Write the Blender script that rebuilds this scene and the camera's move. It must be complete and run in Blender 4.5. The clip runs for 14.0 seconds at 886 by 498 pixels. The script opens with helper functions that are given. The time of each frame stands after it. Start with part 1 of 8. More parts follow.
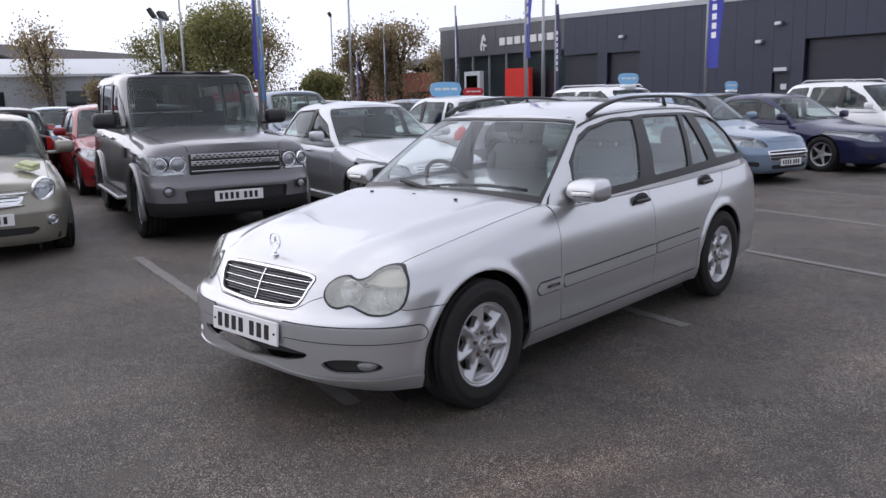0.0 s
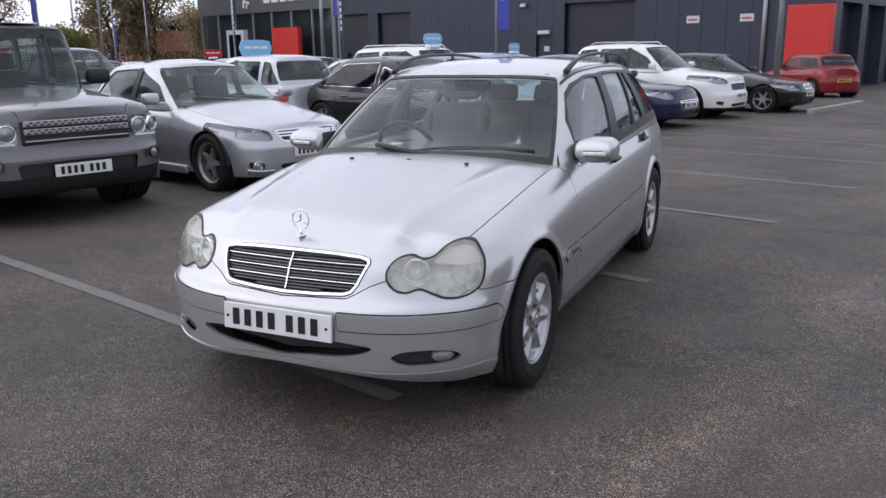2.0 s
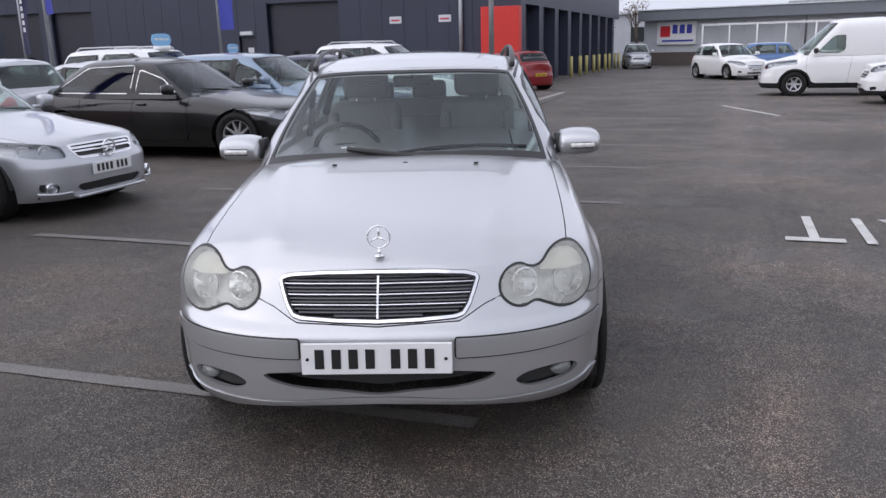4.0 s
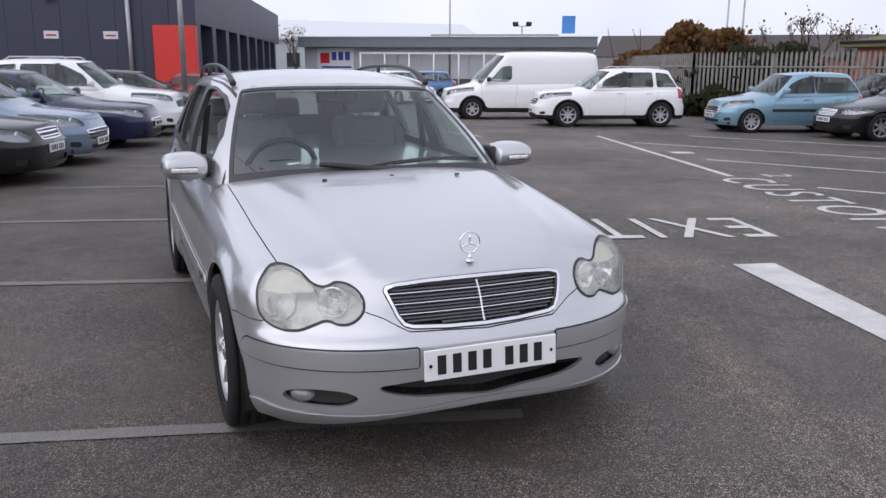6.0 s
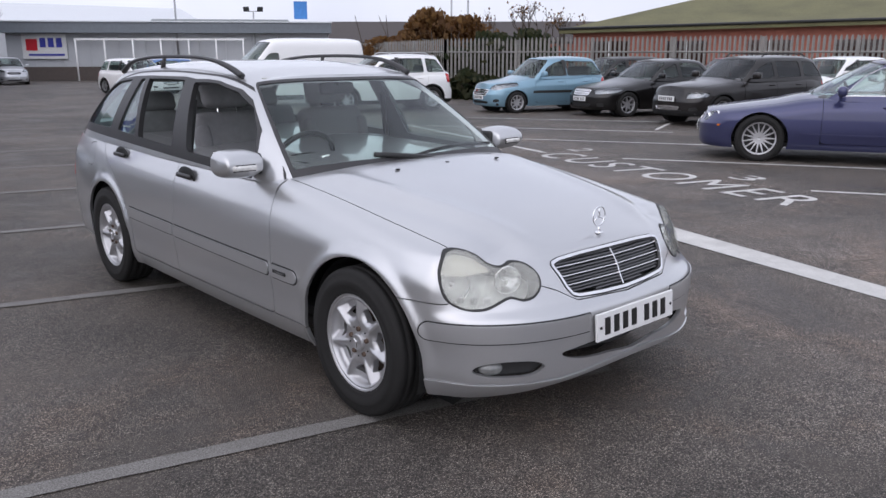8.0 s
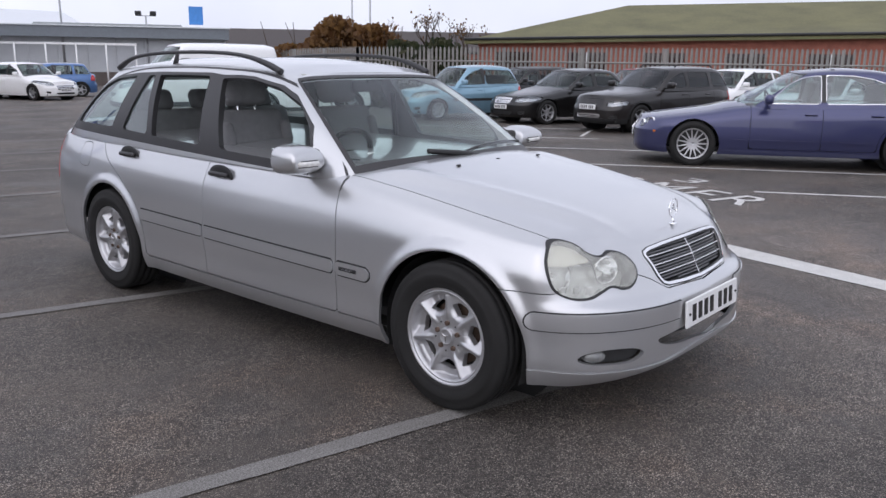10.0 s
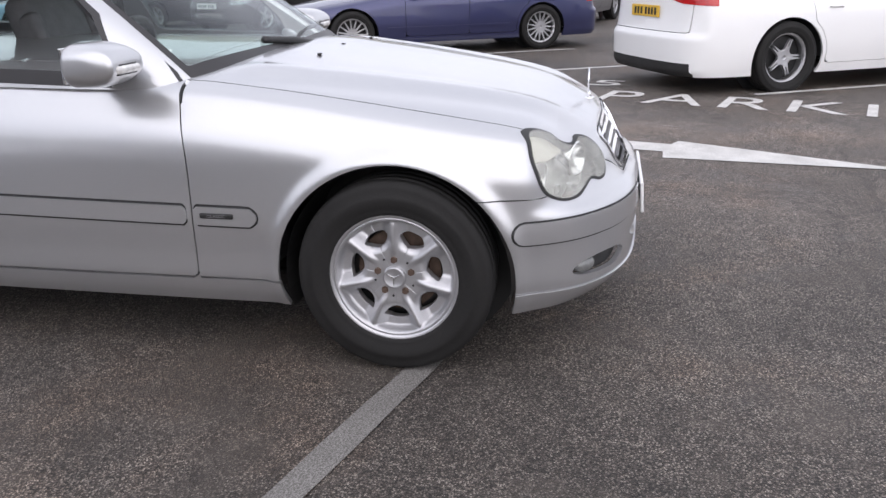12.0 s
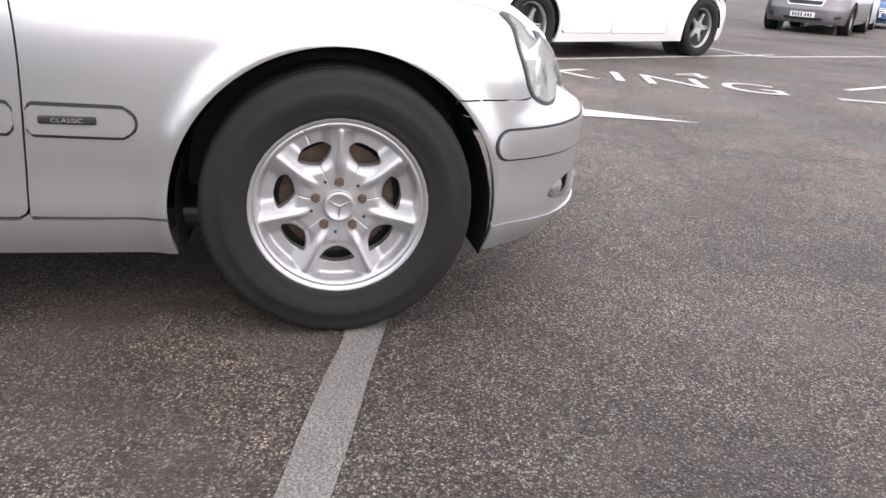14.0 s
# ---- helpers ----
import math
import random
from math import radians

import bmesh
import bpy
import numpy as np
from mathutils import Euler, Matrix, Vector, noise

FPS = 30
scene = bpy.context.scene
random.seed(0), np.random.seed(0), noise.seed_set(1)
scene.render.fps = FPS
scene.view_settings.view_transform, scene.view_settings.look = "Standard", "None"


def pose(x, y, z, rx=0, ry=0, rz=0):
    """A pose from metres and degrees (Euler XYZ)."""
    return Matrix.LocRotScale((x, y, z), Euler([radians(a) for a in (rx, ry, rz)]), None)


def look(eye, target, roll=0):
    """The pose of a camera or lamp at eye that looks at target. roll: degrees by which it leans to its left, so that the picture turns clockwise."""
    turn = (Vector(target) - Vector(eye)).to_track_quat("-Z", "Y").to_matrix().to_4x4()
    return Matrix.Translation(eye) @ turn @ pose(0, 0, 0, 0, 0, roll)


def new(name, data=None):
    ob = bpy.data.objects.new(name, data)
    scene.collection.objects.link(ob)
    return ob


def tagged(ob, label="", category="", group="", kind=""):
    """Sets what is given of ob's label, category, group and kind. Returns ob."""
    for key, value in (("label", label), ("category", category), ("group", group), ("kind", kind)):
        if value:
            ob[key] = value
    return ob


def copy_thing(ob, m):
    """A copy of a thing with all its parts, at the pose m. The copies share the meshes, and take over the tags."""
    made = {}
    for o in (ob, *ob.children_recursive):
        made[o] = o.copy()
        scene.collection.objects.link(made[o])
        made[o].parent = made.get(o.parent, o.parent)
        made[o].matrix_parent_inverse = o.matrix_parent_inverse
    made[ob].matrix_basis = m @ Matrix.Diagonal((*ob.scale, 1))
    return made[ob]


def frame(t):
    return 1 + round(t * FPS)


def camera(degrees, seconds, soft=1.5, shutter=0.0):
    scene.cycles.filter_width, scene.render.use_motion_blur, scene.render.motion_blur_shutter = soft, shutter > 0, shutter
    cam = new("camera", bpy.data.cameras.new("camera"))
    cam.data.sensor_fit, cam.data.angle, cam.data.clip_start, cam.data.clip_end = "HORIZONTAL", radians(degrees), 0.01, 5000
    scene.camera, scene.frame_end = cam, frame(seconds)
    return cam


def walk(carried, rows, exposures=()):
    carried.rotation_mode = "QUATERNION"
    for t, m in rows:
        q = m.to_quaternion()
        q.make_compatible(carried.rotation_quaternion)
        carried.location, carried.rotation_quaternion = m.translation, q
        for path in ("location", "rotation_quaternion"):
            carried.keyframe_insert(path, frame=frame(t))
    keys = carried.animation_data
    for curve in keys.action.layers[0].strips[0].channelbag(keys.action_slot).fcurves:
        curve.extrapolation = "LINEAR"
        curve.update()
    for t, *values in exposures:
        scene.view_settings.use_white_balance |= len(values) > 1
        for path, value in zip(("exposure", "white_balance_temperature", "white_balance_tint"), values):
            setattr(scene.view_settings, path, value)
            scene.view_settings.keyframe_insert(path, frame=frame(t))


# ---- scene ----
cam = camera(57.8, 14.0, soft=1.5, shutter=0.0)
PATH = [
    (0, (3.177, -2.865, 1.499), (1.862, -1.407, 1.118), -1.2),
    (0.5, (2.953, -3.021, 1.5), (1.727, -1.493, 1.099), -0.8),
    (1, (2.63, -3.077, 1.492), (1.499, -1.487, 1.052), -1.4),
    (1.5, (2.3, -3.161, 1.482), (1.311, -1.485, 1.023), -0.5),
    (2, (1.893, -3.269, 1.484), (1.082, -1.506, 1.003), -0.8),
    (2.5, (1.527, -3.273, 1.47), (0.874, -1.453, 0.961), -1.9),
    (3, (1.12, -3.327, 1.467), (0.668, -1.448, 0.952), -1.2),
    (5.5, (-0.788, -3.285, 1.459), (-0.289, -1.405, 0.991), -1.5),
    (6, (-1.197, -3.212, 1.449), (-0.456, -1.408, 1.005), 0.3),
    (6.5, (-1.537, -3.1, 1.453), (-0.608, -1.387, 1.001), 0.6),
    (7, (-1.903, -2.902, 1.467), (-0.817, -1.292, 0.989), -0.3),
    (7.5, (-2.297, -2.739, 1.456), (-1.135, -1.181, 0.983), 0.2),
    (8, (-2.658, -2.554, 1.472), (-1.361, -1.108, 0.996), -0.1),
    (10.5, (-3.238, -1.758, 1.373), (-1.686, -0.589, 0.899), 0.7),
    (11, (-3.202, -1.409, 1.341), (-1.531, -0.448, 0.807), 0.4),
    (11.5, (-3.215, -1.026, 1.315), (-1.409, -0.38, 0.747), -1.4),
    (12, (-3.086, -0.611, 1.235), (-1.24, -0.238, 0.563), -1.2),
    (12.5, (-2.926, -0.282, 1.149), (-1.077, -0.159, 0.396), 0.1),
    (13, (-2.717, -0.039, 1.0), (-0.859, -0.24, 0.288), 2.6),
    (13.5, (-2.61, 0.09, 0.891), (-0.763, -0.259, 0.207), 4.4),
    (14, (-2.61, 0.143, 0.865), (-0.773, -0.266, 0.187), 4.4),
]
walk(cam, [(t, look(eye, target, roll)) for t, eye, target, roll in PATH],
     exposures=[(0.0, -0.10, 6060, 17), (3.0, -0.08, 6060, 17), (5.5, -0.04, 6060, 17), (8.0, -0.05, 6060, 17), (10.5, -0.02, 6060, 17), (11.0, 0.0, 6110, 17), (11.5, 0.08, 6160, 17), (12.0, 0.28, 6260, 17), (12.5, 0.48, 6360, 17), (13.0, 0.69, 6460, 17), (14.0, 0.84, 6510, 17)])

# ---------- sky and sun: bright overcast ----------
SUN_EL, SUN_AZ = 40.0, 248.0          # elevation, and compass-like turn from +y towards +x
world = bpy.data.worlds.new("sky")
scene.world = world
world.use_nodes = True
wn = world.node_tree
sky = wn.nodes.new("ShaderNodeTexSky")
sky.sky_type, sky.sun_disc = "NISHITA", False
sky.sun_elevation, sky.sun_rotation = radians(SUN_EL), radians(SUN_AZ)
sky.air_density, sky.dust_density, sky.ozone_density = 1.0, 4.0, 1.0
cloud = wn.nodes.new("ShaderNodeTexNoise")
cloud.inputs["Scale"].default_value, cloud.inputs["Detail"].default_value = 2.2, 6.0
cr = wn.nodes.new("ShaderNodeValToRGB")
cr.color_ramp.elements[0].position, cr.color_ramp.elements[1].position = 0.3, 0.75
cr.color_ramp.elements[0].color, cr.color_ramp.elements[1].color = (7.6, 7.9, 8.5, 1), (10.7, 10.85, 11.1, 1)
wn.links.new(cloud.outputs["Fac"], cr.inputs["Fac"])
mixw = wn.nodes.new("ShaderNodeMix")
mixw.data_type = "RGBA"
mixw.inputs[0].default_value = 0.88
wn.links.new(sky.outputs["Color"], mixw.inputs[6])
# the overcast is brighter on the sun's side
way = wn.nodes.new("ShaderNodeTexCoord")
axes = wn.nodes.new("ShaderNodeSeparateXYZ")
wn.links.new(way.outputs["Generated"], axes.inputs[0])
side = wn.nodes.new("ShaderNodeMapRange")
side.inputs["From Min"].default_value, side.inputs["From Max"].default_value = -1.0, 1.0
side.inputs["To Min"].default_value, side.inputs["To Max"].default_value = 1.08, 0.86
wn.links.new(axes.outputs["X"], side.inputs["Value"])
veil = wn.nodes.new("ShaderNodeVectorMath")
veil.operation = "SCALE"
wn.links.new(cr.outputs["Color"], veil.inputs[0])
wn.links.new(side.outputs["Result"], veil.inputs["Scale"])
wn.links.new(veil.outputs[0], mixw.inputs[7])
bg = wn.nodes["Background"]
bg.inputs["Strength"].default_value = 0.125
wn.links.new(mixw.outputs[2], bg.inputs["Color"])
sun = new("sun", bpy.data.lights.new("sun", "SUN"))
sun.data.energy, sun.data.angle, sun.data.color = 0.98, radians(100), (1.0, 0.96, 0.9)
se, sa = radians(SUN_EL), radians(SUN_AZ)
sun.matrix_basis = look((0, 0, 30), Vector((0, 0, 30)) - Vector((math.sin(sa) * math.cos(se), math.cos(sa) * math.cos(se), math.sin(se))))

# ---------- materials ----------
def nodes_of(name):
    m = bpy.data.materials.new(name)
    m.use_nodes = True
    nt = m.node_tree
    bsdf = nt.nodes["Principled BSDF"]
    return m, nt, bsdf


def noise_of(nt, scale, detail=4.0, rough=0.55, vec=None, dim="3D"):
    n = nt.nodes.new("ShaderNodeTexNoise")
    n.noise_dimensions = dim
    n.inputs["Scale"].default_value, n.inputs["Detail"].default_value = scale, detail
    n.inputs["Roughness"].default_value = rough
    if vec is None:
        tc = nt.nodes.new("ShaderNodeTexCoord")
        vec = tc.outputs["Object"]
    nt.links.new(vec, n.inputs["Vector"])
    return n.outputs["Fac"]


def ramp(nt, fac, stops):
    r = nt.nodes.new("ShaderNodeValToRGB")
    el = r.color_ramp.elements
    while len(el) < len(stops):
        el.new(0.5)
    for e, (p, c) in zip(el, stops):
        e.position = p
        e.color = (*c, 1) if len(c) == 3 else c
    nt.links.new(fac, r.inputs["Fac"])
    return r.outputs["Color"]


def math_node(nt, op, a, b=None, c=None):
    n = nt.nodes.new("ShaderNodeMath")
    n.operation = op
    for i, v in enumerate((a, b, c)):
        if v is None:
            continue
        if isinstance(v, (int, float)):
            n.inputs[i].default_value = v
        else:
            nt.links.new(v, n.inputs[i])
    return n.outputs[0]


def mix_col(nt, fac, a, b, blend="MIX"):
    n = nt.nodes.new("ShaderNodeMix")
    n.data_type, n.blend_type = "RGBA", blend
    for s, v in ((n.inputs[0], fac), (n.inputs[6], a), (n.inputs[7], b)):
        if isinstance(v, (int, float)):
            s.default_value = v
        elif isinstance(v, tuple):
            s.default_value = (*v, 1)
        else:
            nt.links.new(v, s)
    return n.outputs[2]


def bump(nt, bsdf, height, strength, dist):
    b = nt.nodes.new("ShaderNodeBump")
    b.inputs["Strength"].default_value, b.inputs["Distance"].default_value = strength, dist
    nt.links.new(height, b.inputs["Height"])
    nt.links.new(b.outputs["Normal"], bsdf.inputs["Normal"])


def grey(v):
    return (v, v, v)


def mat(name, col, rough=0.5, metal=0.0, var=0.12, scale=6.0, bumps=0.0, bscale=80.0, coat=0.0, spec=0.5, rvar=0.1):
    """A plain surface with colour variation at two scales and a fine relief."""
    m, nt, b = nodes_of(name)
    lo = tuple(c * (1 - var) for c in col)
    hi = tuple(min(1, c * (1 + var)) for c in col)
    big = noise_of(nt, scale, 5)
    fine = noise_of(nt, scale * 14, 3)
    f = math_node(nt, "ADD", math_node(nt, "MULTIPLY", big, 0.65), math_node(nt, "MULTIPLY", fine, 0.35))
    nt.links.new(ramp(nt, f, [(0.3, lo), (0.7, hi)]), b.inputs["Base Color"])
    b.inputs["Metallic"].default_value = metal
    r = math_node(nt, "MULTIPLY_ADD", big, rvar, rough - rvar / 2)
    nt.links.new(r, b.inputs["Roughness"])
    b.inputs["Coat Weight"].default_value = coat
    b.inputs["Coat Roughness"].default_value = 0.04
    b.inputs["Specular IOR Level"].default_value = spec
    if bumps:
        bump(nt, b, noise_of(nt, bscale, 4), bumps, 0.004)
    return m


def paint(name, col, metal=0.6, rough=0.35, dust=0.25, coat=0.9):
    """Car paint: flakes under a clear coat, with a film of road dust low down in patches."""
    m, nt, b = nodes_of(name)
    flake = noise_of(nt, 900, 2)
    lo, hi = tuple(c * 0.9 for c in col), tuple(min(1, c * 1.08) for c in col)
    base = ramp(nt, flake, [(0.35, lo), (0.65, hi)])
    film = ramp(nt, noise_of(nt, 2.2, 7, 0.62), [(0.45, grey(0)), (0.8, grey(1))])
    d = math_node(nt, "MULTIPLY", film, dust)
    nt.links.new(mix_col(nt, d, base, tuple(0.75 * c + 0.02 for c in col)), b.inputs["Base Color"])
    b.inputs["Metallic"].default_value = metal
    nt.links.new(math_node(nt, "MULTIPLY_ADD", d, 0.35, rough), b.inputs["Roughness"])
    b.inputs["Coat Weight"].default_value = coat
    b.inputs["Specular IOR Level"].default_value = 0.25
    nt.links.new(math_node(nt, "MULTIPLY_ADD", d, 0.2, 0.03), b.inputs["Coat Roughness"])
    return m


def glass(name, tint=(0.75, 0.82, 0.80), rough=0.0, clear=0.85):
    """Thin pane: see-through with a mirror-like gloss that grows at grazing angles."""
    m, nt, b = nodes_of(name)
    out = nt.nodes["Material Output"]
    tr = nt.nodes.new("ShaderNodeBsdfTransparent")
    tr.inputs["Color"].default_value = (*tint, 1)
    gl = nt.nodes.new("ShaderNodeBsdfGlossy")
    gl.inputs["Roughness"].default_value = rough
    gl.inputs["Color"].default_value = (0.95, 0.97, 1.0, 1)
    fr = nt.nodes.new("ShaderNodeLayerWeight")
    fr.inputs["Blend"].default_value = 0.5
    f = math_node(nt, "POWER", fr.outputs["Facing"], 4.2)
    f = math_node(nt, "MULTIPLY_ADD", f, 0.62, 0.92 - clear)
    f.node.use_clamp = True
    mx = nt.nodes.new("ShaderNodeMixShader")
    nt.links.new(f, mx.inputs[0])
    nt.links.new(tr.outputs[0], mx.inputs[1])
    nt.links.new(gl.outputs[0], mx.inputs[2])
    nt.links.new(mx.outputs[0], out.inputs["Surface"])
    return m


def clear_side(name):
    """The inner side of a pane: the gloss sits on its outer side alone."""
    m, nt, b = nodes_of(name)
    tr = nt.nodes.new("ShaderNodeBsdfTransparent")
    nt.links.new(tr.outputs[0], nt.nodes["Material Output"].inputs["Surface"])
    return m


PANE_BACK = clear_side("pane_inner_side")


# ---------- geometry helpers ----------
def part(name, bm, material, parent=None, label="", smooth=False):
    """Links a bmesh as one mesh object under a thing or a part."""
    me = bpy.data.meshes.new(name)
    bm.to_mesh(me)
    bm.free()
    for mt in (material if isinstance(material, (list, tuple)) else [material]):
        me.materials.append(mt)
    if smooth:
        for p in me.polygons:
            p.use_smooth = True
    ob = new(name, me)
    if parent is not None:
        ob.parent = parent
    if label:
        tagged(ob, label)
    return ob


def part_data(name, verts, faces, material, parent=None, label="", smooth=False, idx=None):
    me = bpy.data.meshes.new(name)
    me.from_pydata([tuple(v) for v in verts], [], faces)
    for mt in (material if isinstance(material, (list, tuple)) else [material]):
        me.materials.append(mt)
    if idx is not None:
        me.polygons.foreach_set("material_index", idx)
    if smooth:
        me.polygons.foreach_set("use_smooth", [True] * len(me.polygons))
    ob = new(name, me)
    if parent is not None:
        ob.parent = parent
    if label:
        tagged(ob, label)
    return ob


def thing(name, m, label, category, group="", kind=""):
    e = new(name)
    e.empty_display_size = 0.2
    e.matrix_basis = m
    return tagged(e, label, category, group, kind)


def add_box(bm, c, s, bevel=0.0, m=None, seg=2):
    """A box with its centre, size and rounded edges, put into bm."""
    r = bmesh.ops.create_cube(bm, size=1.0)
    vs = r["verts"]
    for v in vs:
        v.co = Vector((c[0] + v.co.x * s[0], c[1] + v.co.y * s[1], c[2] + v.co.z * s[2]))
    if bevel:
        es = list({e for v in vs for e in v.link_edges})
        g = bmesh.ops.bevel(bm, geom=es, offset=bevel, segments=seg, affect="EDGES", profile=0.5)
        vs = list({v for f in g["faces"] for v in f.verts} | {v for v in vs if v.is_valid})
    if m is not None:
        bmesh.ops.transform(bm, matrix=m, verts=vs)
    return vs


def add_cyl(bm, a, b, r1, r2=None, n=16, caps=True):
    a, b = Vector(a), Vector(b)
    d = b - a
    r = bmesh.ops.create_cone(bm, cap_ends=caps, segments=n, radius1=r1, radius2=r1 if r2 is None else r2, depth=d.length)
    m = Matrix.Translation((a + b) / 2) @ d.to_track_quat("Z", "Y").to_matrix().to_4x4()
    bmesh.ops.transform(bm, matrix=m, verts=r["verts"])
    return r["verts"]


def box_part(name, c, s, material, parent=None, label="", bevel=0.0, m=None, seg=2):
    bm = bmesh.new()
    add_box(bm, c, s, bevel, m, seg)
    return part(name, bm, material, parent, label)


def cyl_part(name, a, b, r1, material, parent=None, label="", r2=None, n=16):
    bm = bmesh.new()
    add_cyl(bm, a, b, r1, r2, n)
    ob = part(name, bm, material, parent, label, smooth=False)
    ob.data.polygons.foreach_set("use_smooth", [len(p.vertices) == 4 for p in ob.data.polygons])
    return ob


def tube(path, r, n=8, closed=False):
    """Vertices and faces of a tube along points."""
    P = [Vector(p) for p in path]
    V, F = [], []
    k = len(P)
    up = Vector((0, 0, 1))
    for i, p in enumerate(P):
        if closed:
            d = P[(i + 1) % k] - P[i - 1]
        else:
            d = P[min(i + 1, k - 1)] - P[max(i - 1, 0)]
        d.normalize()
        s = d.cross(up)
        if s.length < 0.05:
            s = d.cross(Vector((1, 0, 0)))
        s.normalize()
        t = s.cross(d)
        rr = r[i] if isinstance(r, (list, tuple)) else r
        for j in range(n):
            a = 2 * math.pi * j / n
            V.append(p + s * (math.cos(a) * rr) + t * (math.sin(a) * rr))
    m = k if closed else k - 1
    for i in range(m):
        for j in range(n):
            a, b = i * n + j, i * n + (j + 1) % n
            c, e = ((i + 1) % k) * n + (j + 1) % n, ((i + 1) % k) * n + j
            F.append((a, b, c, e))
    if not closed:
        F.append(tuple(reversed(range(n))))
        F.append(tuple(range((k - 1) * n, k * n)))
    return V, F


def pchip(xs, ys):
    """A smooth curve through points that does not overshoot."""
    xs, ys = np.array(xs, float), np.array(ys, float)
    h, d = np.diff(xs), np.diff(ys) / np.diff(xs)
    m = np.zeros(len(xs))
    m[0], m[-1] = d[0], d[-1]
    for i in range(1, len(xs) - 1):
        if d[i - 1] * d[i] > 0:
            w1, w2 = 2 * h[i] + h[i - 1], h[i] + 2 * h[i - 1]
            m[i] = (w1 + w2) / (w1 / d[i - 1] + w2 / d[i])

    def f(x):
        x = np.clip(np.asarray(x, float), xs[0], xs[-1])
        k = np.clip(np.searchsorted(xs, x) - 1, 0, len(xs) - 2)
        t = (x - xs[k]) / h[k]
        return ((2 * t ** 3 - 3 * t ** 2 + 1) * ys[k] + (t ** 3 - 2 * t ** 2 + t) * h[k] * m[k]
                + (-2 * t ** 3 + 3 * t ** 2) * ys[k + 1] + (t ** 3 - t ** 2) * h[k] * m[k + 1])
    return f


def spline(pts, n, closed=False):
    """Centripetal Catmull-Rom through points, n samples a span."""
    P = [np.array(p, float) for p in pts]
    k = len(P)
    out = []
    for i in range(k if closed else k - 1):
        p1, p2 = P[i], P[(i + 1) % k]
        p0 = P[i - 1] if (closed or i > 0) else 2 * p1 - p2
        p3 = P[(i + 2) % k] if (closed or i + 2 < k) else 2 * p2 - p1
        t0 = 0.0
        t1 = t0 + max(1e-4, np.linalg.norm(p1 - p0)) ** 0.5
        t2 = t1 + max(1e-4, np.linalg.norm(p2 - p1)) ** 0.5
        t3 = t2 + max(1e-4, np.linalg.norm(p3 - p2)) ** 0.5
        for j in range(n):
            t = t1 + (t2 - t1) * j / n
            a1 = (t1 - t) / (t1 - t0) * p0 + (t - t0) / (t1 - t0) * p1
            a2 = (t2 - t) / (t2 - t1) * p1 + (t - t1) / (t2 - t1) * p2
            a3 = (t3 - t) / (t3 - t2) * p2 + (t - t2) / (t3 - t2) * p3
            b1 = (t2 - t) / (t2 - t0) * a1 + (t - t0) / (t2 - t0) * a2
            b2 = (t3 - t) / (t3 - t1) * a2 + (t - t1) / (t3 - t1) * a3
            out.append((t2 - t) / (t2 - t1) * b1 + (t - t1) / (t2 - t1) * b2)
    if not closed:
        out.append(P[-1])
    return np.array(out)


def smooth01(a, b, x):
    t = np.clip((x - a) / (b - a), 0, 1)
    return t * t * (3 - 2 * t)


def inside(poly):
    """Signed distance to a closed outline of (a, b) points: positive inside."""
    Q = np.array(poly, float)

    def f(a, b):
        a, b = np.asarray(a, float), np.asarray(b, float)
        best, odd = np.full(a.shape, 1e9), np.zeros(a.shape, bool)
        for (x0, y0), (x1, y1) in zip(Q, np.roll(Q, -1, 0)):
            dx, dy = x1 - x0, y1 - y0
            t = np.clip(((a - x0) * dx + (b - y0) * dy) / (dx * dx + dy * dy + 1e-12), 0, 1)
            best = np.minimum(best, (a - x0 - t * dx) ** 2 + (b - y0 - t * dy) ** 2)
            hit = ((y0 > b) != (y1 > b)) & (a < dx * (b - y0) / (dy if abs(dy) > 1e-12 else 1e-12) + x0)
            odd ^= hit
        return np.where(odd, 1, -1) * np.sqrt(best)
    return f


def line_side(pts):
    """Signed distance to an open line of (a, b) points: positive to the left of its way."""
    Q = np.array(pts, float)

    def f(a, b):
        a, b = np.asarray(a, float), np.asarray(b, float)
        best, sgn = np.full(a.shape, 1e9), np.ones(a.shape)
        n = len(Q) - 1
        for i in range(n):
            (x0, y0), (x1, y1) = Q[i], Q[i + 1]
            dx, dy = x1 - x0, y1 - y0
            t = ((a - x0) * dx + (b - y0) * dy) / (dx * dx + dy * dy)
            t = np.clip(t, -1e9 if i == 0 else 0, 1e9 if i == n - 1 else 1)
            d = (a - x0 - t * dx) ** 2 + (b - y0 - t * dy) ** 2
            s = np.sign(dx * (b - y0) - dy * (a - x0))
            sgn = np.where(d < best, s, sgn)
            best = np.minimum(best, d)
        return sgn * np.sqrt(best)
    return f


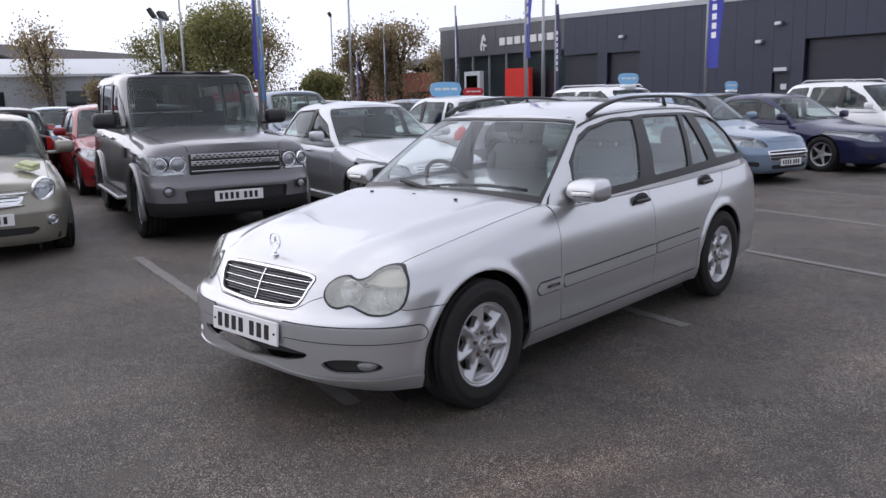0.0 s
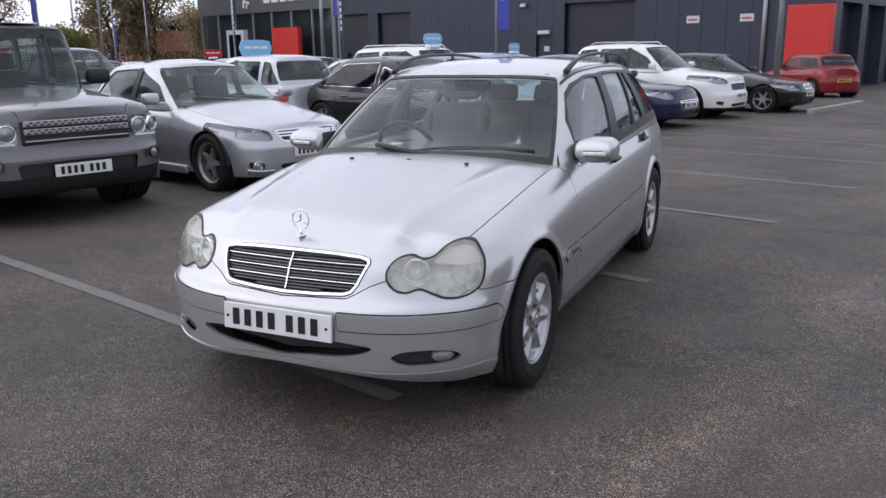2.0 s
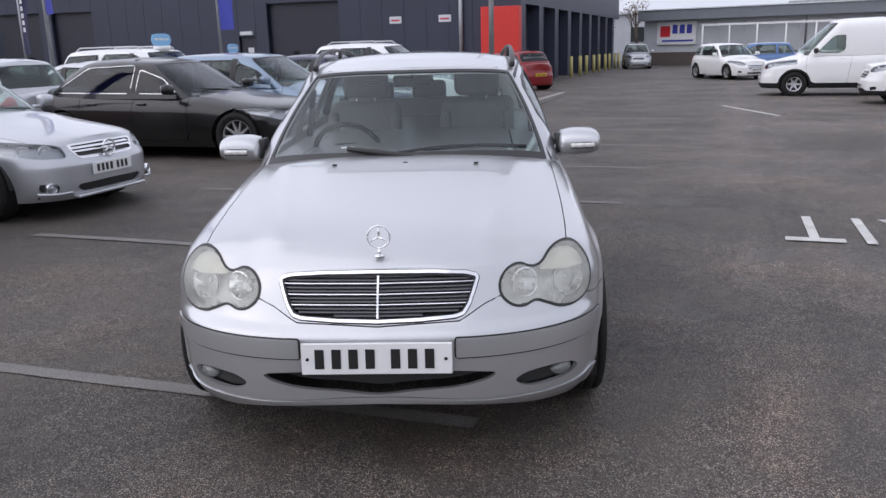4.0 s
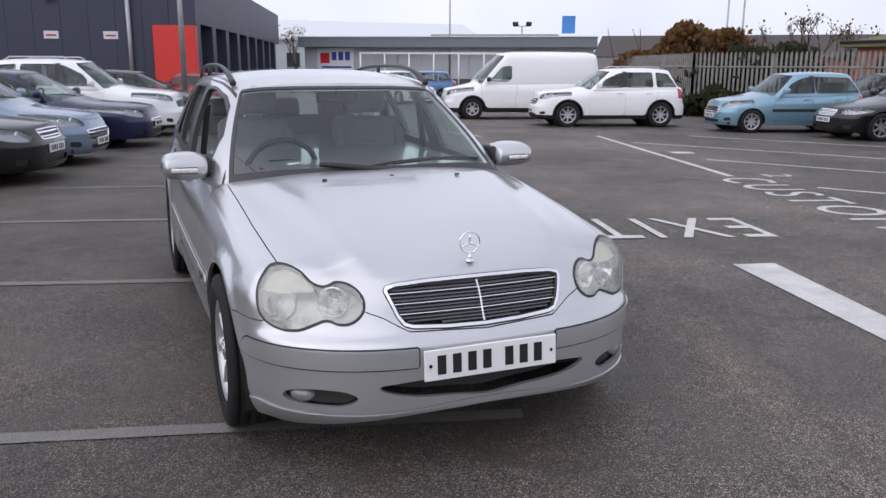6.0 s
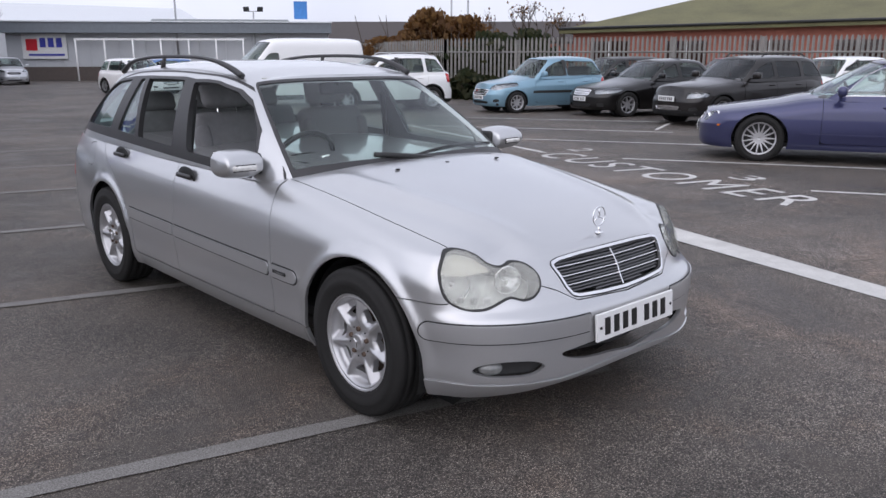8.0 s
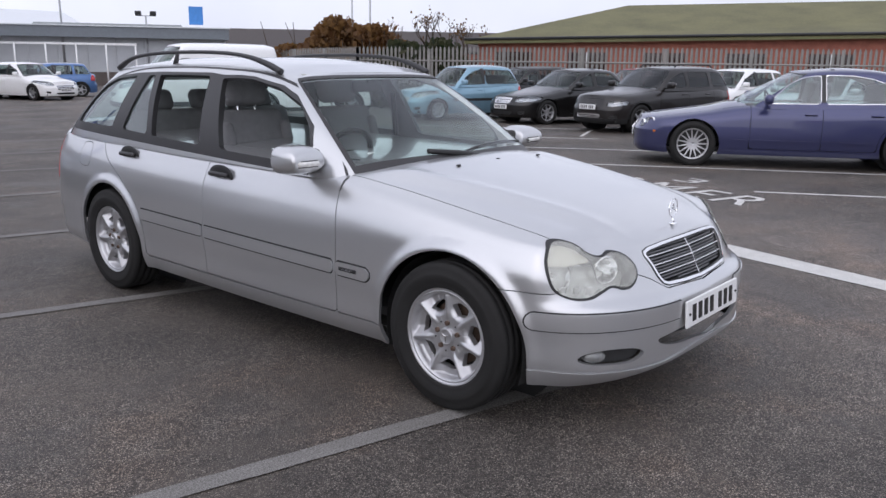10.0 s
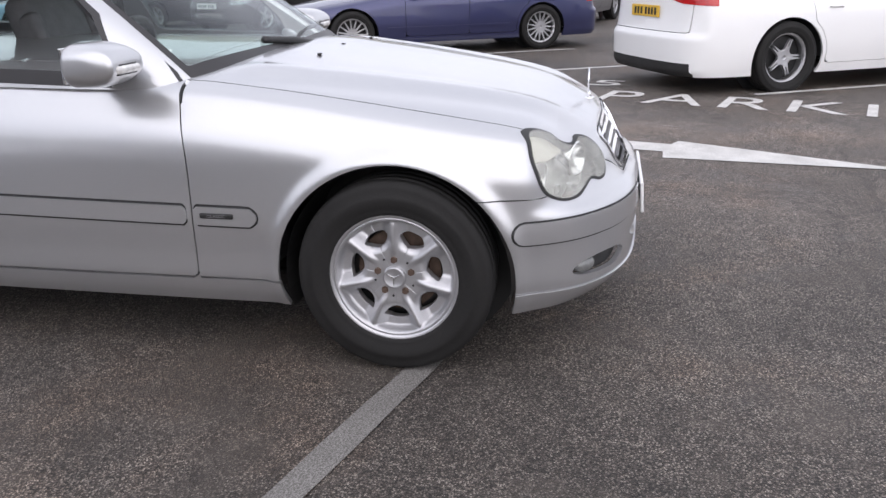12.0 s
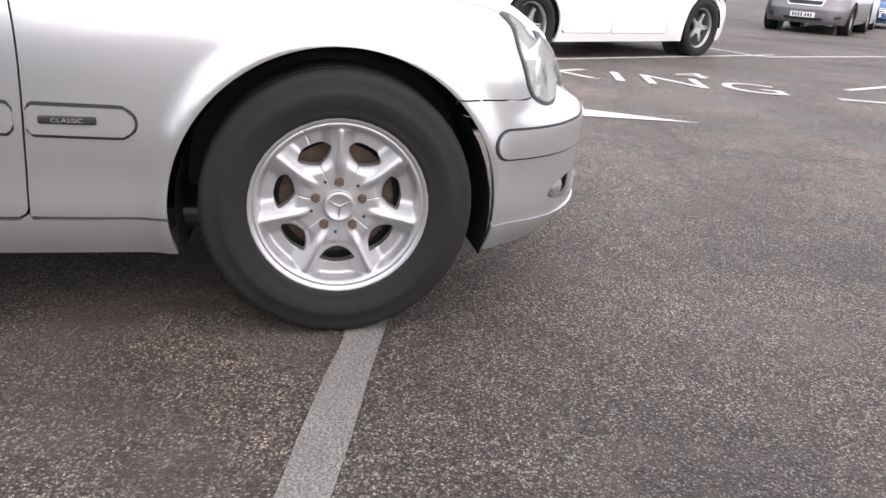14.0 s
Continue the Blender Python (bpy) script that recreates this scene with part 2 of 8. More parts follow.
class Skin:
    """A sheet of faces; rows of X hold x, y, z, two parameters of the sheet, and the normal."""

    def __init__(self, X, F):
        self.X, self.F = X, F

    def cut(self, f):
        """Splits along f = 0: the sheet where f > 0, and the rest."""
        X = self.X
        val = np.asarray(f(X), float)
        val = np.where(np.abs(val) < 1e-7, 1e-7, val)
        pos = (val > 0).tolist()
        v = val.tolist()
        extra, cache = [], {}
        A, B = [], []
        base = len(X)

        def mid(i, j):
            k = (i, j) if i < j else (j, i)
            if k not in cache:
                a = v[k[0]] / (v[k[0]] - v[k[1]])
                extra.append(X[k[0]] * (1 - a) + X[k[1]] * a)
                cache[k] = base + len(extra) - 1
            return cache[k]
        for face in self.F:
            s = [pos[i] for i in face]
            if all(s):
                A.append(face)
            elif not any(s):
                B.append(face)
            else:
                pa, pb = [], []
                n = len(face)
                for q in range(n):
                    i, j = face[q], face[(q + 1) % n]
                    (pa if pos[i] else pb).append(i)
                    if pos[i] != pos[j]:
                        w = mid(i, j)
                        pa.append(w)
                        pb.append(w)
                if len(pa) > 2:
                    A.append(tuple(pa))
                if len(pb) > 2:
                    B.append(tuple(pb))
        Y = np.vstack([X, np.array(extra)]) if extra else X
        return Skin(Y, A).tidy(), Skin(Y, B).tidy()

    def tidy(self):
        used = sorted({i for f in self.F for i in f})
        if not used:
            return Skin(self.X[:0], [])
        back = {o: n for n, o in enumerate(used)}
        return Skin(self.X[used], [tuple(back[i] for i in f) for f in self.F])

    def mirror(self):
        X = self.X.copy()
        X[:, 0] *= -1
        X[:, 5] *= -1
        return Skin(X, [tuple(reversed(f)) for f in self.F])

    def plus(self, other):
        k = len(self.X)
        return Skin(np.vstack([self.X, other.X]), self.F + [tuple(i + k for i in f) for f in other.F])

    def both(self):
        """The sheet and its mirror image, welded along the middle."""
        k = len(self.X)
        o = self.mirror()
        mid = np.abs(self.X[:, 0]) < 1e-5
        to = [i if mid[i] else k + i for i in range(k)]
        return Skin(np.vstack([self.X, o.X]), self.F + [tuple(to[i] for i in f) for f in o.F]).tidy()

    def offset(self, d):
        X = self.X.copy()
        X[:, :3] += X[:, 5:8] * d
        return Skin(X, self.F)


def grid_skin(G, par):
    """A sheet from a grid of points G[i, j] with parameters par[i, j]."""
    n, m = G.shape[:2]
    du = np.gradient(G, axis=0)
    dv = np.gradient(G, axis=1)
    N = np.cross(du, dv)
    ln = np.linalg.norm(N, axis=2, keepdims=True)
    N = np.where(ln > 1e-10, N / np.maximum(ln, 1e-10), np.array([0, 0, 1.0]))
    X = np.concatenate([G, par, N], axis=2).reshape(-1, 8)
    F = []
    for i in range(n - 1):
        for j in range(m - 1):
            a, b, c, d = i * m + j, (i + 1) * m + j, (i + 1) * m + j + 1, i * m + j + 1
            F.append((a, b, c, d))
    return Skin(X, F)


def panel(name, sk, material, parent, inner=None, thick=0.02, label="", lift=0.0):
    """A sheet with thickness and closed rims, as one mesh with the sheet's own smooth normals."""
    if lift:
        sk = sk.offset(lift)
    X, F = sk.X, sk.F
    if not F:
        return None
    if inner is None and name in ("windscreen", "side_window", "rear_window"):
        inner = PANE_BACK
    n = len(X)
    P, N = X[:, :3], X[:, 5:8]
    Vs = [P, P - N * thick]
    faces = list(F) + [tuple(n + i for i in reversed(f)) for f in F]
    idx = [0] * len(F) + [1] * len(F)
    edges = {}
    for f in F:
        for i, j in zip(f, f[1:] + f[:1]):
            k = (i, j) if i < j else (j, i)
            edges[k] = None if k in edges else (i, j)
    rim = [e for e in edges.values() if e]
    for i, j in rim:
        faces.append((j, i, n + i, n + j))
        idx.append(0)
    V = np.vstack(Vs)
    me = bpy.data.meshes.new(name)
    me.from_pydata(V.tolist(), [], faces)
    me.materials.append(material)
    me.materials.append(inner or material)
    me.polygons.foreach_set("material_index", idx)
    me.polygons.foreach_set("use_smooth", [True] * len(faces))
    NN = np.vstack([N, -N])
    loops = [NN[i] for f in faces[:2 * len(F)] for i in f]
    for i, j in rim:
        d = np.cross(P[i] - P[j], -N[i])
        d = d / max(1e-9, np.linalg.norm(d))
        loops += [d] * 4
    me.normals_split_custom_set(np.array(loops).tolist())
    ob = new(name, me)
    ob.parent = parent
    if "window" in name or "windscreen" in name:
        ob.visible_shadow = False
    if label:
        tagged(ob, label)
    return ob


# ---------- surfaces ----------
def asphalt():
    """Worn tarmac: stone chips, damp darker patches, brownish dust and pale scuffs."""
    m, nt, b = nodes_of("asphalt")
    tc = nt.nodes.new("ShaderNodeTexCoord")
    o = tc.outputs["Object"]
    vor = nt.nodes.new("ShaderNodeTexVoronoi")
    vor.inputs["Scale"].default_value = 185.0
    nt.links.new(o, vor.inputs["Vector"])
    bright = nt.nodes.new("ShaderNodeSeparateColor")
    nt.links.new(vor.outputs["Color"], bright.inputs[0])
    stone = ramp(nt, bright.outputs[0], [(0.0, (0.030, 0.0238, 0.019)), (0.4, (0.076, 0.0625, 0.052)), (0.75, (0.165, 0.141, 0.119)), (1.0, (0.30, 0.267, 0.23))])
    gapd = ramp(nt, vor.outputs["Distance"], [(0.0, grey(1.35)), (0.36, grey(1.05)), (0.60, grey(0.30))])
    stone = mix_col(nt, 1.0, stone, gapd, "MULTIPLY")
    grit = ramp(nt, noise_of(nt, 330, 3, 0.65, o), [(0.38, grey(0.55)), (0.62, grey(1.5))])
    chip = mix_col(nt, 1.0, stone, grit, "MULTIPLY")
    pit = ramp(nt, noise_of(nt, 14, 6, 0.75, o), [(0.36, grey(0.74)), (0.64, grey(1.24))])
    chip = mix_col(nt, 1.0, chip, pit, "MULTIPLY")
    tone = ramp(nt, noise_of(nt, 0.42, 9, 0.66, o), [(0.36, grey(0.60)), (0.47, grey(0.88)), (0.53, grey(1.15)), (0.66, grey(1.6))])
    col = mix_col(nt, 1.0, chip, tone, "MULTIPLY")
    # the lane beside the bays is paler, with scuffed wheel tracks along it
    along = nt.nodes.new("ShaderNodeVectorMath")
    along.operation = "DOT_PRODUCT"
    along.inputs[1].default_value = (0.957, -0.290, 0)
    nt.links.new(o, along.inputs[0])
    u = math_node(nt, "MULTIPLY_ADD", noise_of(nt, 0.8, 8, 0.7, o), 1.6, along.outputs["Value"])
    lane = ramp(nt, math_node(nt, "MULTIPLY", u, 0.1), [(0.17, grey(0)), (0.235, grey(1)), (0.62, grey(1)), (0.70, grey(0))])
    col = mix_col(nt, math_node(nt, "MULTIPLY", lane, 0.75), col, mix_col(nt, 1.0, col, (1.55, 1.55, 1.58), "MULTIPLY"))
    u2 = math_node(nt, "MULTIPLY_ADD", noise_of(nt, 0.35, 3, 0.5, o), 0.5, along.outputs["Value"])
    broken = ramp(nt, noise_of(nt, 2.6, 8, 0.75, o), [(0.42, grey(0)), (0.60, grey(1))])
    for u0, half, tint, k in ((1.80, 0.045, 1.35, 0.6), (2.10, 0.09, 0.62, 0.7), (0.95, 0.10, 0.66, 0.5), (3.35, 0.10, 0.7, 0.5)):
        d = math_node(nt, "ABSOLUTE", math_node(nt, "SUBTRACT", u2, u0))
        band = math_node(nt, "MULTIPLY", ramp(nt, math_node(nt, "DIVIDE", d, half * 2), [(0.2, grey(1)), (0.75, grey(0))]), broken)
        col = mix_col(nt, math_node(nt, "MULTIPLY", band, k), col, mix_col(nt, 1.0, col, grey(tint), "MULTIPLY"))
    brown = ramp(nt, noise_of(nt, 0.9, 7, 0.68, o), [(0.50, grey(0)), (0.62, grey(1))])
    col = mix_col(nt, math_node(nt, "MULTIPLY", brown, 0.55), col, mix_col(nt, 1.0, col, (1.12, 0.94, 0.80), "MULTIPLY"))
    stain = ramp(nt, noise_of(nt, 1.3, 9, 0.72, o), [(0.50, grey(0)), (0.58, grey(1))])
    col = mix_col(nt, math_node(nt, "MULTIPLY", stain, 0.38), col, (0.102, 0.085, 0.070))
    dark = ramp(nt, noise_of(nt, 0.75, 9, 0.70, o), [(0.53, grey(0)), (0.60, grey(1))])
    col = mix_col(nt, math_node(nt, "MULTIPLY", dark, 0.42), col, (0.031, 0.024, 0.019))
    warp = nt.nodes.new("ShaderNodeVectorMath")
    warp.operation = "MULTIPLY_ADD"
    nz = nt.nodes.new("ShaderNodeTexNoise")
    nz.inputs["Scale"].default_value, nz.inputs["Detail"].default_value = 1.1, 6.0
    nt.links.new(o, nz.inputs["Vector"])
    nt.links.new(nz.outputs["Color"], warp.inputs[0])
    warp.inputs[1].default_value = (1.1, 1.1, 0.0)
    nt.links.new(o, warp.inputs[2])
    crack = nt.nodes.new("ShaderNodeTexVoronoi")
    crack.feature = "DISTANCE_TO_EDGE"
    crack.inputs["Scale"].default_value = 0.33
    nt.links.new(warp.outputs[0], crack.inputs["Vector"])
    gap = ramp(nt, crack.outputs["Distance"], [(0.0, grey(1)), (0.0035, grey(0.8)), (0.008, grey(0))])
    col = mix_col(nt, math_node(nt, "MULTIPLY", gap, 0.32), col, (0.018, 0.016, 0.014))
    nt.links.new(col, b.inputs["Base Color"])
    r = math_node(nt, "MULTIPLY_ADD", dark, -0.14, 0.66)
    nt.links.new(r, b.inputs["Roughness"])
    h = math_node(nt, "ADD", noise_of(nt, 220, 3, 0.6, o), math_node(nt, "MULTIPLY", vor.outputs["Distance"], 0.9))
    bump(nt, b, h, 0.9, 0.005)
    return m


def road_paint(name, col=(0.62, 0.61, 0.58), wear=0.5):
    """Thermoplastic road marking, rubbed through to the tarmac in places."""
    m, nt, b = nodes_of(name)
    tc = nt.nodes.new("ShaderNodeTexCoord")
    o = tc.outputs["Object"]
    worn = ramp(nt, noise_of(nt, 170, 4, 0.7, o), [(wear - 0.12, grey(0)), (wear + 0.08, grey(1))])
    col2 = mix_col(nt, worn, (0.10, 0.093, 0.085), ramp(nt, noise_of(nt, 5, 6, 0.6, o), [(0.3, tuple(c * 0.72 for c in col)), (0.7, col)]))
    nt.links.new(col2, b.inputs["Base Color"])
    b.inputs["Roughness"].default_value = 0.75
    bump(nt, b, noise_of(nt, 140, 3, 0.6, o), 0.4, 0.003)
    return m


ASPHALT = asphalt()
LINE_OLD = road_paint("worn_white_paint", (0.29, 0.28, 0.262), 0.545)
LINE_FRESH = road_paint("white_road_paint", (0.64, 0.63, 0.60), 0.38)
SILVER = paint("silver_paint", (0.545, 0.550, 0.558), 0.74, 0.285, 0.10)
BLACK = mat("black_plastic", grey(0.018), 0.5, bumps=0.1, bscale=400)
PLASTIC = mat("grey_plastic", grey(0.014), 0.6, spec=0.3, bumps=0.15, bscale=400)
DARK = mat("dark_inside", grey(0.03), 0.7)
TRIM = mat("cabin_trim", (0.12, 0.122, 0.126), 0.65, bumps=0.15, bscale=300)
LINING = mat("roof_lining", (0.48, 0.48, 0.46), 0.9, bumps=0.2, bscale=300)
SEAT = mat("seat_cloth", (0.10, 0.10, 0.105), 0.9, bumps=0.3, bscale=250)
TYRE = mat("tyre_rubber", (0.015, 0.0145, 0.014), 0.8, spec=0.3, var=0.25, scale=9, bumps=0.2, bscale=120)
ALLOY = mat("alloy_wheel", (0.49, 0.49, 0.50), 0.40, metal=0.78, var=0.08, scale=12)
CHROME = mat("chrome", (0.82, 0.82, 0.83), 0.09, metal=1.0, var=0.03, rvar=0.05)
MIRROR = mat("mirror_face", grey(0.85), 0.02, metal=1.0, var=0.01, rvar=0.01)
LAMP_DARK = mat("lamp_inside", (0.34, 0.35, 0.37), 0.25, metal=0.7, var=0.3, scale=25)
REFLECTOR = mat("lamp_reflector", (0.86, 0.87, 0.87), 0.15, metal=0.6, var=0.2, scale=25)
LAMP_GLASS = glass("lamp_lens", (0.93, 0.94, 0.94), 0.04, 0.86)
TAIL_RED = mat("red_lens", (0.42, 0.012, 0.012), 0.12, coat=0.6, var=0.25, scale=20)
PLATE = mat("white_plate", (0.75, 0.75, 0.74), 0.35, var=0.04)
PLATE_Y = mat("yellow_plate", (0.68, 0.42, 0.04), 0.35, var=0.05)
INK = mat("plate_ink", grey(0.012), 0.4)
GLASS = glass("window_glass", (0.82, 0.88, 0.855), 0.0, 0.88)
GLASS_DARK = glass("tinted_glass", (0.24, 0.27, 0.265), 0.0, 0.875)
GLASS_CAR = glass("pale_green_glass", (0.66, 0.75, 0.71), 0.0, 0.88)
GLASS_TINT = glass("green_tinted_glass", (0.70, 0.83, 0.79), 0.0, 0.80)
KIT = dict(lamp_dark=LAMP_DARK, plastic=PLASTIC, lamp_glass=LAMP_GLASS, reflector=REFLECTOR, tail_red=TAIL_RED, black=BLACK, dark=DARK, trim=TRIM, lining=LINING, glass_dark=GLASS_CAR, chrome=CHROME,
           tyre=TYRE, alloy=ALLOY, mirror=MIRROR, seat=SEAT, plate=PLATE, plate_yellow=PLATE_Y, plate_ink=INK)
P_GREY = paint("gunmetal_paint", (0.175, 0.170, 0.178), 0.6, 0.36)
P_SILVER = paint("cool_silver_paint", (0.52, 0.53, 0.55), 0.7, 0.34)
P_BEIGE = paint("pale_gold_paint", (0.28, 0.262, 0.215), 0.6, 0.36)
P_RED = paint("red_paint", (0.22, 0.008, 0.012), 0.2, 0.4)
P_BLACK = paint("black_paint", (0.006, 0.0055, 0.0055), 0.0, 0.3, 0.1, 0.65)
P_NAVY = paint("navy_paint", (0.014, 0.016, 0.058), 0.3, 0.32, 0.1, 0.75)
P_ICE = paint("ice_blue_paint", (0.20, 0.265, 0.345), 0.6, 0.34)
P_WHITE = paint("white_paint", (0.80, 0.80, 0.79), 0.0, 0.4, 0.1)
P_SKY = paint("sky_blue_paint", (0.21, 0.35, 0.44), 0.5, 0.34)
P_VIOLET = paint("violet_blue_paint", (0.046, 0.050, 0.122), 0.5, 0.32)
P_BROWN = paint("dark_brown_paint", (0.010, 0.008, 0.0075), 0.0, 0.32, 0.1, 0.65)
P_STEEL = paint("steel_blue_paint", (0.08, 0.12, 0.17), 0.5, 0.34)
P_FLARE = paint("mid_grey_paint", (0.21, 0.208, 0.215), 0.6, 0.4)
AMBER = mat("amber_lens", (0.50, 0.13, 0.02), 0.2, var=0.15, scale=30)
LIT_STRIP = mat("pale_lamp_strip", (0.8, 0.8, 0.8), 0.2, var=0.05)
P_MID = paint("mid_blue_paint", (0.08, 0.16, 0.34), 0.5, 0.34)

# ---------- car bodies ----------
def body_skin(S, nu, nv, nt):
    """Half of the lower body: plan outline swept up to the shoulder, then across to the middle."""
    C = spline(S["plan"], 24)
    ln = np.concatenate([[0], np.cumsum(np.linalg.norm(np.diff(C, axis=0), axis=1))])
    # denser at the curved ends
    w = np.concatenate([np.linspace(0, S["front_run"], nu // 3, endpoint=False),
                        np.linspace(S["front_run"], ln[-1] - S["rear_run"], nu - nu // 3 - nu // 4, endpoint=False),
                        np.linspace(ln[-1] - S["rear_run"], ln[-1], nu // 4)])
    cx, cy = np.interp(w, ln, C[:, 0]), np.interp(w, ln, C[:, 1])
    cx[0] = cx[-1] = 0
    tx, ty = np.gradient(cx, w), np.gradient(cy, w)
    tl = np.hypot(tx, ty)
    nx, ny = ty / tl, -tx / tl
    nx[0] = nx[-1] = 0
    ny[0], ny[-1] = -1, 1
    wf, wr = smooth01(0.25, 0.92, -ny), smooth01(0.25, 0.92, ny)
    zb, ze = S["bottom"](cy), S["edge"](cy)
    s = np.linspace(0, 1, nv)
    G = np.zeros((len(w), nv + nt, 3))
    for j, q in enumerate(s):
        z = zb + (ze - zb) * q
        ins = wf * S["in_front"](z) + wr * S["in_rear"](z) + (1 - wf - wr) * (S["in_side"](z) + S["shoulder"] * smooth01(0.72, 1.0, q) ** 1.6)
        G[:, j, 0] = np.maximum(cx - nx * ins, 0)
        G[:, j, 1] = cy - ny * ins
        G[:, j, 2] = z
    xe, ye, zz = G[:, nv - 1, 0].copy(), G[:, nv - 1, 1].copy(), G[:, nv - 1, 2].copy()
    zc = S["centre"](ye)
    for k in range(nt):
        q = 1 - (k + 1) / nt
        G[:, nv + k, 0] = xe * q
        G[:, nv + k, 1] = ye
        G[:, nv + k, 2] = zc - (zc - zz) * q ** S["crown"]
    for _ in range(S.get("soften", 6)):
        a, b = max(1, nv - S.get("soft_rows", 5)), min(nv + nt - 1, nv + S.get("soft_rows", 5))
        G[:, a:b] = 0.5 * G[:, a:b] + 0.25 * (G[:, a - 1:b - 1] + G[:, a + 1:b + 1])
    G[0, :, 0] = G[-1, :, 0] = 0
    if "shape" in S:
        G = S["shape"](G)
    par = np.zeros((*G.shape[:2], 2))
    par[:, :, 0] = np.arange(len(w))[:, None] / (len(w) - 1)
    par[:, :, 1] = np.arange(nv + nt)[None, :] / (nv - 1)
    return grid_skin(G, par)


def cabin_skin(S, nu, nv, nt):
    """Half of the glasshouse: from the base outline up to the roof's edge, then across the roof."""
    A, B = np.array(S["cab_base"], float), np.array(S["cab_top"], float)
    k = len(A)
    per = max(2, nu // (k - 1))
    a, b = spline(A, per), spline(B, per)
    n = len(a)
    G = np.zeros((n, nv + nt, 3))
    d = b - a
    t = np.gradient(a[:, :2], axis=0)
    tl = np.linalg.norm(t, axis=1)
    nx, ny = t[:, 1] / tl, -t[:, 0] / tl
    nx[0] = nx[-1] = 0
    ny[0], ny[-1] = -1, 1
    for j, q in enumerate(np.linspace(0, 1, nv)):
        bl = S["bulge"] * 4 * q * (1 - q)
        G[:, j] = a + d * q
        G[:, j, 0] += nx * bl
        G[:, j, 1] += ny * bl
    xe, ye, ze = (G[:, nv - 1, i].copy() for i in range(3))
    zc = S["roof"](ye)
    for q0 in range(nt):
        q = 1 - (q0 + 1) / nt
        G[:, nv + q0, 0] = xe * q
        G[:, nv + q0, 1] = ye
        G[:, nv + q0, 2] = zc - (zc - ze) * q ** 2.6
    for _ in range(S.get("cab_soften", 4)):
        lo, hi = max(1, nv - 3), min(nv + nt - 1, nv + 4)
        G[:, lo:hi] = 0.5 * G[:, lo:hi] + 0.25 * (G[:, lo - 1:hi - 1] + G[:, lo + 1:hi + 1])
    G[0, :, 0] = G[-1, :, 0] = 0
    par = np.zeros((n, nv + nt, 2))
    par[:, :, 0] = np.arange(n)[:, None] / per          # counts control points
    par[:, :, 1] = np.arange(nv + nt)[None, :] / (nv - 1)
    return grid_skin(G, par)


def lathe(prof, n, axis="x"):
    """A ring body from a closed or open profile of (along, radius)."""
    V, F = [], []
    k = len(prof)
    for i in range(n):
        a = 2 * math.pi * i / n
        for (x, r) in prof:
            V.append((x, r * math.cos(a), r * math.sin(a)))
    for i in range(n):
        for j in range(k - 1):
            a, b = i * k + j, i * k + j + 1
            c, d = ((i + 1) % n) * k + j + 1, ((i + 1) % n) * k + j
            F.append((a, d, c, b))
    return V, F


MESHES = {}


def mesh_once(key, make):
    """The mesh of that key, made at its first use and shared afterwards."""
    if key not in MESHES:
        MESHES[key] = make()
    return MESHES[key]


def tyre_mesh(R, rim, w, mt):
    def make():
        h = w / 2
        side = [(0.75, -0.01), (0.93, 0.002), (0.96, 0.012), (0.965, 0.022), (1.0, 0.027), (1.03, (R - rim) * 0.45), (1.035, (R - rim) * 0.55), (1.022, (R - rim) * 0.56), (1.0, R - rim - 0.026), (0.985, R - rim - 0.022),
                (0.96, R - rim - 0.014), (0.86, R - rim - 0.006)]
        prof = [(-h * a, rim + b) for a, b in side]
        for a in (0.62, 0.22, -0.22, -0.62):
            prof += [(-h * (a + 0.05), R - 0.001), (-h * (a + 0.04), R - 0.008), (-h * (a - 0.04), R - 0.008), (-h * (a - 0.05), R - 0.001)]
        prof += [(h * a, rim + b) for a, b in reversed(side)]
        V, F = lathe(prof, 40)
        me = bpy.data.meshes.new("tyre")
        me.from_pydata(V, [], F)
        me.materials.append(mt)
        me.polygons.foreach_set("use_smooth", [True] * len(F))
        return me
    return mesh_once(("tyre", R, rim, w), make)


def disc_skin(height, r0, r1, nr, nphi):
    """A round sheet facing +x, height(r, phi) above its middle plane."""
    r, p = np.linspace(r0, r1, nr), np.linspace(0, 2 * np.pi, nphi + 1)
    Rr, Pp = np.meshgrid(r, p, indexing="ij")
    G = np.stack([height(Rr, Pp), Rr * np.cos(Pp), Rr * np.sin(Pp)], axis=2)
    return grid_skin(G, np.stack([Rr, Pp], axis=2))


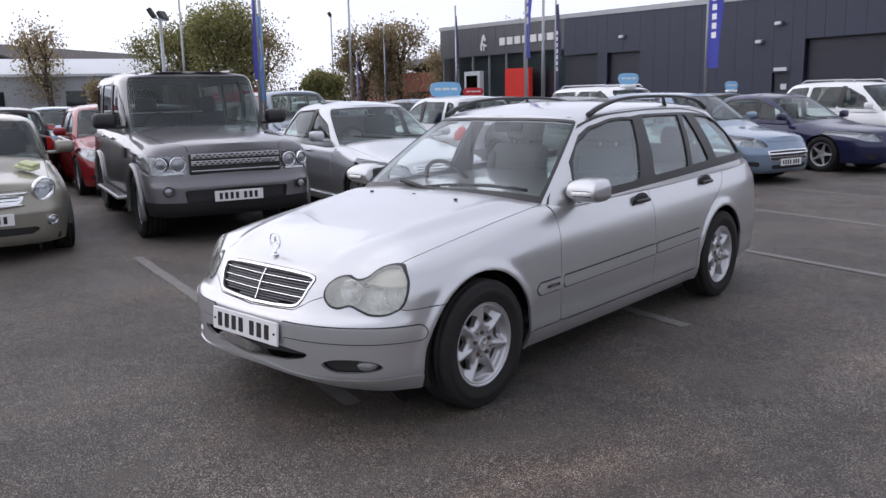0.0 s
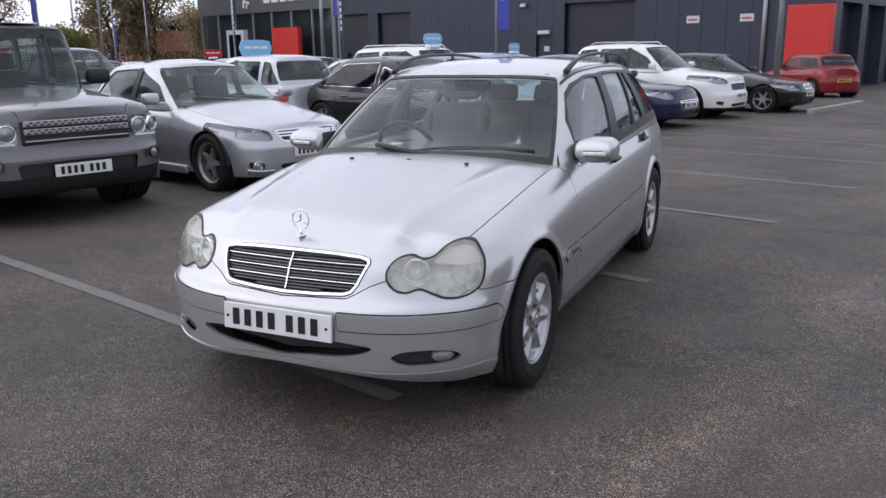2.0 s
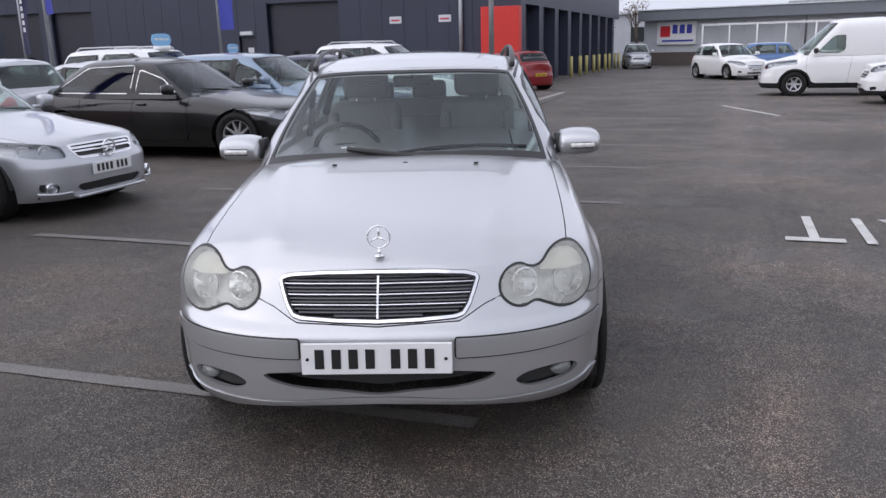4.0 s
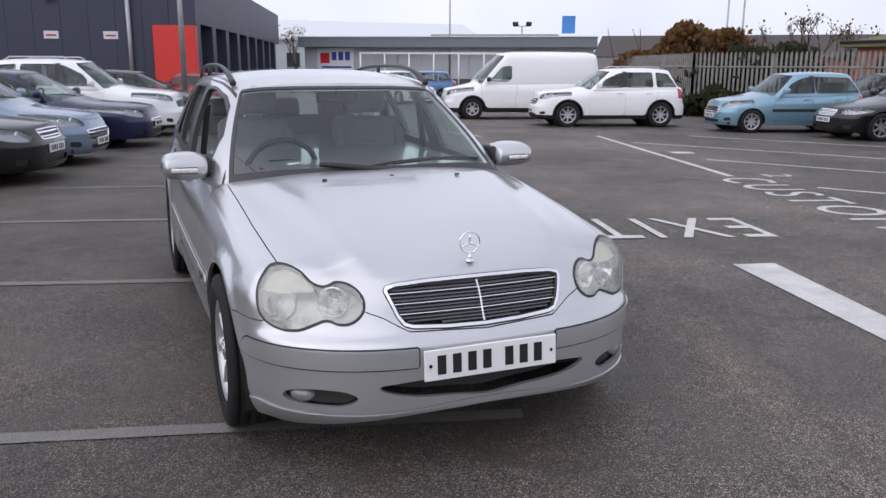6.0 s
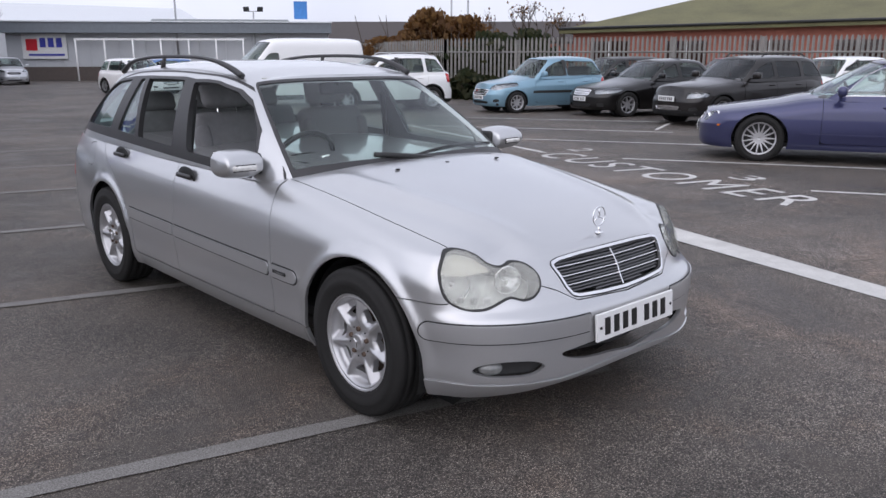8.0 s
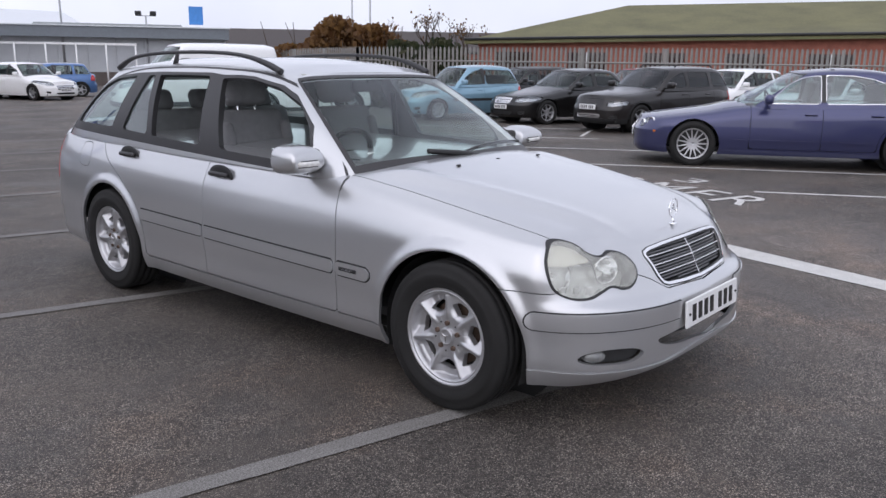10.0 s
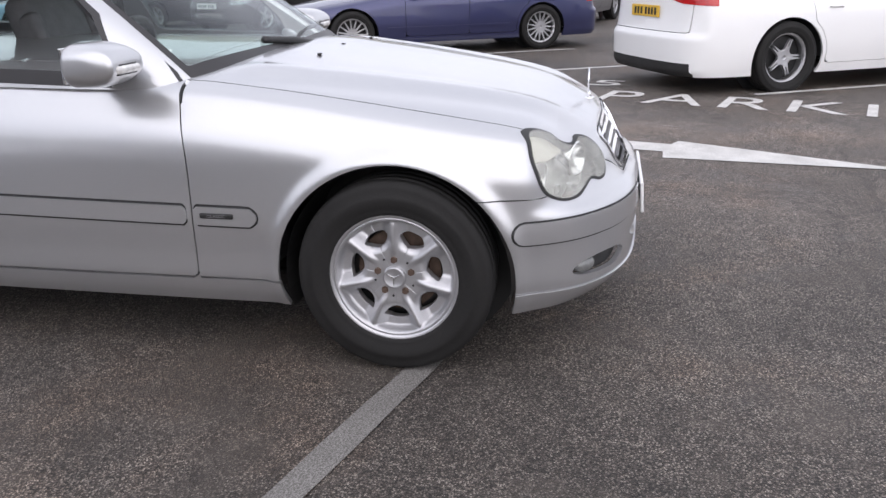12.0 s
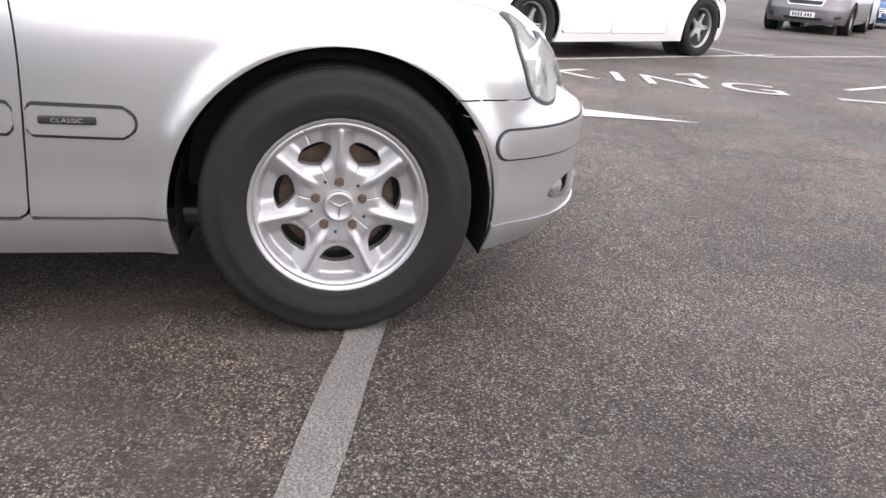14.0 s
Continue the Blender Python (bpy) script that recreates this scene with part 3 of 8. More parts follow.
def alloy_mesh(key, rim, spokes, mt, dark, gap=0.62, dish=0.03, twin=False, steel=False):
    """A cast wheel: lip, barrel, hub and cut-through spokes; the outer face looks along +x, 0 is the tyre's middle plane."""
    def make():
        w = 0.085

        def height(r, p):
            return w - dish * (1 - np.clip((r - 0.05) / (rim - 0.05), 0, 1)) * 0.6 - dish * smooth01(rim - 0.035, rim - 0.015, r) * 0 - 0.012 * (1 - smooth01(0.03, 0.06, r)) * 0
        sk = disc_skin(height, 0.012, rim, 14, spokes * (10 if not twin else 14))
        inner, outer = 0.075, rim - 0.022

        def hole(X):
            r, p = X[:, 3], X[:, 4]
            q = (p * spokes / (2 * np.pi)) % 1.0
            a = (0.5 - np.abs(q - 0.5)) * 2 * np.pi / spokes * r
            half = np.pi / spokes * r
            wide = (0.012 + 0.016 * (1 - (r - inner) / (outer - inner))) * min(1.0, 7.5 / spokes)
            d = np.minimum(np.minimum(r - inner, outer - r), a - wide * (1.0 - gap + 0.62))
            if twin:
                d = np.maximum(d, np.minimum(np.minimum(r - inner - 0.02, outer - r), 0.006 - a))
            return d
        _, sk = sk.cut(hole)
        X, F, P = sk.X, sk.F, sk.X[:, :3]
        N = X[:, 5:8]
        n = len(X)
        V = P.tolist() + (P - np.array([0.03, 0, 0])).tolist()
        faces = list(F) + [tuple(n + i for i in reversed(f)) for f in F]
        idx = [0] * len(faces)
        edges = {}
        for f in F:
            for i, j in zip(f, f[1:] + f[:1]):
                k = (i, j) if i < j else (j, i)
                edges[k] = None if k in edges else (i, j)
        for e in edges.values():
            if e:
                faces.append((e[1], e[0], n + e[0], n + e[1]))
                idx.append(0)
        k = len(V)
        LV, LF = lathe([(w - 0.02, rim - 0.028), (w + 0.002, rim - 0.014), (w + 0.006, rim), (w - 0.002, rim + 0.006), (w - 0.03, rim - 0.002), (-w, rim - 0.012)], 40)
        V += LV
        faces += [tuple(k + i for i in f) for f in LF]
        idx += [0] * len(LF)
        k = len(V)
        LV, LF = lathe([(-0.01, 0.0), (-0.01, rim - 0.02)], 24)
        V += LV
        faces += [tuple(k + i for i in reversed(f)) for f in LF]
        idx += [1] * len(LF)
        k = len(V)
        LV, LF = lathe([(w - dish + 0.008, 0.0), (w - dish + 0.008, 0.028), (w - dish + 0.003, 0.032), (w - dish - 0.03, 0.033)], 20)
        V += LV
        faces += [tuple(k + i for i in reversed(f)) for f in LF]
        idx += [0] * len(LF)
        me = bpy.data.meshes.new("rim")
        me.from_pydata(V, [], faces)
        me.materials.append(mt)
        me.materials.append(dark)
        me.polygons.foreach_set("material_index", idx)
        me.polygons.foreach_set("use_smooth", [i < len(F) for i in range(len(faces))])
        return me
    return mesh_once(("alloy", key, rim, spokes), make)


def add_wheel(car, x, y, R, rim, w, rim_me, tyre_me):
    """A tyre with its rim inside, on either side of the car."""
    t = new("wheel", tyre_me)
    t.parent = car
    t.matrix_basis = pose(x, y, R, 0, 0, 0 if x > 0 else 180)
    r = new("rim", rim_me)
    r.parent = t
    return t


def plate_bars(parent, c, m_face, m_bar, wide=0.52, high=0.111, back=False, tilt=0.0):
    """A number plate whose characters are plain bars."""
    y = c[1]
    s = 1 if back else -1
    m = Matrix.Translation(c) @ pose(0, 0, 0, tilt)
    pl = box_part("number_plate", (0, 0, 0), (wide, 0.012, high), m_face, parent, bevel=0.004)
    pl.matrix_basis = m
    x = -wide * 0.42
    for k in range(7):
        bw = wide * 0.085
        box_part("character", (x + bw / 2, s * 0.007, 0), (bw * 0.72, 0.004, high * 0.62), m_bar, pl)
        x += wide * (0.112 if k != 3 else 0.168)
    return pl


def simple_seat(parent, x, y, z, mt, wide=0.5, back=0.62, head=True, lean=12):
    bm = bmesh.new()
    add_box(bm, (x, y, z), (wide, 0.5, 0.16), 0.05)
    add_box(bm, (0, 0, back / 2), (wide * 0.95, 0.14, back), 0.05, Matrix.Translation((x, y + 0.24, z + 0.05)) @ pose(0, 0, 0, -lean))
    if head:
        add_box(bm, (0, 0, 0.1), (0.27, 0.1, 0.19), 0.045, Matrix.Translation((x, y + 0.24 + 0.16, z + 0.05 + back)) @ pose(0, 0, 0, -lean))
    return part("seat", bm, mt, parent, smooth=True)


def generic_spec(L, W, H, wb, fo, nose=0.70, cowl=0.95, belt=0.93, tail=0.98, ws0=0.55, ws1=1.25, roof_r=2.7, tail_y=3.2, deck=None,
                 low=0.19, top_w=0.68, box=0.0, hood_drop=0.06, roof_drop=0.05, square=0.0):
    """Outlines of an ordinary car from a few sizes. y = 0 at the front axle, the nose at -fo. deck: height of a saloon's boot lid."""
    hw = W / 2
    yF, yR = -fo, L - fo
    k = 1 - 0.5 * box
    plan = [(0, yF), (hw * 0.42, yF + 0.025 * k), (hw * 0.62, yF + 0.08 * k), (hw * 0.78, yF + 0.19 * k), (hw * 0.90, yF + 0.36 * k), (hw * 0.965, yF + 0.62 * k), (hw * 0.99, yF + 1.0), (hw, 1.2),
            (hw, wb - 0.6), (hw * 0.99, wb + 0.1), (hw * 0.955, yR - 0.45 * k), (hw * 0.88, yR - 0.2 * k), (hw * 0.72, yR - 0.07 * k), (hw * 0.42, yR - 0.015), (0, yR)]
    rear_z = deck if deck else tail
    e_shift = hood_drop
    edge = pchip([yF, yF + 0.35, 0.25, ws0 + 0.2, ws0 + 1.2, tail_y - 0.2, yR - 0.25, yR],
                 [nose - 0.01, nose + 0.01, (nose + cowl) / 2 - 0.02, belt - 0.03, belt, belt + 0.03, rear_z - 0.03, rear_z - 0.05])
    centre = pchip([yF, yF + 0.12, yF + 0.4, 0.2, ws0, ws0 + 0.3, tail_y, yR - 0.15, yR],
                   [nose - 0.005, nose + 0.03, nose + 0.08, (nose + cowl) / 2 + 0.05, cowl, cowl, rear_z + 0.01, rear_z, rear_z - 0.03])
    S = dict(plan=plan, front_run=1.25, rear_run=1.1, bottom=lambda y: np.full(np.shape(y), low), edge=edge, centre=centre, crown=3.0, shoulder=0.05 + 0.0 * box,
             in_front=pchip([low - 0.01, low + 0.05, low + 0.15, low + 0.32, low + 0.36, nose], [0.06, 0.015, 0.0, 0.0, 0.025, 0.05 + 0.06 * (1 - box)]),
             in_rear=pchip([low - 0.01, low + 0.06, low + 0.36, low + 0.40, rear_z], [0.06, 0.01, 0.0, 0.03, 0.07]),
             in_side=pchip([low - 0.01, low + 0.1, low + 0.3, low + 0.5, cowl], [0.05, 0.02, 0.0, 0.006, 0.035]))
    bw, tw = hw - 0.075, hw * top_w + 0.02
    zb = belt - 0.05
    rz = H - roof_drop
    S["cab_base"] = [(0, ws0 - 0.04, cowl - 0.03), (bw * 0.5, ws0, cowl - 0.03), (bw * 0.82, ws0 + 0.10, zb), (bw * 0.97, ws0 + 0.28, zb), (bw, ws0 + 0.9, zb), (bw, (ws0 + tail_y) / 2 + 0.3, zb),
                     (bw * 0.985, tail_y - 0.75, zb), (bw * 0.955, tail_y - 0.3, zb), (bw * 0.86, tail_y - 0.1, zb), (bw * 0.5, tail_y - 0.02, zb), (0, tail_y, zb)]
    S["cab_top"] = [(0, ws1, rz - 0.015), (tw * 0.5, ws1 + 0.01, rz - 0.02), (tw * 0.86, ws1 + 0.06, rz - 0.03), (tw * 0.98, ws1 + 0.22, rz - 0.012), (tw, ws1 + 0.55, rz), (tw, (ws1 + roof_r) / 2 + 0.1, rz),
                    (tw * 0.99, roof_r - 0.5, rz), (tw * 0.96, roof_r - 0.2, rz - 0.012), (tw * 0.88, roof_r - 0.06, rz - 0.03), (tw * 0.5, roof_r - 0.01, rz - 0.02), (0, roof_r, rz - 0.02)]
    S["roof"] = pchip([ws1 - 0.01, ws1 + 0.4, (ws1 + roof_r) / 2, roof_r - 0.3, roof_r + 0.01], [rz + 0.0, H - 0.012, H, H - 0.015, rz + 0.0])
    S["bulge"] = 0.022
    S.update(L=L, W=W, H=H, wb=wb, yF=yF, yR=yR, belt=belt, ws0=ws0, ws1=ws1, roof_r=roof_r, tail_y=tail_y, rz=rz, low=low, nose=nose, cowl=cowl, rear_z=rear_z, deck=deck)
    return S


def side_windows(S, splits, rear_in=0.30, front_in=0.34, drop=0.06, gap=0.05):
    """Outlines in (y, z) of the side windows: one behind each split."""
    b0, b1 = S["belt"] + 0.015, S["belt"] + 0.04
    t = S["rz"] - drop
    yf0, yf1 = S["ws0"] + front_in, S["ws1"] + 0.24
    yr0, yr1 = S["tail_y"] - rear_in, S["roof_r"] - rear_in * 0.75
    out, ys = [], [None, *splits, None]
    for a, c in zip(ys[:-1], ys[1:]):
        lo0, lo1 = (yf0, yf1) if a is None else (a + gap / 2, a + gap / 2 - 0.03)
        hi0, hi1 = (yr0, yr1) if c is None else (c - gap / 2, c - gap / 2 - 0.03)

        def zb(y):
            return b0 + (b1 - b0) * (y - yf0) / (yr0 - yf0)
        P = [(lo0, zb(lo0)), (hi0, zb(hi0)), (hi1, t if c is not None else t - 0.03), (lo1, t if a is not None else t - 0.05)]
        if a is None:
            P.append((lo0 + (lo1 - lo0) * 0.42, b0 + (t - b0) * 0.55))
        out.append(P)
    return out


def generic_car(name, m, S, colour, label, windows, head, grille, wheel, group="parked cars", glassy=None, tail=None, intake=None, fog=None, rear_window=True, trim=None,
                cladding=0.0, mats=None, plate_z=0.45, plate_front=True, plate_rear=False, detail=1.0, rails=None, chrome_line=False, diffuser=False, grille_mat=None, bars=0, driver=True, mirror_z=None,
                mirror_col=None, roof_mat=None, vbars=0, trim_w=0.012, rail_up=0.03, boot=True, side_strip=None, handles=(), badge=False, wipers=True, category="car", lamp_mat=None, pillar=True, mirror_scale=1.0, front_glass=None):
    """A parked car from its outlines: body, doors' windows, lamps, grille, wheels, mirrors and seats."""
    K = mats
    car = thing(name, m, label, category, group)
    sk = body_skin(S, int(84 * detail), int(20 * detail), int(9 * detail))
    R, rim, tw, style, spokes = wheel
    hw = S["W"] / 2
    arch = R + 0.045

    def arch_f(X):
        d = np.minimum(np.hypot(X[:, 1], X[:, 2] - R * 0.97), np.hypot(X[:, 1] - S["wb"], X[:, 2] - R * 0.97))
        return np.where(X[:, 0] > hw * 0.6, arch - d, -1.0)
    _, sk = sk.cut(arch_f)
    whole = sk
    if cladding:
        fc = lambda X: np.where(X[:, 4] < 1.0, np.maximum(S["low"] + cladding - X[:, 2], np.where(X[:, 0] > hw * 0.6, arch + cladding * 0.28 - np.minimum(np.hypot(X[:, 1], X[:, 2] - R), np.hypot(X[:, 1] - S["wb"], X[:, 2] - R)), -1)), -1)
        cl, sk = sk.cut(fc)
        panel("cladding", cl.both(), K["plastic"], car, thick=0.02, lift=0.004)
    if head:
        fh = inside(spline(head, 6, True))
        hl, sk = sk.cut(lambda X: np.where((X[:, 1] < 0.1) & (X[:, 4] < 1.5), fh(X[:, 0], X[:, 2]), -1))
        for q, s2 in enumerate((hl, hl.mirror())):
            lamp = panel("headlight", s2, K["lamp_glass"], car, thick=0.012, lift=0.002)
            if lamp is None:
                continue
            panel("reflector", s2.offset(-0.05), lamp_mat or K["lamp_dark"], lamp, thick=0.01)
            lo, hi = s2.X[:, 0].min(), s2.X[:, 0].max()
            for fr, k in ((0.30, 0.38), (0.70, 0.40)):
                near = s2.X[np.argmin(np.abs(s2.X[:, 0] - lo - (hi - lo) * fr) + np.abs(s2.X[:, 2] - s2.X[:, 2].mean()))]
                rr = 0.8 * k * min((hi - lo) * 0.5, (s2.X[:, 2].max() - s2.X[:, 2].min()))
                V, F = lathe([(-0.012, rr * 0.30), (-0.02, rr * 0.5), (0.0, rr * 0.92), (0.004, rr), (-0.02, rr * 1.04)], 18)
                c = near[:3] - near[5:8] * 0.046
                q = Matrix.Translation(c) @ pose(0, 0, 0, 0, 0, math.degrees(math.atan2(near[6] * 1.6, near[5])))
                part_data("lamp_bowl", [q @ Vector(v) for v in V], F, K["chrome"], lamp, smooth=True)
    if tail:
        ft = inside(tail)
        tl, sk = sk.cut(lambda X: np.where((X[:, 1] > S["yR"] - 0.34) & (X[:, 4] < 1.5), ft(X[:, 0], X[:, 2]), -1))
        for s2 in (tl, tl.mirror()):
            panel("tail_light", s2, K["tail_red"], car, thick=0.02, lift=0.004)
    if diffuser:
        df, sk = sk.cut(lambda X: np.where((X[:, 1] > S["wb"] + 0.55) & (X[:, 0] < hw * 0.80), S["low"] + 0.13 - X[:, 2], -1))
        panel("diffuser", df.both(), K["black"], car, thick=0.02, lift=-0.004)
    if grille:
        fg = inside(grille)
        gr, sk = sk.cut(lambda X: np.where((X[:, 1] < 0) & (X[:, 4] < 1.4), fg(X[:, 0], X[:, 2]), -1))
        edge_sk, _ = gr.cut(lambda X: 0.016 - fg(X[:, 0], X[:, 2]))
        gob = panel("grille", gr.both(), K["black"], car, thick=0.01, lift=-0.025)
        if grille_mat:
            panel("grille_surround", edge_sk.both(), grille_mat, gob, thick=0.03, lift=0.004)
            zs = [p[1] for p in grille]
            for b in range(bars):
                zz = min(zs) + (max(zs) - min(zs)) * (b + 1) / (bars + 1)
                bar, _ = gr.cut(lambda X: 0.012 - np.abs(X[:, 2] - zz))
                panel("grille_bar", bar.both(), grille_mat, gob, thick=0.02, lift=-0.008)
            for b in range(vbars):
                xx = max(p[0] for p in grille) * (b + 0.5) / vbars
                bar, _ = gr.cut(lambda X: 0.006 - np.abs(X[:, 0] - xx))
                for s2 in (bar, bar.mirror()):
                    panel("grille_upright", s2, grille_mat, gob, thick=0.02, lift=-0.010)
    for nm, poly in (("air_intake", intake), ("fog_lamp", fog)):
        if poly:
            fi = inside(poly)
            it, sk = sk.cut(lambda X: np.where((X[:, 1] < 0) & (X[:, 4] < 1.0), fi(X[:, 0], X[:, 2]), -1))
            if nm == "air_intake":
                panel(nm, it.both(), K["black"], car, thick=0.01, lift=-0.03)
            else:
                panel(nm, it, K["black"], car, thick=0.01, lift=-0.02)
                panel(nm, it.mirror(), K["black"], car, thick=0.01, lift=-0.02)
    # bonnet and doors as panels with open joints
    hood_line = [(hw * 0.0, S["yF"] + 0.02), (hw * 0.72, S["yF"] + 0.16), (hw * 0.80, 0.0), (hw * 0.80, S["ws0"] + 0.25)]
    fhood = lambda X: np.where(X[:, 4] > 0.9, np.minimum(np.interp(X[:, 1], [S["yF"] + 0.06, S["yF"] + 0.3, S["ws0"]], [hw * 0.5, hw * 0.74, hw * 0.80]) - X[:, 0], S["ws0"] + 0.12 - X[:, 1]), -1)
    hood, sk = sk.cut(lambda X: fhood(X) - 0.002)
    _, sk = sk.cut(lambda X: fhood(X) + 0.004)
    panel("bonnet", hood.both(), colour, car, K["dark"], thick=0.015)
    doors = [S["ws0"] + 0.16, *windows["doors"]]
    for q, (a, b) in enumerate(zip(doors[:-1], doors[1:])):
        lo = S["low"] + 0.09
        fd = inside([(a, lo), (b, lo), (b + (0.0 if q + 2 < len(doors) else 0.12), S["belt"] + 0.1), (a, S["belt"] + 0.1)])
        farch = lambda X: np.minimum(np.hypot(X[:, 1], X[:, 2] - R), np.hypot(X[:, 1] - S["wb"], X[:, 2] - R)) - arch - 0.04
        fdoor = lambda X: np.where((X[:, 0] > hw * 0.7) & (X[:, 4] < 1.3), np.minimum(fd(X[:, 1], X[:, 2]), farch(X)), -1)
        dr, sk = sk.cut(lambda X: fdoor(X) - 0.003)
        _, sk = sk.cut(lambda X: fdoor(X) + 0.003)
        for s2 in (dr, dr.mirror()):
            d_ob = panel("door", s2, colour, car, K["trim"], thick=0.03)
            if d_ob:
                yh, zh = b - 0.16, S["belt"] - 0.12
                sgn = 1 if s2 is dr else -1
                near = dr.X[np.argmin((dr.X[:, 1] - yh) ** 2 + (dr.X[:, 2] - zh) ** 2)]
                box_part("door_handle", (sgn * (near[0] + 0.015), yh, zh), (0.03, 0.17, 0.03), trim or colour, d_ob, bevel=0.012, seg=1)
    if boot:
        z0 = 0.60 if S["deck"] else 0.52
        fb = lambda X: np.where((X[:, 1] > S["tail_y"] + (0.0 if S["deck"] else -0.25)), np.minimum(hw * 0.74 - X[:, 0], X[:, 2] - z0), -1)
        bt, sk = sk.cut(lambda X: fb(X) - 0.0035)
        _, sk = sk.cut(lambda X: fb(X) + 0.0035)
        panel("boot_lid", bt.both(), colour, car, K["dark"], thick=0.02)
    if side_strip:
        st, _ = whole.cut(lambda X: np.where((X[:, 0] > hw * 0.7) & (X[:, 1] > R + 0.14) & (X[:, 1] < S["wb"] - R - 0.14), side_strip[1] - np.abs(X[:, 2] - side_strip[0]), -1))
        for s2 in (st, st.mirror()):
            panel("side_moulding", s2, side_strip[2], car, thick=0.012, lift=0.010)
    panel("body_shell", sk.both(), colour, car, K["dark"], thick=0.02)
    # glasshouse
    cb = cabin_skin(S, int(60 * detail), int(14 * detail), int(8 * detail))
    ws, cb = cb.cut(lambda X: np.where(X[:, 1] < S["ws1"] + 0.3, np.minimum(2.45 - X[:, 3], 1.0 - X[:, 4]) * 0.3, -1))
    rimsk, ws = ws.cut(lambda X: 0.03 - np.minimum(2.45 - X[:, 3], (1.0 - X[:, 4]) * 0.7))
    g = glassy or K["glass_dark"]
    wob = panel("windscreen", ws.both(), front_glass or g, car, thick=0.006)
    panel("windscreen_seal", rimsk.both(), K["black"], wob, thick=0.008, lift=0.001)
    if rear_window:
        rw, cb = cb.cut(lambda X: np.where(X[:, 1] > S["wb"] * 0.6, np.minimum(X[:, 3] - 7.9, np.minimum(0.93 - X[:, 4], X[:, 4] - (0.30 if S["deck"] is None else 0.12))) * 0.3, -1))
        panel("rear_window", rw.both(), g, car, thick=0.006, lift=-0.006)
    for P in windows["glass"]:
        fw = inside(spline(P, 5, True) if windows.get("round") else P)
        side = lambda X: np.where((X[:, 0] > hw * 0.45) & (X[:, 4] < 1.05) & (X[:, 3] > 2.2) & (X[:, 3] < 8.3), fw(X[:, 1], X[:, 2]), -1)
        wi, cb = cb.cut(side)
        seal, wi = wi.cut(lambda X: trim_w - fw(X[:, 1], X[:, 2]))
        for s2, s3 in ((wi, seal), (wi.mirror(), seal.mirror())):
            w2 = panel("side_window", s2, g, car, thick=0.005, lift=-0.008)
            panel("window_trim", s3, K["chrome"] if chrome_line else K["black"], w2, thick=0.012, lift=0.002)
    if pillar and len(windows["doors"]) > 1:
        fp = lambda X: np.where((X[:, 0] > hw * 0.45) & (X[:, 4] > 0.15) & (X[:, 4] < 0.93), 0.06 - np.abs(X[:, 1] - (windows["doors"][0] + 0.0)), -1)
        bp, cb = cb.cut(fp)
        for s2 in (bp, bp.mirror()):
            panel("pillar_cover", s2, K["black"], car, K["trim"], thick=0.03, lift=0.001)
    panel("roof", cb.both(), roof_mat or colour, car, K["lining"], thick=0.025)
    # underside, wheel housings
    box_part("underbody", (0, (S["yF"] + S["yR"]) / 2, S["low"] + 0.06), (S["W"] * 0.80, S["L"] * 0.9, 0.08), K["black"], car, bevel=0.02, seg=1)
    for y in (0, S["wb"]):
        V, F = lathe([(hw - 0.03, arch - 0.005), (hw - 0.34, arch - 0.005), (hw - 0.34, 0.05)], 20)
        F = [f for f in F if min(V[i][2] for i in f) > -0.1 or max(V[i][0] for i in f) < hw - 0.32]
        V = [(vx, vy + y, vz + R) for vx, vy, vz in V]
        for sg in (1, -1):
            part_data("wheel_housing", [(sg * vx, vy, vz) for vx, vy, vz in V], F, K["black"], car)
    tm = tyre_mesh(R, rim, tw, K["tyre"])
    am = alloy_mesh(style, rim, spokes, K["alloy"], K["black"], twin=style == "twin")
    for y in (0, S["wb"]):
        for sg in (1, -1):
            add_wheel(car, sg * (hw - tw / 2 - 0.02), y, R, rim, tw, am, tm)
    # mirrors
    mz = mirror_z or S["belt"] + 0.03
    for sg in (1, -1):
        bm = bmesh.new()
        add_box(bm, (sg * (hw + 0.09 * mirror_scale), S["ws0"] + 0.36, mz + 0.06 * mirror_scale), (0.21 * mirror_scale, 0.12 * mirror_scale, 0.14 * mirror_scale), 0.05 * mirror_scale, seg=3)
        add_box(bm, (sg * (hw - 0.03), S["ws0"] + 0.36, mz + 0.0), (0.14, 0.05, 0.035), 0.01)
        mo = part("door_mirror", bm, mirror_col or colour, car, smooth=True)
        box_part("mirror_glass", (sg * (hw + 0.09), S["ws0"] + 0.418, mz + 0.06), (0.16, 0.006, 0.10), K["mirror"], mo, bevel=0.002, seg=1)
    # inside
    fz = S["low"] + 0.22
    ys = S["ws0"] + (0.85 if S["cowl"] < 1.05 else 0.95)
    for x in (hw * 0.42, -hw * 0.42):
        simple_seat(car, x, ys, fz + 0.16, K["seat"])
    if S["tail_y"] - ys > 1.2:
        simple_seat(car, 0, ys + 0.9, fz + 0.16, K["seat"], wide=S["W"] * 0.68, back=0.6, head=False)
    bm = bmesh.new()
    add_box(bm, (0, S["ws0"] + 0.30, S["cowl"] - 0.09), (S["W"] * 0.78, 0.42, 0.16), 0.05)
    part("dashboard", bm, K["trim"], car, smooth=True)
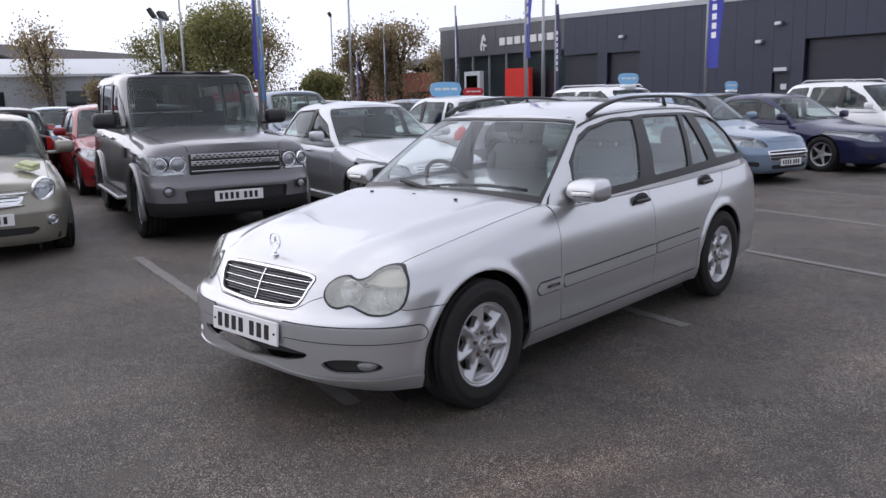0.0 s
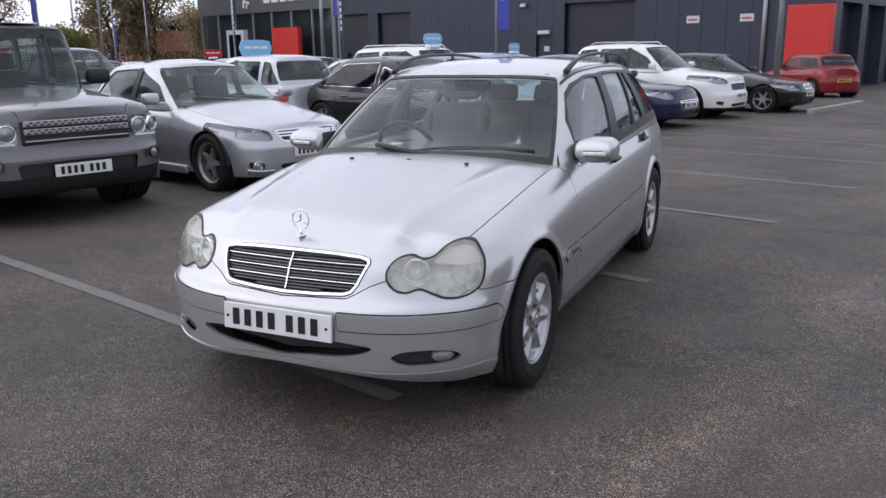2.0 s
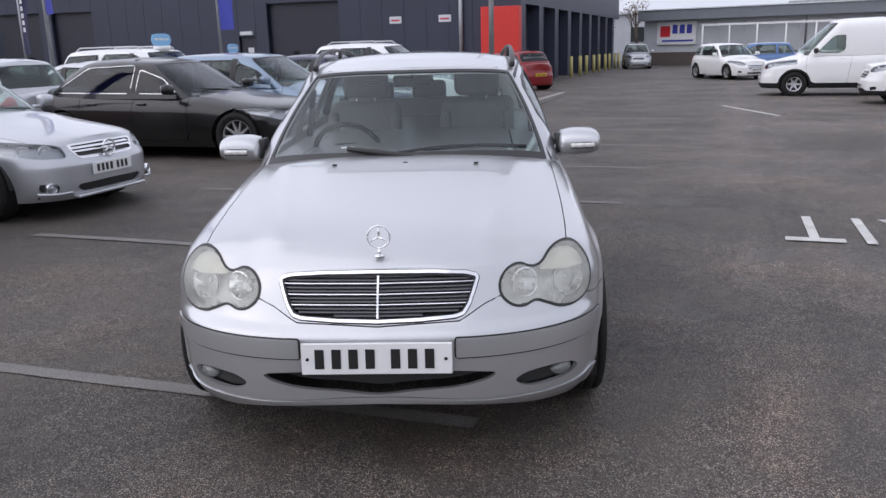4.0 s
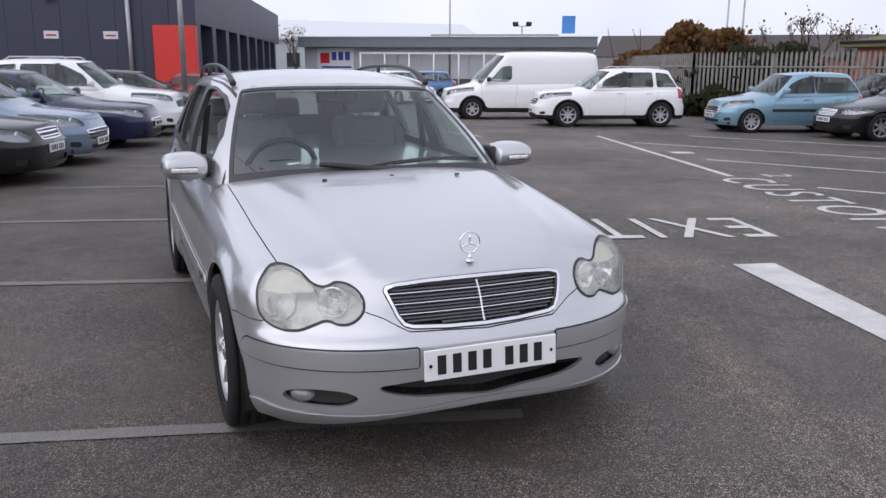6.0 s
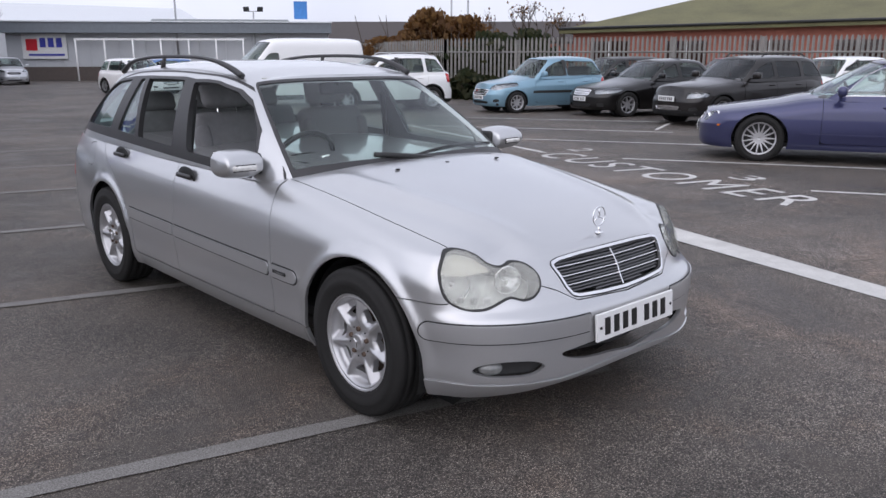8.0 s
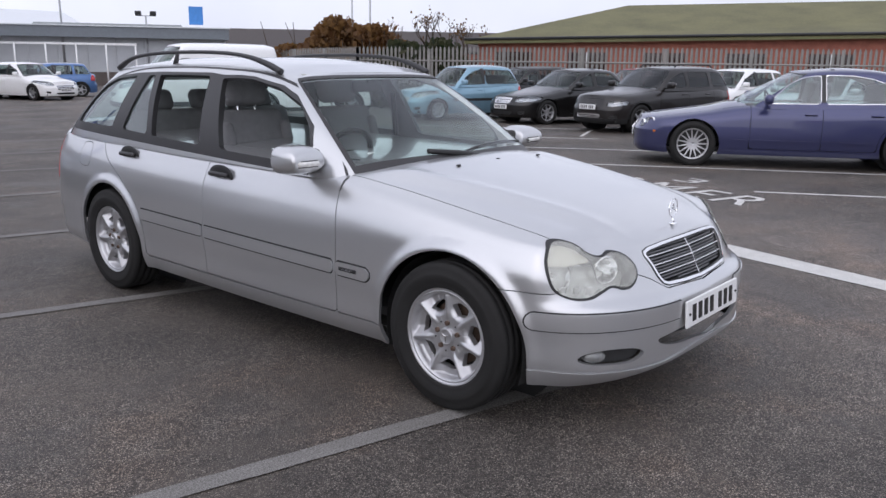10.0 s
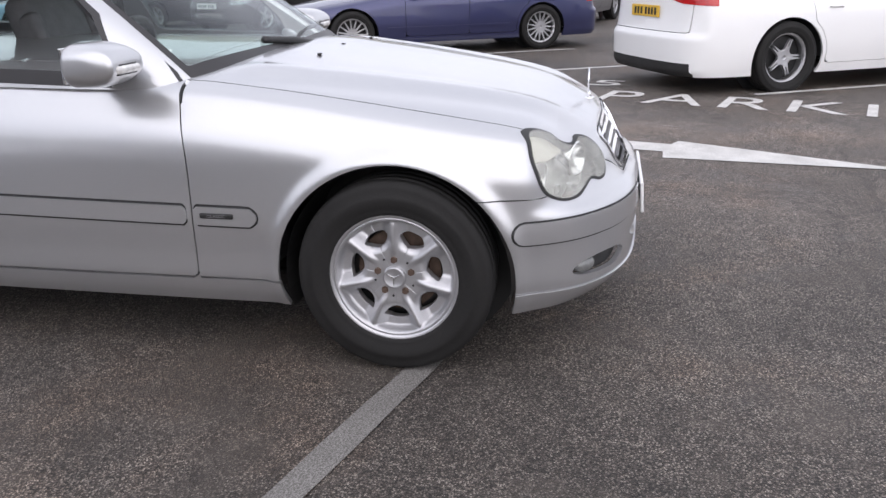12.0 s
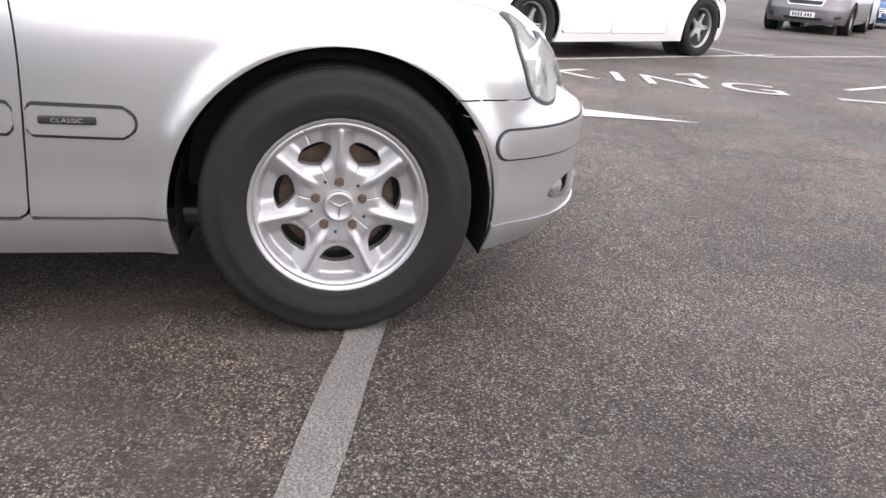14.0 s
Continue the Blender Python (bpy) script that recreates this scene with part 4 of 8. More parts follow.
    if driver:
        V, F = tube([(-hw * 0.42 + 0.18 * math.cos(a), S["ws0"] + 0.58 - 0.06 * math.sin(a), S["cowl"] - 0.02 + 0.17 * math.sin(a)) for a in np.linspace(0, 2 * math.pi, 20, endpoint=False)], 0.014, 6, True)
        part_data("steering_wheel", V, F, K["black"], car, smooth=True)
    if wipers:
        for x0 in (-0.05, 0.42):
            V, F = tube([(x0, S["ws0"] + 0.02, S["cowl"] + 0.01), (x0 - 0.25, S["ws0"] + 0.06, S["cowl"] + 0.03), (x0 - 0.5, S["ws0"] + 0.13, S["cowl"] + 0.045)], 0.008, 5)
            part_data("wiper", V, F, K["black"], car)
    if plate_front:
        plate_bars(car, (0, S["yF"] - 0.008, plate_z), K["plate"], K["plate_ink"])
    if plate_rear:
        plate_bars(car, (0, S["yR"] + 0.004 - (0.05 if plate_rear > 0.6 else 0), plate_rear), K["plate_yellow"], K["plate_ink"], back=True)
    if rails is not None:
        for sg in (1, -1):
            x = sg * (hw * 0.62)
            V, F = tube([(x, S["ws1"] + 0.25, S["rz"] + 0.02), (x, S["ws1"] + 0.35, S["H"] + rail_up), (x, S["roof_r"] - 0.4, S["H"] + rail_up - 0.005), (x, S["roof_r"] - 0.28, S["rz"] + 0.01)], 0.017, 6)
            part_data("roof_rail", V, F, rails, car, smooth=True)
    return car


def facing(x, y, ang):
    """A car's pose: its front axle's middle at x, y, heading at that angle from +x."""
    return pose(x, y, 0, 0, 0, ang + 90)


# ---------- ground and markings ----------
UX, UY = 0.957, -0.290       # along the bays
VX, VY = 0.290, 0.957        # across the bays


def uv(u, v):
    return (UX * u + VX * v, UY * u + VY * v)


def fall(x, y):
    """The tarmac falls away gently from the car for drainage."""
    return -0.008 * max(0.0, min(90.0, math.hypot(x, y)) - 4.0)


def ground():
    bm = bmesh.new()
    xs = [-900, -300, -150, -100] + list(range(-90, -20, 10)) + list(range(-20, 21, 2)) + list(range(30, 91, 10)) + [100, 150, 300, 900]
    vs = {(i, j): bm.verts.new((x, y, fall(x, y))) for i, x in enumerate(xs) for j, y in enumerate(xs)}
    for i in range(len(xs) - 1):
        for j in range(len(xs) - 1):
            bm.faces.new((vs[i, j], vs[i + 1, j], vs[i + 1, j + 1], vs[i, j + 1]))
    g = part("ground", bm, ASPHALT)
    tagged(g, "worn grey-brown tarmac of a car park", "ground", kind="structure")


ground()


def sheet(name, outline, mt, label, z=0.005, cell=0.35):
    """A flat painted shape on the ground, cut into cells that follow the fall of the tarmac."""
    bm = bmesh.new()
    bm.faces.new([bm.verts.new((x, y, 0)) for x, y in outline])
    for ax in (0, 1):
        lo, hi = min(p[ax] for p in outline), max(p[ax] for p in outline)
        k = lo + cell
        while k < hi:
            co, no = [0, 0, 0], [0, 0, 0]
            co[ax], no[ax] = k, 1
            bmesh.ops.bisect_plane(bm, geom=bm.verts[:] + bm.edges[:] + bm.faces[:], plane_co=co, plane_no=no)
            k += cell
    for v in bm.verts:
        v.co.z = fall(v.co.x, v.co.y) + z
    ob = part(name, bm, mt)
    return tagged(ob, label, "road marking", "", "structure")


def stripe(name, a, b, w, mt, label, z=0.005):
    """A painted line on the ground, with slightly ragged edges."""
    a, b = Vector((*a, 0)), Vector((*b, 0))
    d = (b - a)
    n = max(2, int(d.length / 0.12))
    s = Vector((-d.y, d.x, 0)).normalized() * (w / 2)
    rnd = random.Random(int(a.x * 100) + int(b.y * 77))
    V, F = [], []
    for k in range(n + 1):
        p = a + d * k / n
        j1, j2 = rnd.uniform(0.9, 1.05), rnd.uniform(0.9, 1.05)
        up = Vector((0, 0, z + fall(p.x, p.y)))
        V += [p + s * j1 + up, p - s * j2 + up]
        if k:
            F.append((2 * k - 2, 2 * k - 1, 2 * k + 1, 2 * k))
    ob = part_data(name, V, F, mt)
    return tagged(ob, label, "road marking", "bay lines", "structure")


OLD = "faded white bay line painted on tarmac"
NEW = "white bay line painted on tarmac"
for k in range(-2, 8):
    e = (0.335 + 0.68 * k, -0.39 + 2.235 * k)
    dx, dy = (0.9655, -0.2605) if k == 0 else (UX, UY)
    stripe("bay_line", (e[0] - 4.62 * dx, e[1] - 4.62 * dy), e, 0.095, LINE_OLD, OLD)
# angled bays: starts along the lane, then each line runs back at 45 degrees
for u, v in ((5.40, -3.7), (5.41, -0.49), (5.56, 2.98), (5.49, 6.22), (5.47, 9.56), (5.31, 12.87)):
    stripe("bay_line", uv(u, v), uv(u + 0.72 * 5.2, v - 0.69 * 5.2), 0.085, LINE_FRESH, NEW)
stripe("bay_line", uv(7.22, 14.67), uv(10.72, 11.42), 0.085, LINE_FRESH, NEW)
stripe("bay_line", uv(9.16, 9.93), uv(10.70, 11.27), 0.085, LINE_FRESH, NEW)
stripe("bay_line", uv(8.66, -3.81), uv(9.7, -3.05), 0.085, LINE_FRESH, NEW)
stripe("bay_line", uv(8.66, -3.85), uv(10.9, -6.3), 0.085, LINE_FRESH, NEW)
stripe("lane_line", uv(5.05, 14.63), uv(4.87, 7.36), 0.10, LINE_FRESH, NEW)
stripe("lane_line", uv(1.24, 17.52), uv(2.34, 14.54), 0.10, LINE_FRESH, NEW)
stripe("lane_line", uv(-2.9, 20.6), uv(2.0, 20.4), 0.12, LINE_OLD, OLD)
stripe("lane_line", uv(4.62, -3.35), uv(4.9, -6.5), 0.09, LINE_FRESH, NEW)
# arrow that points down the lane: shaft, then a long head
sheet("arrow_marking", [uv(2.52, 2.22), uv(2.86, 2.24), uv(2.86, -0.28), uv(2.99, -0.30), uv(2.68, -1.80), uv(2.44, -0.32), uv(2.62, -0.28)], LINE_FRESH, "white arrow painted on tarmac, pointing along the lane")


# ---------- lettering on the ground ----------
def ground_text(body, origin, along, up, length, high, mt, label):
    """Letters laid on the ground: origin at the first letter's foot, stretched to a length and a height."""
    cu = bpy.data.curves.new("lettering", "FONT")
    cu.body, cu.size, cu.offset = body, 1.0, 0.0
    cu.space_character = 1.18
    tmp = bpy.data.objects.new("lettering", cu)
    scene.collection.objects.link(tmp)
    bpy.context.view_layer.update()
    me = bpy.data.meshes.new_from_object(tmp.evaluated_get(bpy.context.evaluated_depsgraph_get()))
    bpy.data.objects.remove(tmp)
    co = np.zeros(len(me.vertices) * 3)
    me.vertices.foreach_get("co", co)
    co = co.reshape(-1, 3)
    lo, hi = co.min(0), co.max(0)
    q = (co - lo) / np.maximum(hi - lo, 1e-6)
    P = np.zeros_like(co)
    P[:, 0] = origin[0] + along[0] * q[:, 0] * length + up[0] * q[:, 1] * high
    P[:, 1] = origin[1] + along[1] * q[:, 0] * length + up[1] * q[:, 1] * high
    P[:, 2] = [fall(x, y) + 0.006 for x, y in P[:, :2]]
    me.vertices.foreach_set("co", P.ravel())
    me.materials.clear()
    me.materials.append(mt)
    ob = new("road_lettering", me)
    return tagged(ob, label, "road marking", kind="structure")


DOWN = (-VX, -VY)
ground_text("CUSTOMER", uv(4.55, 7.15), DOWN, (UX, UY), 4.75, 0.68, LINE_FRESH, "white painted word CUSTOMER on tarmac")
ground_text("PARKING", uv(4.52, 0.82), DOWN, (UX, UY), 3.75, 0.66, LINE_FRESH, "white painted word PARKING on tarmac")
ground_text("EXIT", uv(3.40, 4.12), (-UX, -UY), DOWN, 1.62, 0.92, LINE_FRESH, "white painted word EXIT on tarmac")
for n, (u, v) in (("5", (5.50, 1.22)), ("4", (5.30, -2.10)), ("3", (5.45, 4.15)), ("2", (5.4, 7.6)), ("1", (5.3, 10.9))):
    ground_text(n, uv(u, v), DOWN, (UX, UY), 0.34, 0.40, LINE_FRESH, "white painted bay figure on tarmac")
W17 = (0.325, 0.225, 0.225, "alloy", 5)


# ---------- the silver estate car ----------
def estate_spec():
    plan = [(0, -0.758), (0.35, -0.735), (0.5, -0.693), (0.61, -0.636), (0.715, -0.548), (0.786, -0.44), (0.820, -0.32), (0.838, -0.12), (0.848, 0.2), (0.858, 0.6), (0.864, 1.2), (0.864, 1.8),
            (0.862, 2.4), (0.852, 2.9), (0.825, 3.3), (0.78, 3.53), (0.69, 3.67), (0.5, 3.75), (0.25, 3.775), (0, 3.78)]
    S = dict(plan=plan, front_run=1.45, rear_run=1.2, crown=2.9, shoulder=0.036, soften=14, soft_rows=7,
             bottom=pchip([-0.765, -0.74, -0.65, -0.5, 0.4, 2.4, 3.4, 3.78], [0.270, 0.248, 0.214, 0.192, 0.188, 0.20, 0.24, 0.28]),
             edge=pchip([-0.765, -0.72, -0.62, -0.45, -0.2, 0.1, 0.4, 0.65, 0.9, 1.6, 2.3, 3.0, 3.4, 3.78], [0.705, 0.703, 0.712, 0.735, 0.768, 0.815, 0.86, 0.888, 0.900, 0.920, 0.938, 0.956, 0.955, 0.95]),
             centre=pchip([-0.612, -0.555, -0.47, -0.3, 0.0, 0.3, 0.55, 0.8, 3.0, 3.7], [0.708, 0.742, 0.778, 0.83, 0.885, 0.928, 0.955, 0.955, 0.96, 0.95]),
             in_front=pchip([0.18, 0.225, 0.27, 0.40, 0.497, 0.515, 0.535, 0.565, 0.64, 0.70, 0.76], [0.075, 0.03, 0.004, 0.0, 0.002, 0.014, 0.045, 0.066, 0.102, 0.145, 0.195]),
             in_rear=pchip([0.2, 0.28, 0.55, 0.60, 0.95], [0.06, 0.01, 0.0, 0.05, 0.10]),
             in_side=pchip([0.18, 0.24, 0.30, 0.36, 0.48, 0.56, 0.66, 0.75, 0.85, 0.96], [0.06, 0.03, 0.015, 0.012, 0.0, 0.001, 0.005, 0.016, 0.034, 0.052]))

    def shape(G):
        """Bonnet creases that run from the grille's corners to the screen, and flared wheel arches."""
        x, y, z = G[:, :, 0], G[:, :, 1], G[:, :, 2]
        xr = np.interp(y, [-0.65, 0.6], [0.36, 0.58])
        on = smooth01(-0.62, -0.45, y) * (1 - smooth01(0.45, 0.62, y)) * (z > 0.7)
        G[:, :, 2] += on * (0.010 * np.exp(-((x - xr) / 0.05) ** 2) - 0.006 * np.exp(-((x - xr - 0.11) / 0.05) ** 2))
        for yc in (0.0, 2.715):
            d = np.hypot(y - yc, z - 0.30)
            G[:, :, 0] += np.where((x > 0.7) & (z < 0.72), 0.016 * np.exp(-((d - 0.382) / 0.03) ** 2), 0)
        return G
    S["shape"] = shape
    S["cab_base"] = [(0, 0.505, 0.925), (0.36, 0.535, 0.925), (0.60, 0.60, 0.91), (0.735, 0.69, 0.885), (0.785, 0.86, 0.88), (0.795, 1.3, 0.885), (0.80, 1.9, 0.89), (0.795, 2.5, 0.90), (0.785, 3.0, 0.91),
                     (0.75, 3.34, 0.92), (0.66, 3.52, 0.92), (0.4, 3.60, 0.92), (0, 3.62, 0.92)]
    S["cab_top"] = [(0, 1.225, 1.345), (0.3, 1.235, 1.343), (0.48, 1.255, 1.335), (0.552, 1.30, 1.325), (0.585, 1.45, 1.355), (0.605, 1.7, 1.378), (0.61, 2.0, 1.385), (0.605, 2.4, 1.38), (0.59, 2.75, 1.365),
                    (0.56, 2.99, 1.342), (0.49, 3.1, 1.325), (0.3, 3.15, 1.325), (0, 3.17, 1.325)]
    S["roof"] = pchip([1.2, 1.5, 1.9, 2.4, 2.9, 3.18], [1.350, 1.402, 1.428, 1.428, 1.398, 1.335])
    S["bulge"] = 0.03
    return S


def lens_material():
    """Hazed, slightly yellowed headlamp plastic."""
    m, nt, b = nodes_of("hazed_lens")
    out = nt.nodes["Material Output"]
    b.inputs["Base Color"].default_value = (0.86, 0.86, 0.81, 1)
    b.inputs["Roughness"].default_value = 0.10
    b.inputs["Coat Weight"].default_value = 1.0
    tr = nt.nodes.new("ShaderNodeBsdfTransparent")
    tr.inputs["Color"].default_value = (0.97, 0.98, 0.96, 1)
    haze = ramp(nt, noise_of(nt, 7, 5, 0.6), [(0.35, grey(0.17)), (0.7, grey(0.31))])
    mx = nt.nodes.new("ShaderNodeMixShader")
    nt.links.new(haze, mx.inputs[0])
    nt.links.new(tr.outputs[0], mx.inputs[1])
    nt.links.new(b.outputs[0], mx.inputs[2])
    nt.links.new(mx.outputs[0], out.inputs["Surface"])
    return m


LENS = lens_material()
GRAPHITE = mat("dark_window_trim", (0.022, 0.021, 0.022), 0.42, bumps=0.05)
SLAT = mat("grille_slat", (0.10, 0.10, 0.105), 0.35, metal=0.4)
LAMP_GREY = mat("lamp_housing_grey", (0.58, 0.58, 0.565), 0.35, metal=0.5, var=0.35, scale=30)
FOG_GLASS = mat("fog_lamp_glass", (0.20, 0.205, 0.20), 0.18, metal=0.2, var=0.3, scale=60)
AMBERED = mat("faded_indicator_plastic", (0.60, 0.57, 0.49), 0.25, var=0.12, scale=40, coat=0.4)
DASH = mat("dark_dashboard", (0.035, 0.036, 0.039), 0.75, bumps=0.2, bscale=300)
SEAT_GREY = mat("grey_seat_cloth", (0.175, 0.175, 0.18), 0.9, var=0.15, scale=20, bumps=0.4, bscale=260)
RUST = mat("rusty_steel", (0.12, 0.082, 0.062), 0.7, metal=0.5, var=0.4, scale=40)
INDICATOR = mat("clear_indicator", (0.72, 0.71, 0.68), 0.12, metal=0.2, var=0.35, scale=60)
PAPER = mat("white_paper", (0.8, 0.8, 0.78), 0.7, var=0.03)


def star_rim():
    """Seven-spoke cast wheel, 15 inch: ridged spokes, scalloped openings, bolts and a round cap."""
    rim = 0.198
    n = 7

    def height(r, p):
        q = 1 - np.abs(((p * n / (2 * np.pi)) % 1.0) - 0.5) * 2      # 1 on a spoke, 0 between
        t = np.clip((r - 0.05) / 0.12, 0, 1)
        away = (1 - q) * np.pi / n * r                                # metres from the ridge
        ridge = (1 - smooth01(0.0025, 0.013, away)) * 0.008 * smooth01(0.055, 0.10, r)
        slope = -0.030 * smooth01(0.006, 0.040, away) * smooth01(0.080, 0.120, r)
        lip = 0.020 * smooth01(0.170, 0.178, r)
        base = 0.066 + 0.004 * t
        inner = base + (ridge + slope) * (1 - smooth01(0.166, 0.176, r))
        return inner + lip * 0.55
    sk = disc_skin(height, 0.004, 0.184, 44, n * 26)

    def hole(X):
        r, p = X[:, 3], X[:, 4]
        q = ((p * n / (2 * np.pi)) % 1.0)
        a = (np.minimum(q, 1 - q)) * 2 * np.pi / n                    # angle from the opening's middle
        x, y = r * np.sin(a), r * np.cos(a)
        wide = 0.043 * np.sqrt(np.clip((y - 0.098) / 0.030, 0, 1.0))
        return np.minimum(np.minimum(0.141 - r, wide - x), 0.008 + 0.03 - np.hypot(np.maximum(0, x - 0.012), np.maximum(0, r - 0.141 + 0.038)))
    _, sk = sk.cut(hole)
    X, F = sk.X, sk.F
    k = len(X)
    P = X[:, :3]
    V = P.tolist() + (P - np.array([0.028, 0, 0])).tolist()
    faces = list(F) + [tuple(k + i for i in reversed(f)) for f in F]
    edges = {}
    for f in F:
        for i, j in zip(f, f[1:] + f[:1]):
            e = (i, j) if i < j else (j, i)
            edges[e] = None if e in edges else (i, j)
    for e in edges.values():
        if e:
            faces.append((e[1], e[0], k + e[0], k + e[1]))
    c = len(V)
    LV, LF = lathe([(0.062, 0.178), (0.081, 0.184), (0.086, 0.190), (0.087, 0.199), (0.080, 0.203), (0.072, 0.199), (0.06, 0.186), (-0.08, 0.182)], 72)
    V += LV
    faces += [tuple(c + i for i in f) for f in LF]
    me = bpy.data.meshes.new("rim")
    me.from_pydata(V, [], faces)
    me.materials.append(ALLOY)
    me.polygons.foreach_set("use_smooth", [i < len(F) or i >= len(faces) - len(LF) for i in range(len(faces))])
    return me


def badge_text(body, length, high):
    """Raised letters, centred, lying in the x-y plane."""
    cu = bpy.data.curves.new("lettering", "FONT")
    cu.body, cu.size, cu.extrude = body, 1.0, 0.0
    tmp = bpy.data.objects.new("lettering", cu)
    scene.collection.objects.link(tmp)
    bpy.context.view_layer.update()
    me = bpy.data.meshes.new_from_object(tmp.evaluated_get(bpy.context.evaluated_depsgraph_get()))
    bpy.data.objects.remove(tmp)
    co = np.zeros(len(me.vertices) * 3)
    me.vertices.foreach_get("co", co)
    co = co.reshape(-1, 3)
    lo, hi = co.min(0), co.max(0)
    co[:, 0] = ((co[:, 0] - lo[0]) / (hi[0] - lo[0]) - 0.5) * length
    co[:, 1] = ((co[:, 1] - lo[1]) / (hi[1] - lo[1]) - 0.5) * high
    me.vertices.foreach_set("co", co.ravel())
    me.materials.clear()
    return me


def estate_car():
    S = estate_spec()
    car = thing("estate_car", pose(0, 0, 0), "silver metallic estate car with black roof rails and hazed headlamps", "car")
    sk = body_skin(S, 300, 62, 32)
    AR = 0.376

    def arch(X):
        d = np.minimum(np.hypot(X[:, 1], X[:, 2] - 0.298), np.hypot(X[:, 1] - 2.715, X[:, 2] - 0.30) + 0.006)
        return np.where(X[:, 0] > 0.55, AR - d, -1.0)
    _, sk = sk.cut(arch)
    whole = sk
    # headlamps
    HL = spline([(0.662, 0.756), (0.712, 0.748), (0.752, 0.704), (0.770, 0.642), (0.758, 0.578), (0.715, 0.545), (0.650, 0.541), (0.598, 0.560), (0.555, 0.576), (0.515, 0.564), (0.470, 0.572), (0.430, 0.608),
                 (0.424, 0.655), (0.452, 0.692), (0.500, 0.704), (0.548, 0.690), (0.580, 0.700), (0.612, 0.735)], 5, True)
    fh = inside(HL)
    front = lambda X: (X[:, 1] < -0.05) & (X[:, 4] < 1.6)
    hl, sk = sk.cut(lambda X: np.where(front(X), fh(X[:, 0], X[:, 2]), -1))
    gasket, lens = hl.cut(lambda X: 0.0085 - fh(X[:, 0], X[:, 2]))
    for sg, a, b in ((1, lens, gasket), (-1, lens.mirror(), gasket.mirror())):
        lamp = panel("headlight", a, LENS, car, thick=0.006, lift=0.006, label="hazed twin-lobed headlamp")
        panel("gasket", b, BLACK, lamp, thick=0.03, lift=0.002)
        panel("lamp_housing", a.offset(-0.085), LAMP_GREY, lamp, thick=0.006)
        visor, _ = a.cut(lambda X: np.minimum(X[:, 2] - 0.668 - 0.10 * np.abs(np.abs(X[:, 0]) - 0.69), np.abs(X[:, 0]) - 0.585))
        panel("indicator_cover", visor.offset(-0.022), AMBERED, lamp, thick=0.010, label="faintly amber indicator cover")
        for (x, y, z, r) in ((0.668, -0.375, 0.612, 0.062), (0.500, -0.492, 0.632, 0.053)):
            V, F = lathe([(-0.03, 0.012), (-0.015, r * 0.45), (0.012, r * 0.72), (0.05, r * 0.95), (0.056, r), (0.05, r * 1.06), (0.0, r * 1.07)], 32)
            out = pose(sg * x, y, z, 0, 0, -90 + sg * 24)
            part_data("reflector_bowl", [out @ Vector(v) for v in V], F, CHROME, lamp, smooth=True)
            V, F = lathe([(0.03, 0.0), (0.028, 0.008), (0.02, 0.013), (-0.02, 0.014)], 16)
            part_data("bulb_shield", [out @ Vector(v) for v in V], [tuple(reversed(f)) for f in F], CHROME, lamp, smooth=True)
        for k in range(4):
            out = pose(sg * (0.612 + 0.034 * k), -0.520 + 0.036 * k, 0.562 + 0.002 * k, 0, 0, sg * 40)
            bm = bmesh.new()
            add_box(bm, (0, 0, 0), (0.026, 0.006, 0.030 - 0.003 * k), 0.003, out)
            part("lamp_facet", bm, REFLECTOR, lamp)
    # grille
    GP = [(-0.03, 0.707), (0.20, 0.704), (0.31, 0.698), (0.350, 0.688), (0.358, 0.671), (0.326, 0.588), (0.304, 0.556), (0.27, 0.546), (0.14, 0.538), (-0.03, 0.535)]
    fg = inside(GP)
    gr, sk = sk.cut(lambda X: np.where((X[:, 1] < -0.4) & (X[:, 4] < 1.7), fg(X[:, 0], X[:, 2]), -1))
    joint_sk, gr = gr.cut(lambda X: 0.0035 - fg(X[:, 0], X[:, 2]))
    frame_sk, mesh_sk = gr.cut(lambda X: 0.0135 - fg(X[:, 0], X[:, 2]))
    inner_sk, mesh_sk = mesh_sk.cut(lambda X: 0.0185 - fg(X[:, 0], X[:, 2]))
    gob = panel("grille", mesh_sk.both(), BLACK, car, thick=0.006, lift=-0.060)
    panel("grille_joint", joint_sk.both(), BLACK, gob, thick=0.01, lift=-0.006)
    panel("grille_frame", frame_sk.both(), CHROME, gob, thick=0.05, lift=0.005, label="chrome grille frame")
    panel("inner_frame", inner_sk.both(), BLACK, gob, thick=0.05, lift=-0.004)

    def across(z0):
        """The grille's front line at one height, from side to side."""
        top, _ = mesh_sk.cut(lambda X: X[:, 2] - z0)
        P = np.array(sorted((x, y) for x, y, z in top.X[:, :3] if abs(z - z0) < 1e-6))
        if len(P) < 3:
            return None
        x = np.linspace(-P[-1, 0], P[-1, 0], 41)
        return x, np.interp(np.abs(x), P[:, 0], P[:, 1])

    def slat(name, z0, high, deep, back, mt):
        line = across(z0)
        if line is None:
            return
        V, F = [], []
        for k, (x, y) in enumerate(zip(*line)):
            y = y + back
            V += [(x, y, z0 - high * 0.3), (x, y + 0.002, z0 + high * 0.5), (x, y + deep, z0 + high * 0.9), (x, y + deep, z0 - high * 0.5)]
            if k:
                F += [(4 * k - 4 + e, 4 * k + e, 4 * k + (e + 1) % 4, 4 * k - 4 + (e + 1) % 4) for e in range(4)]
        part_data(name, V, F, mt, gob)
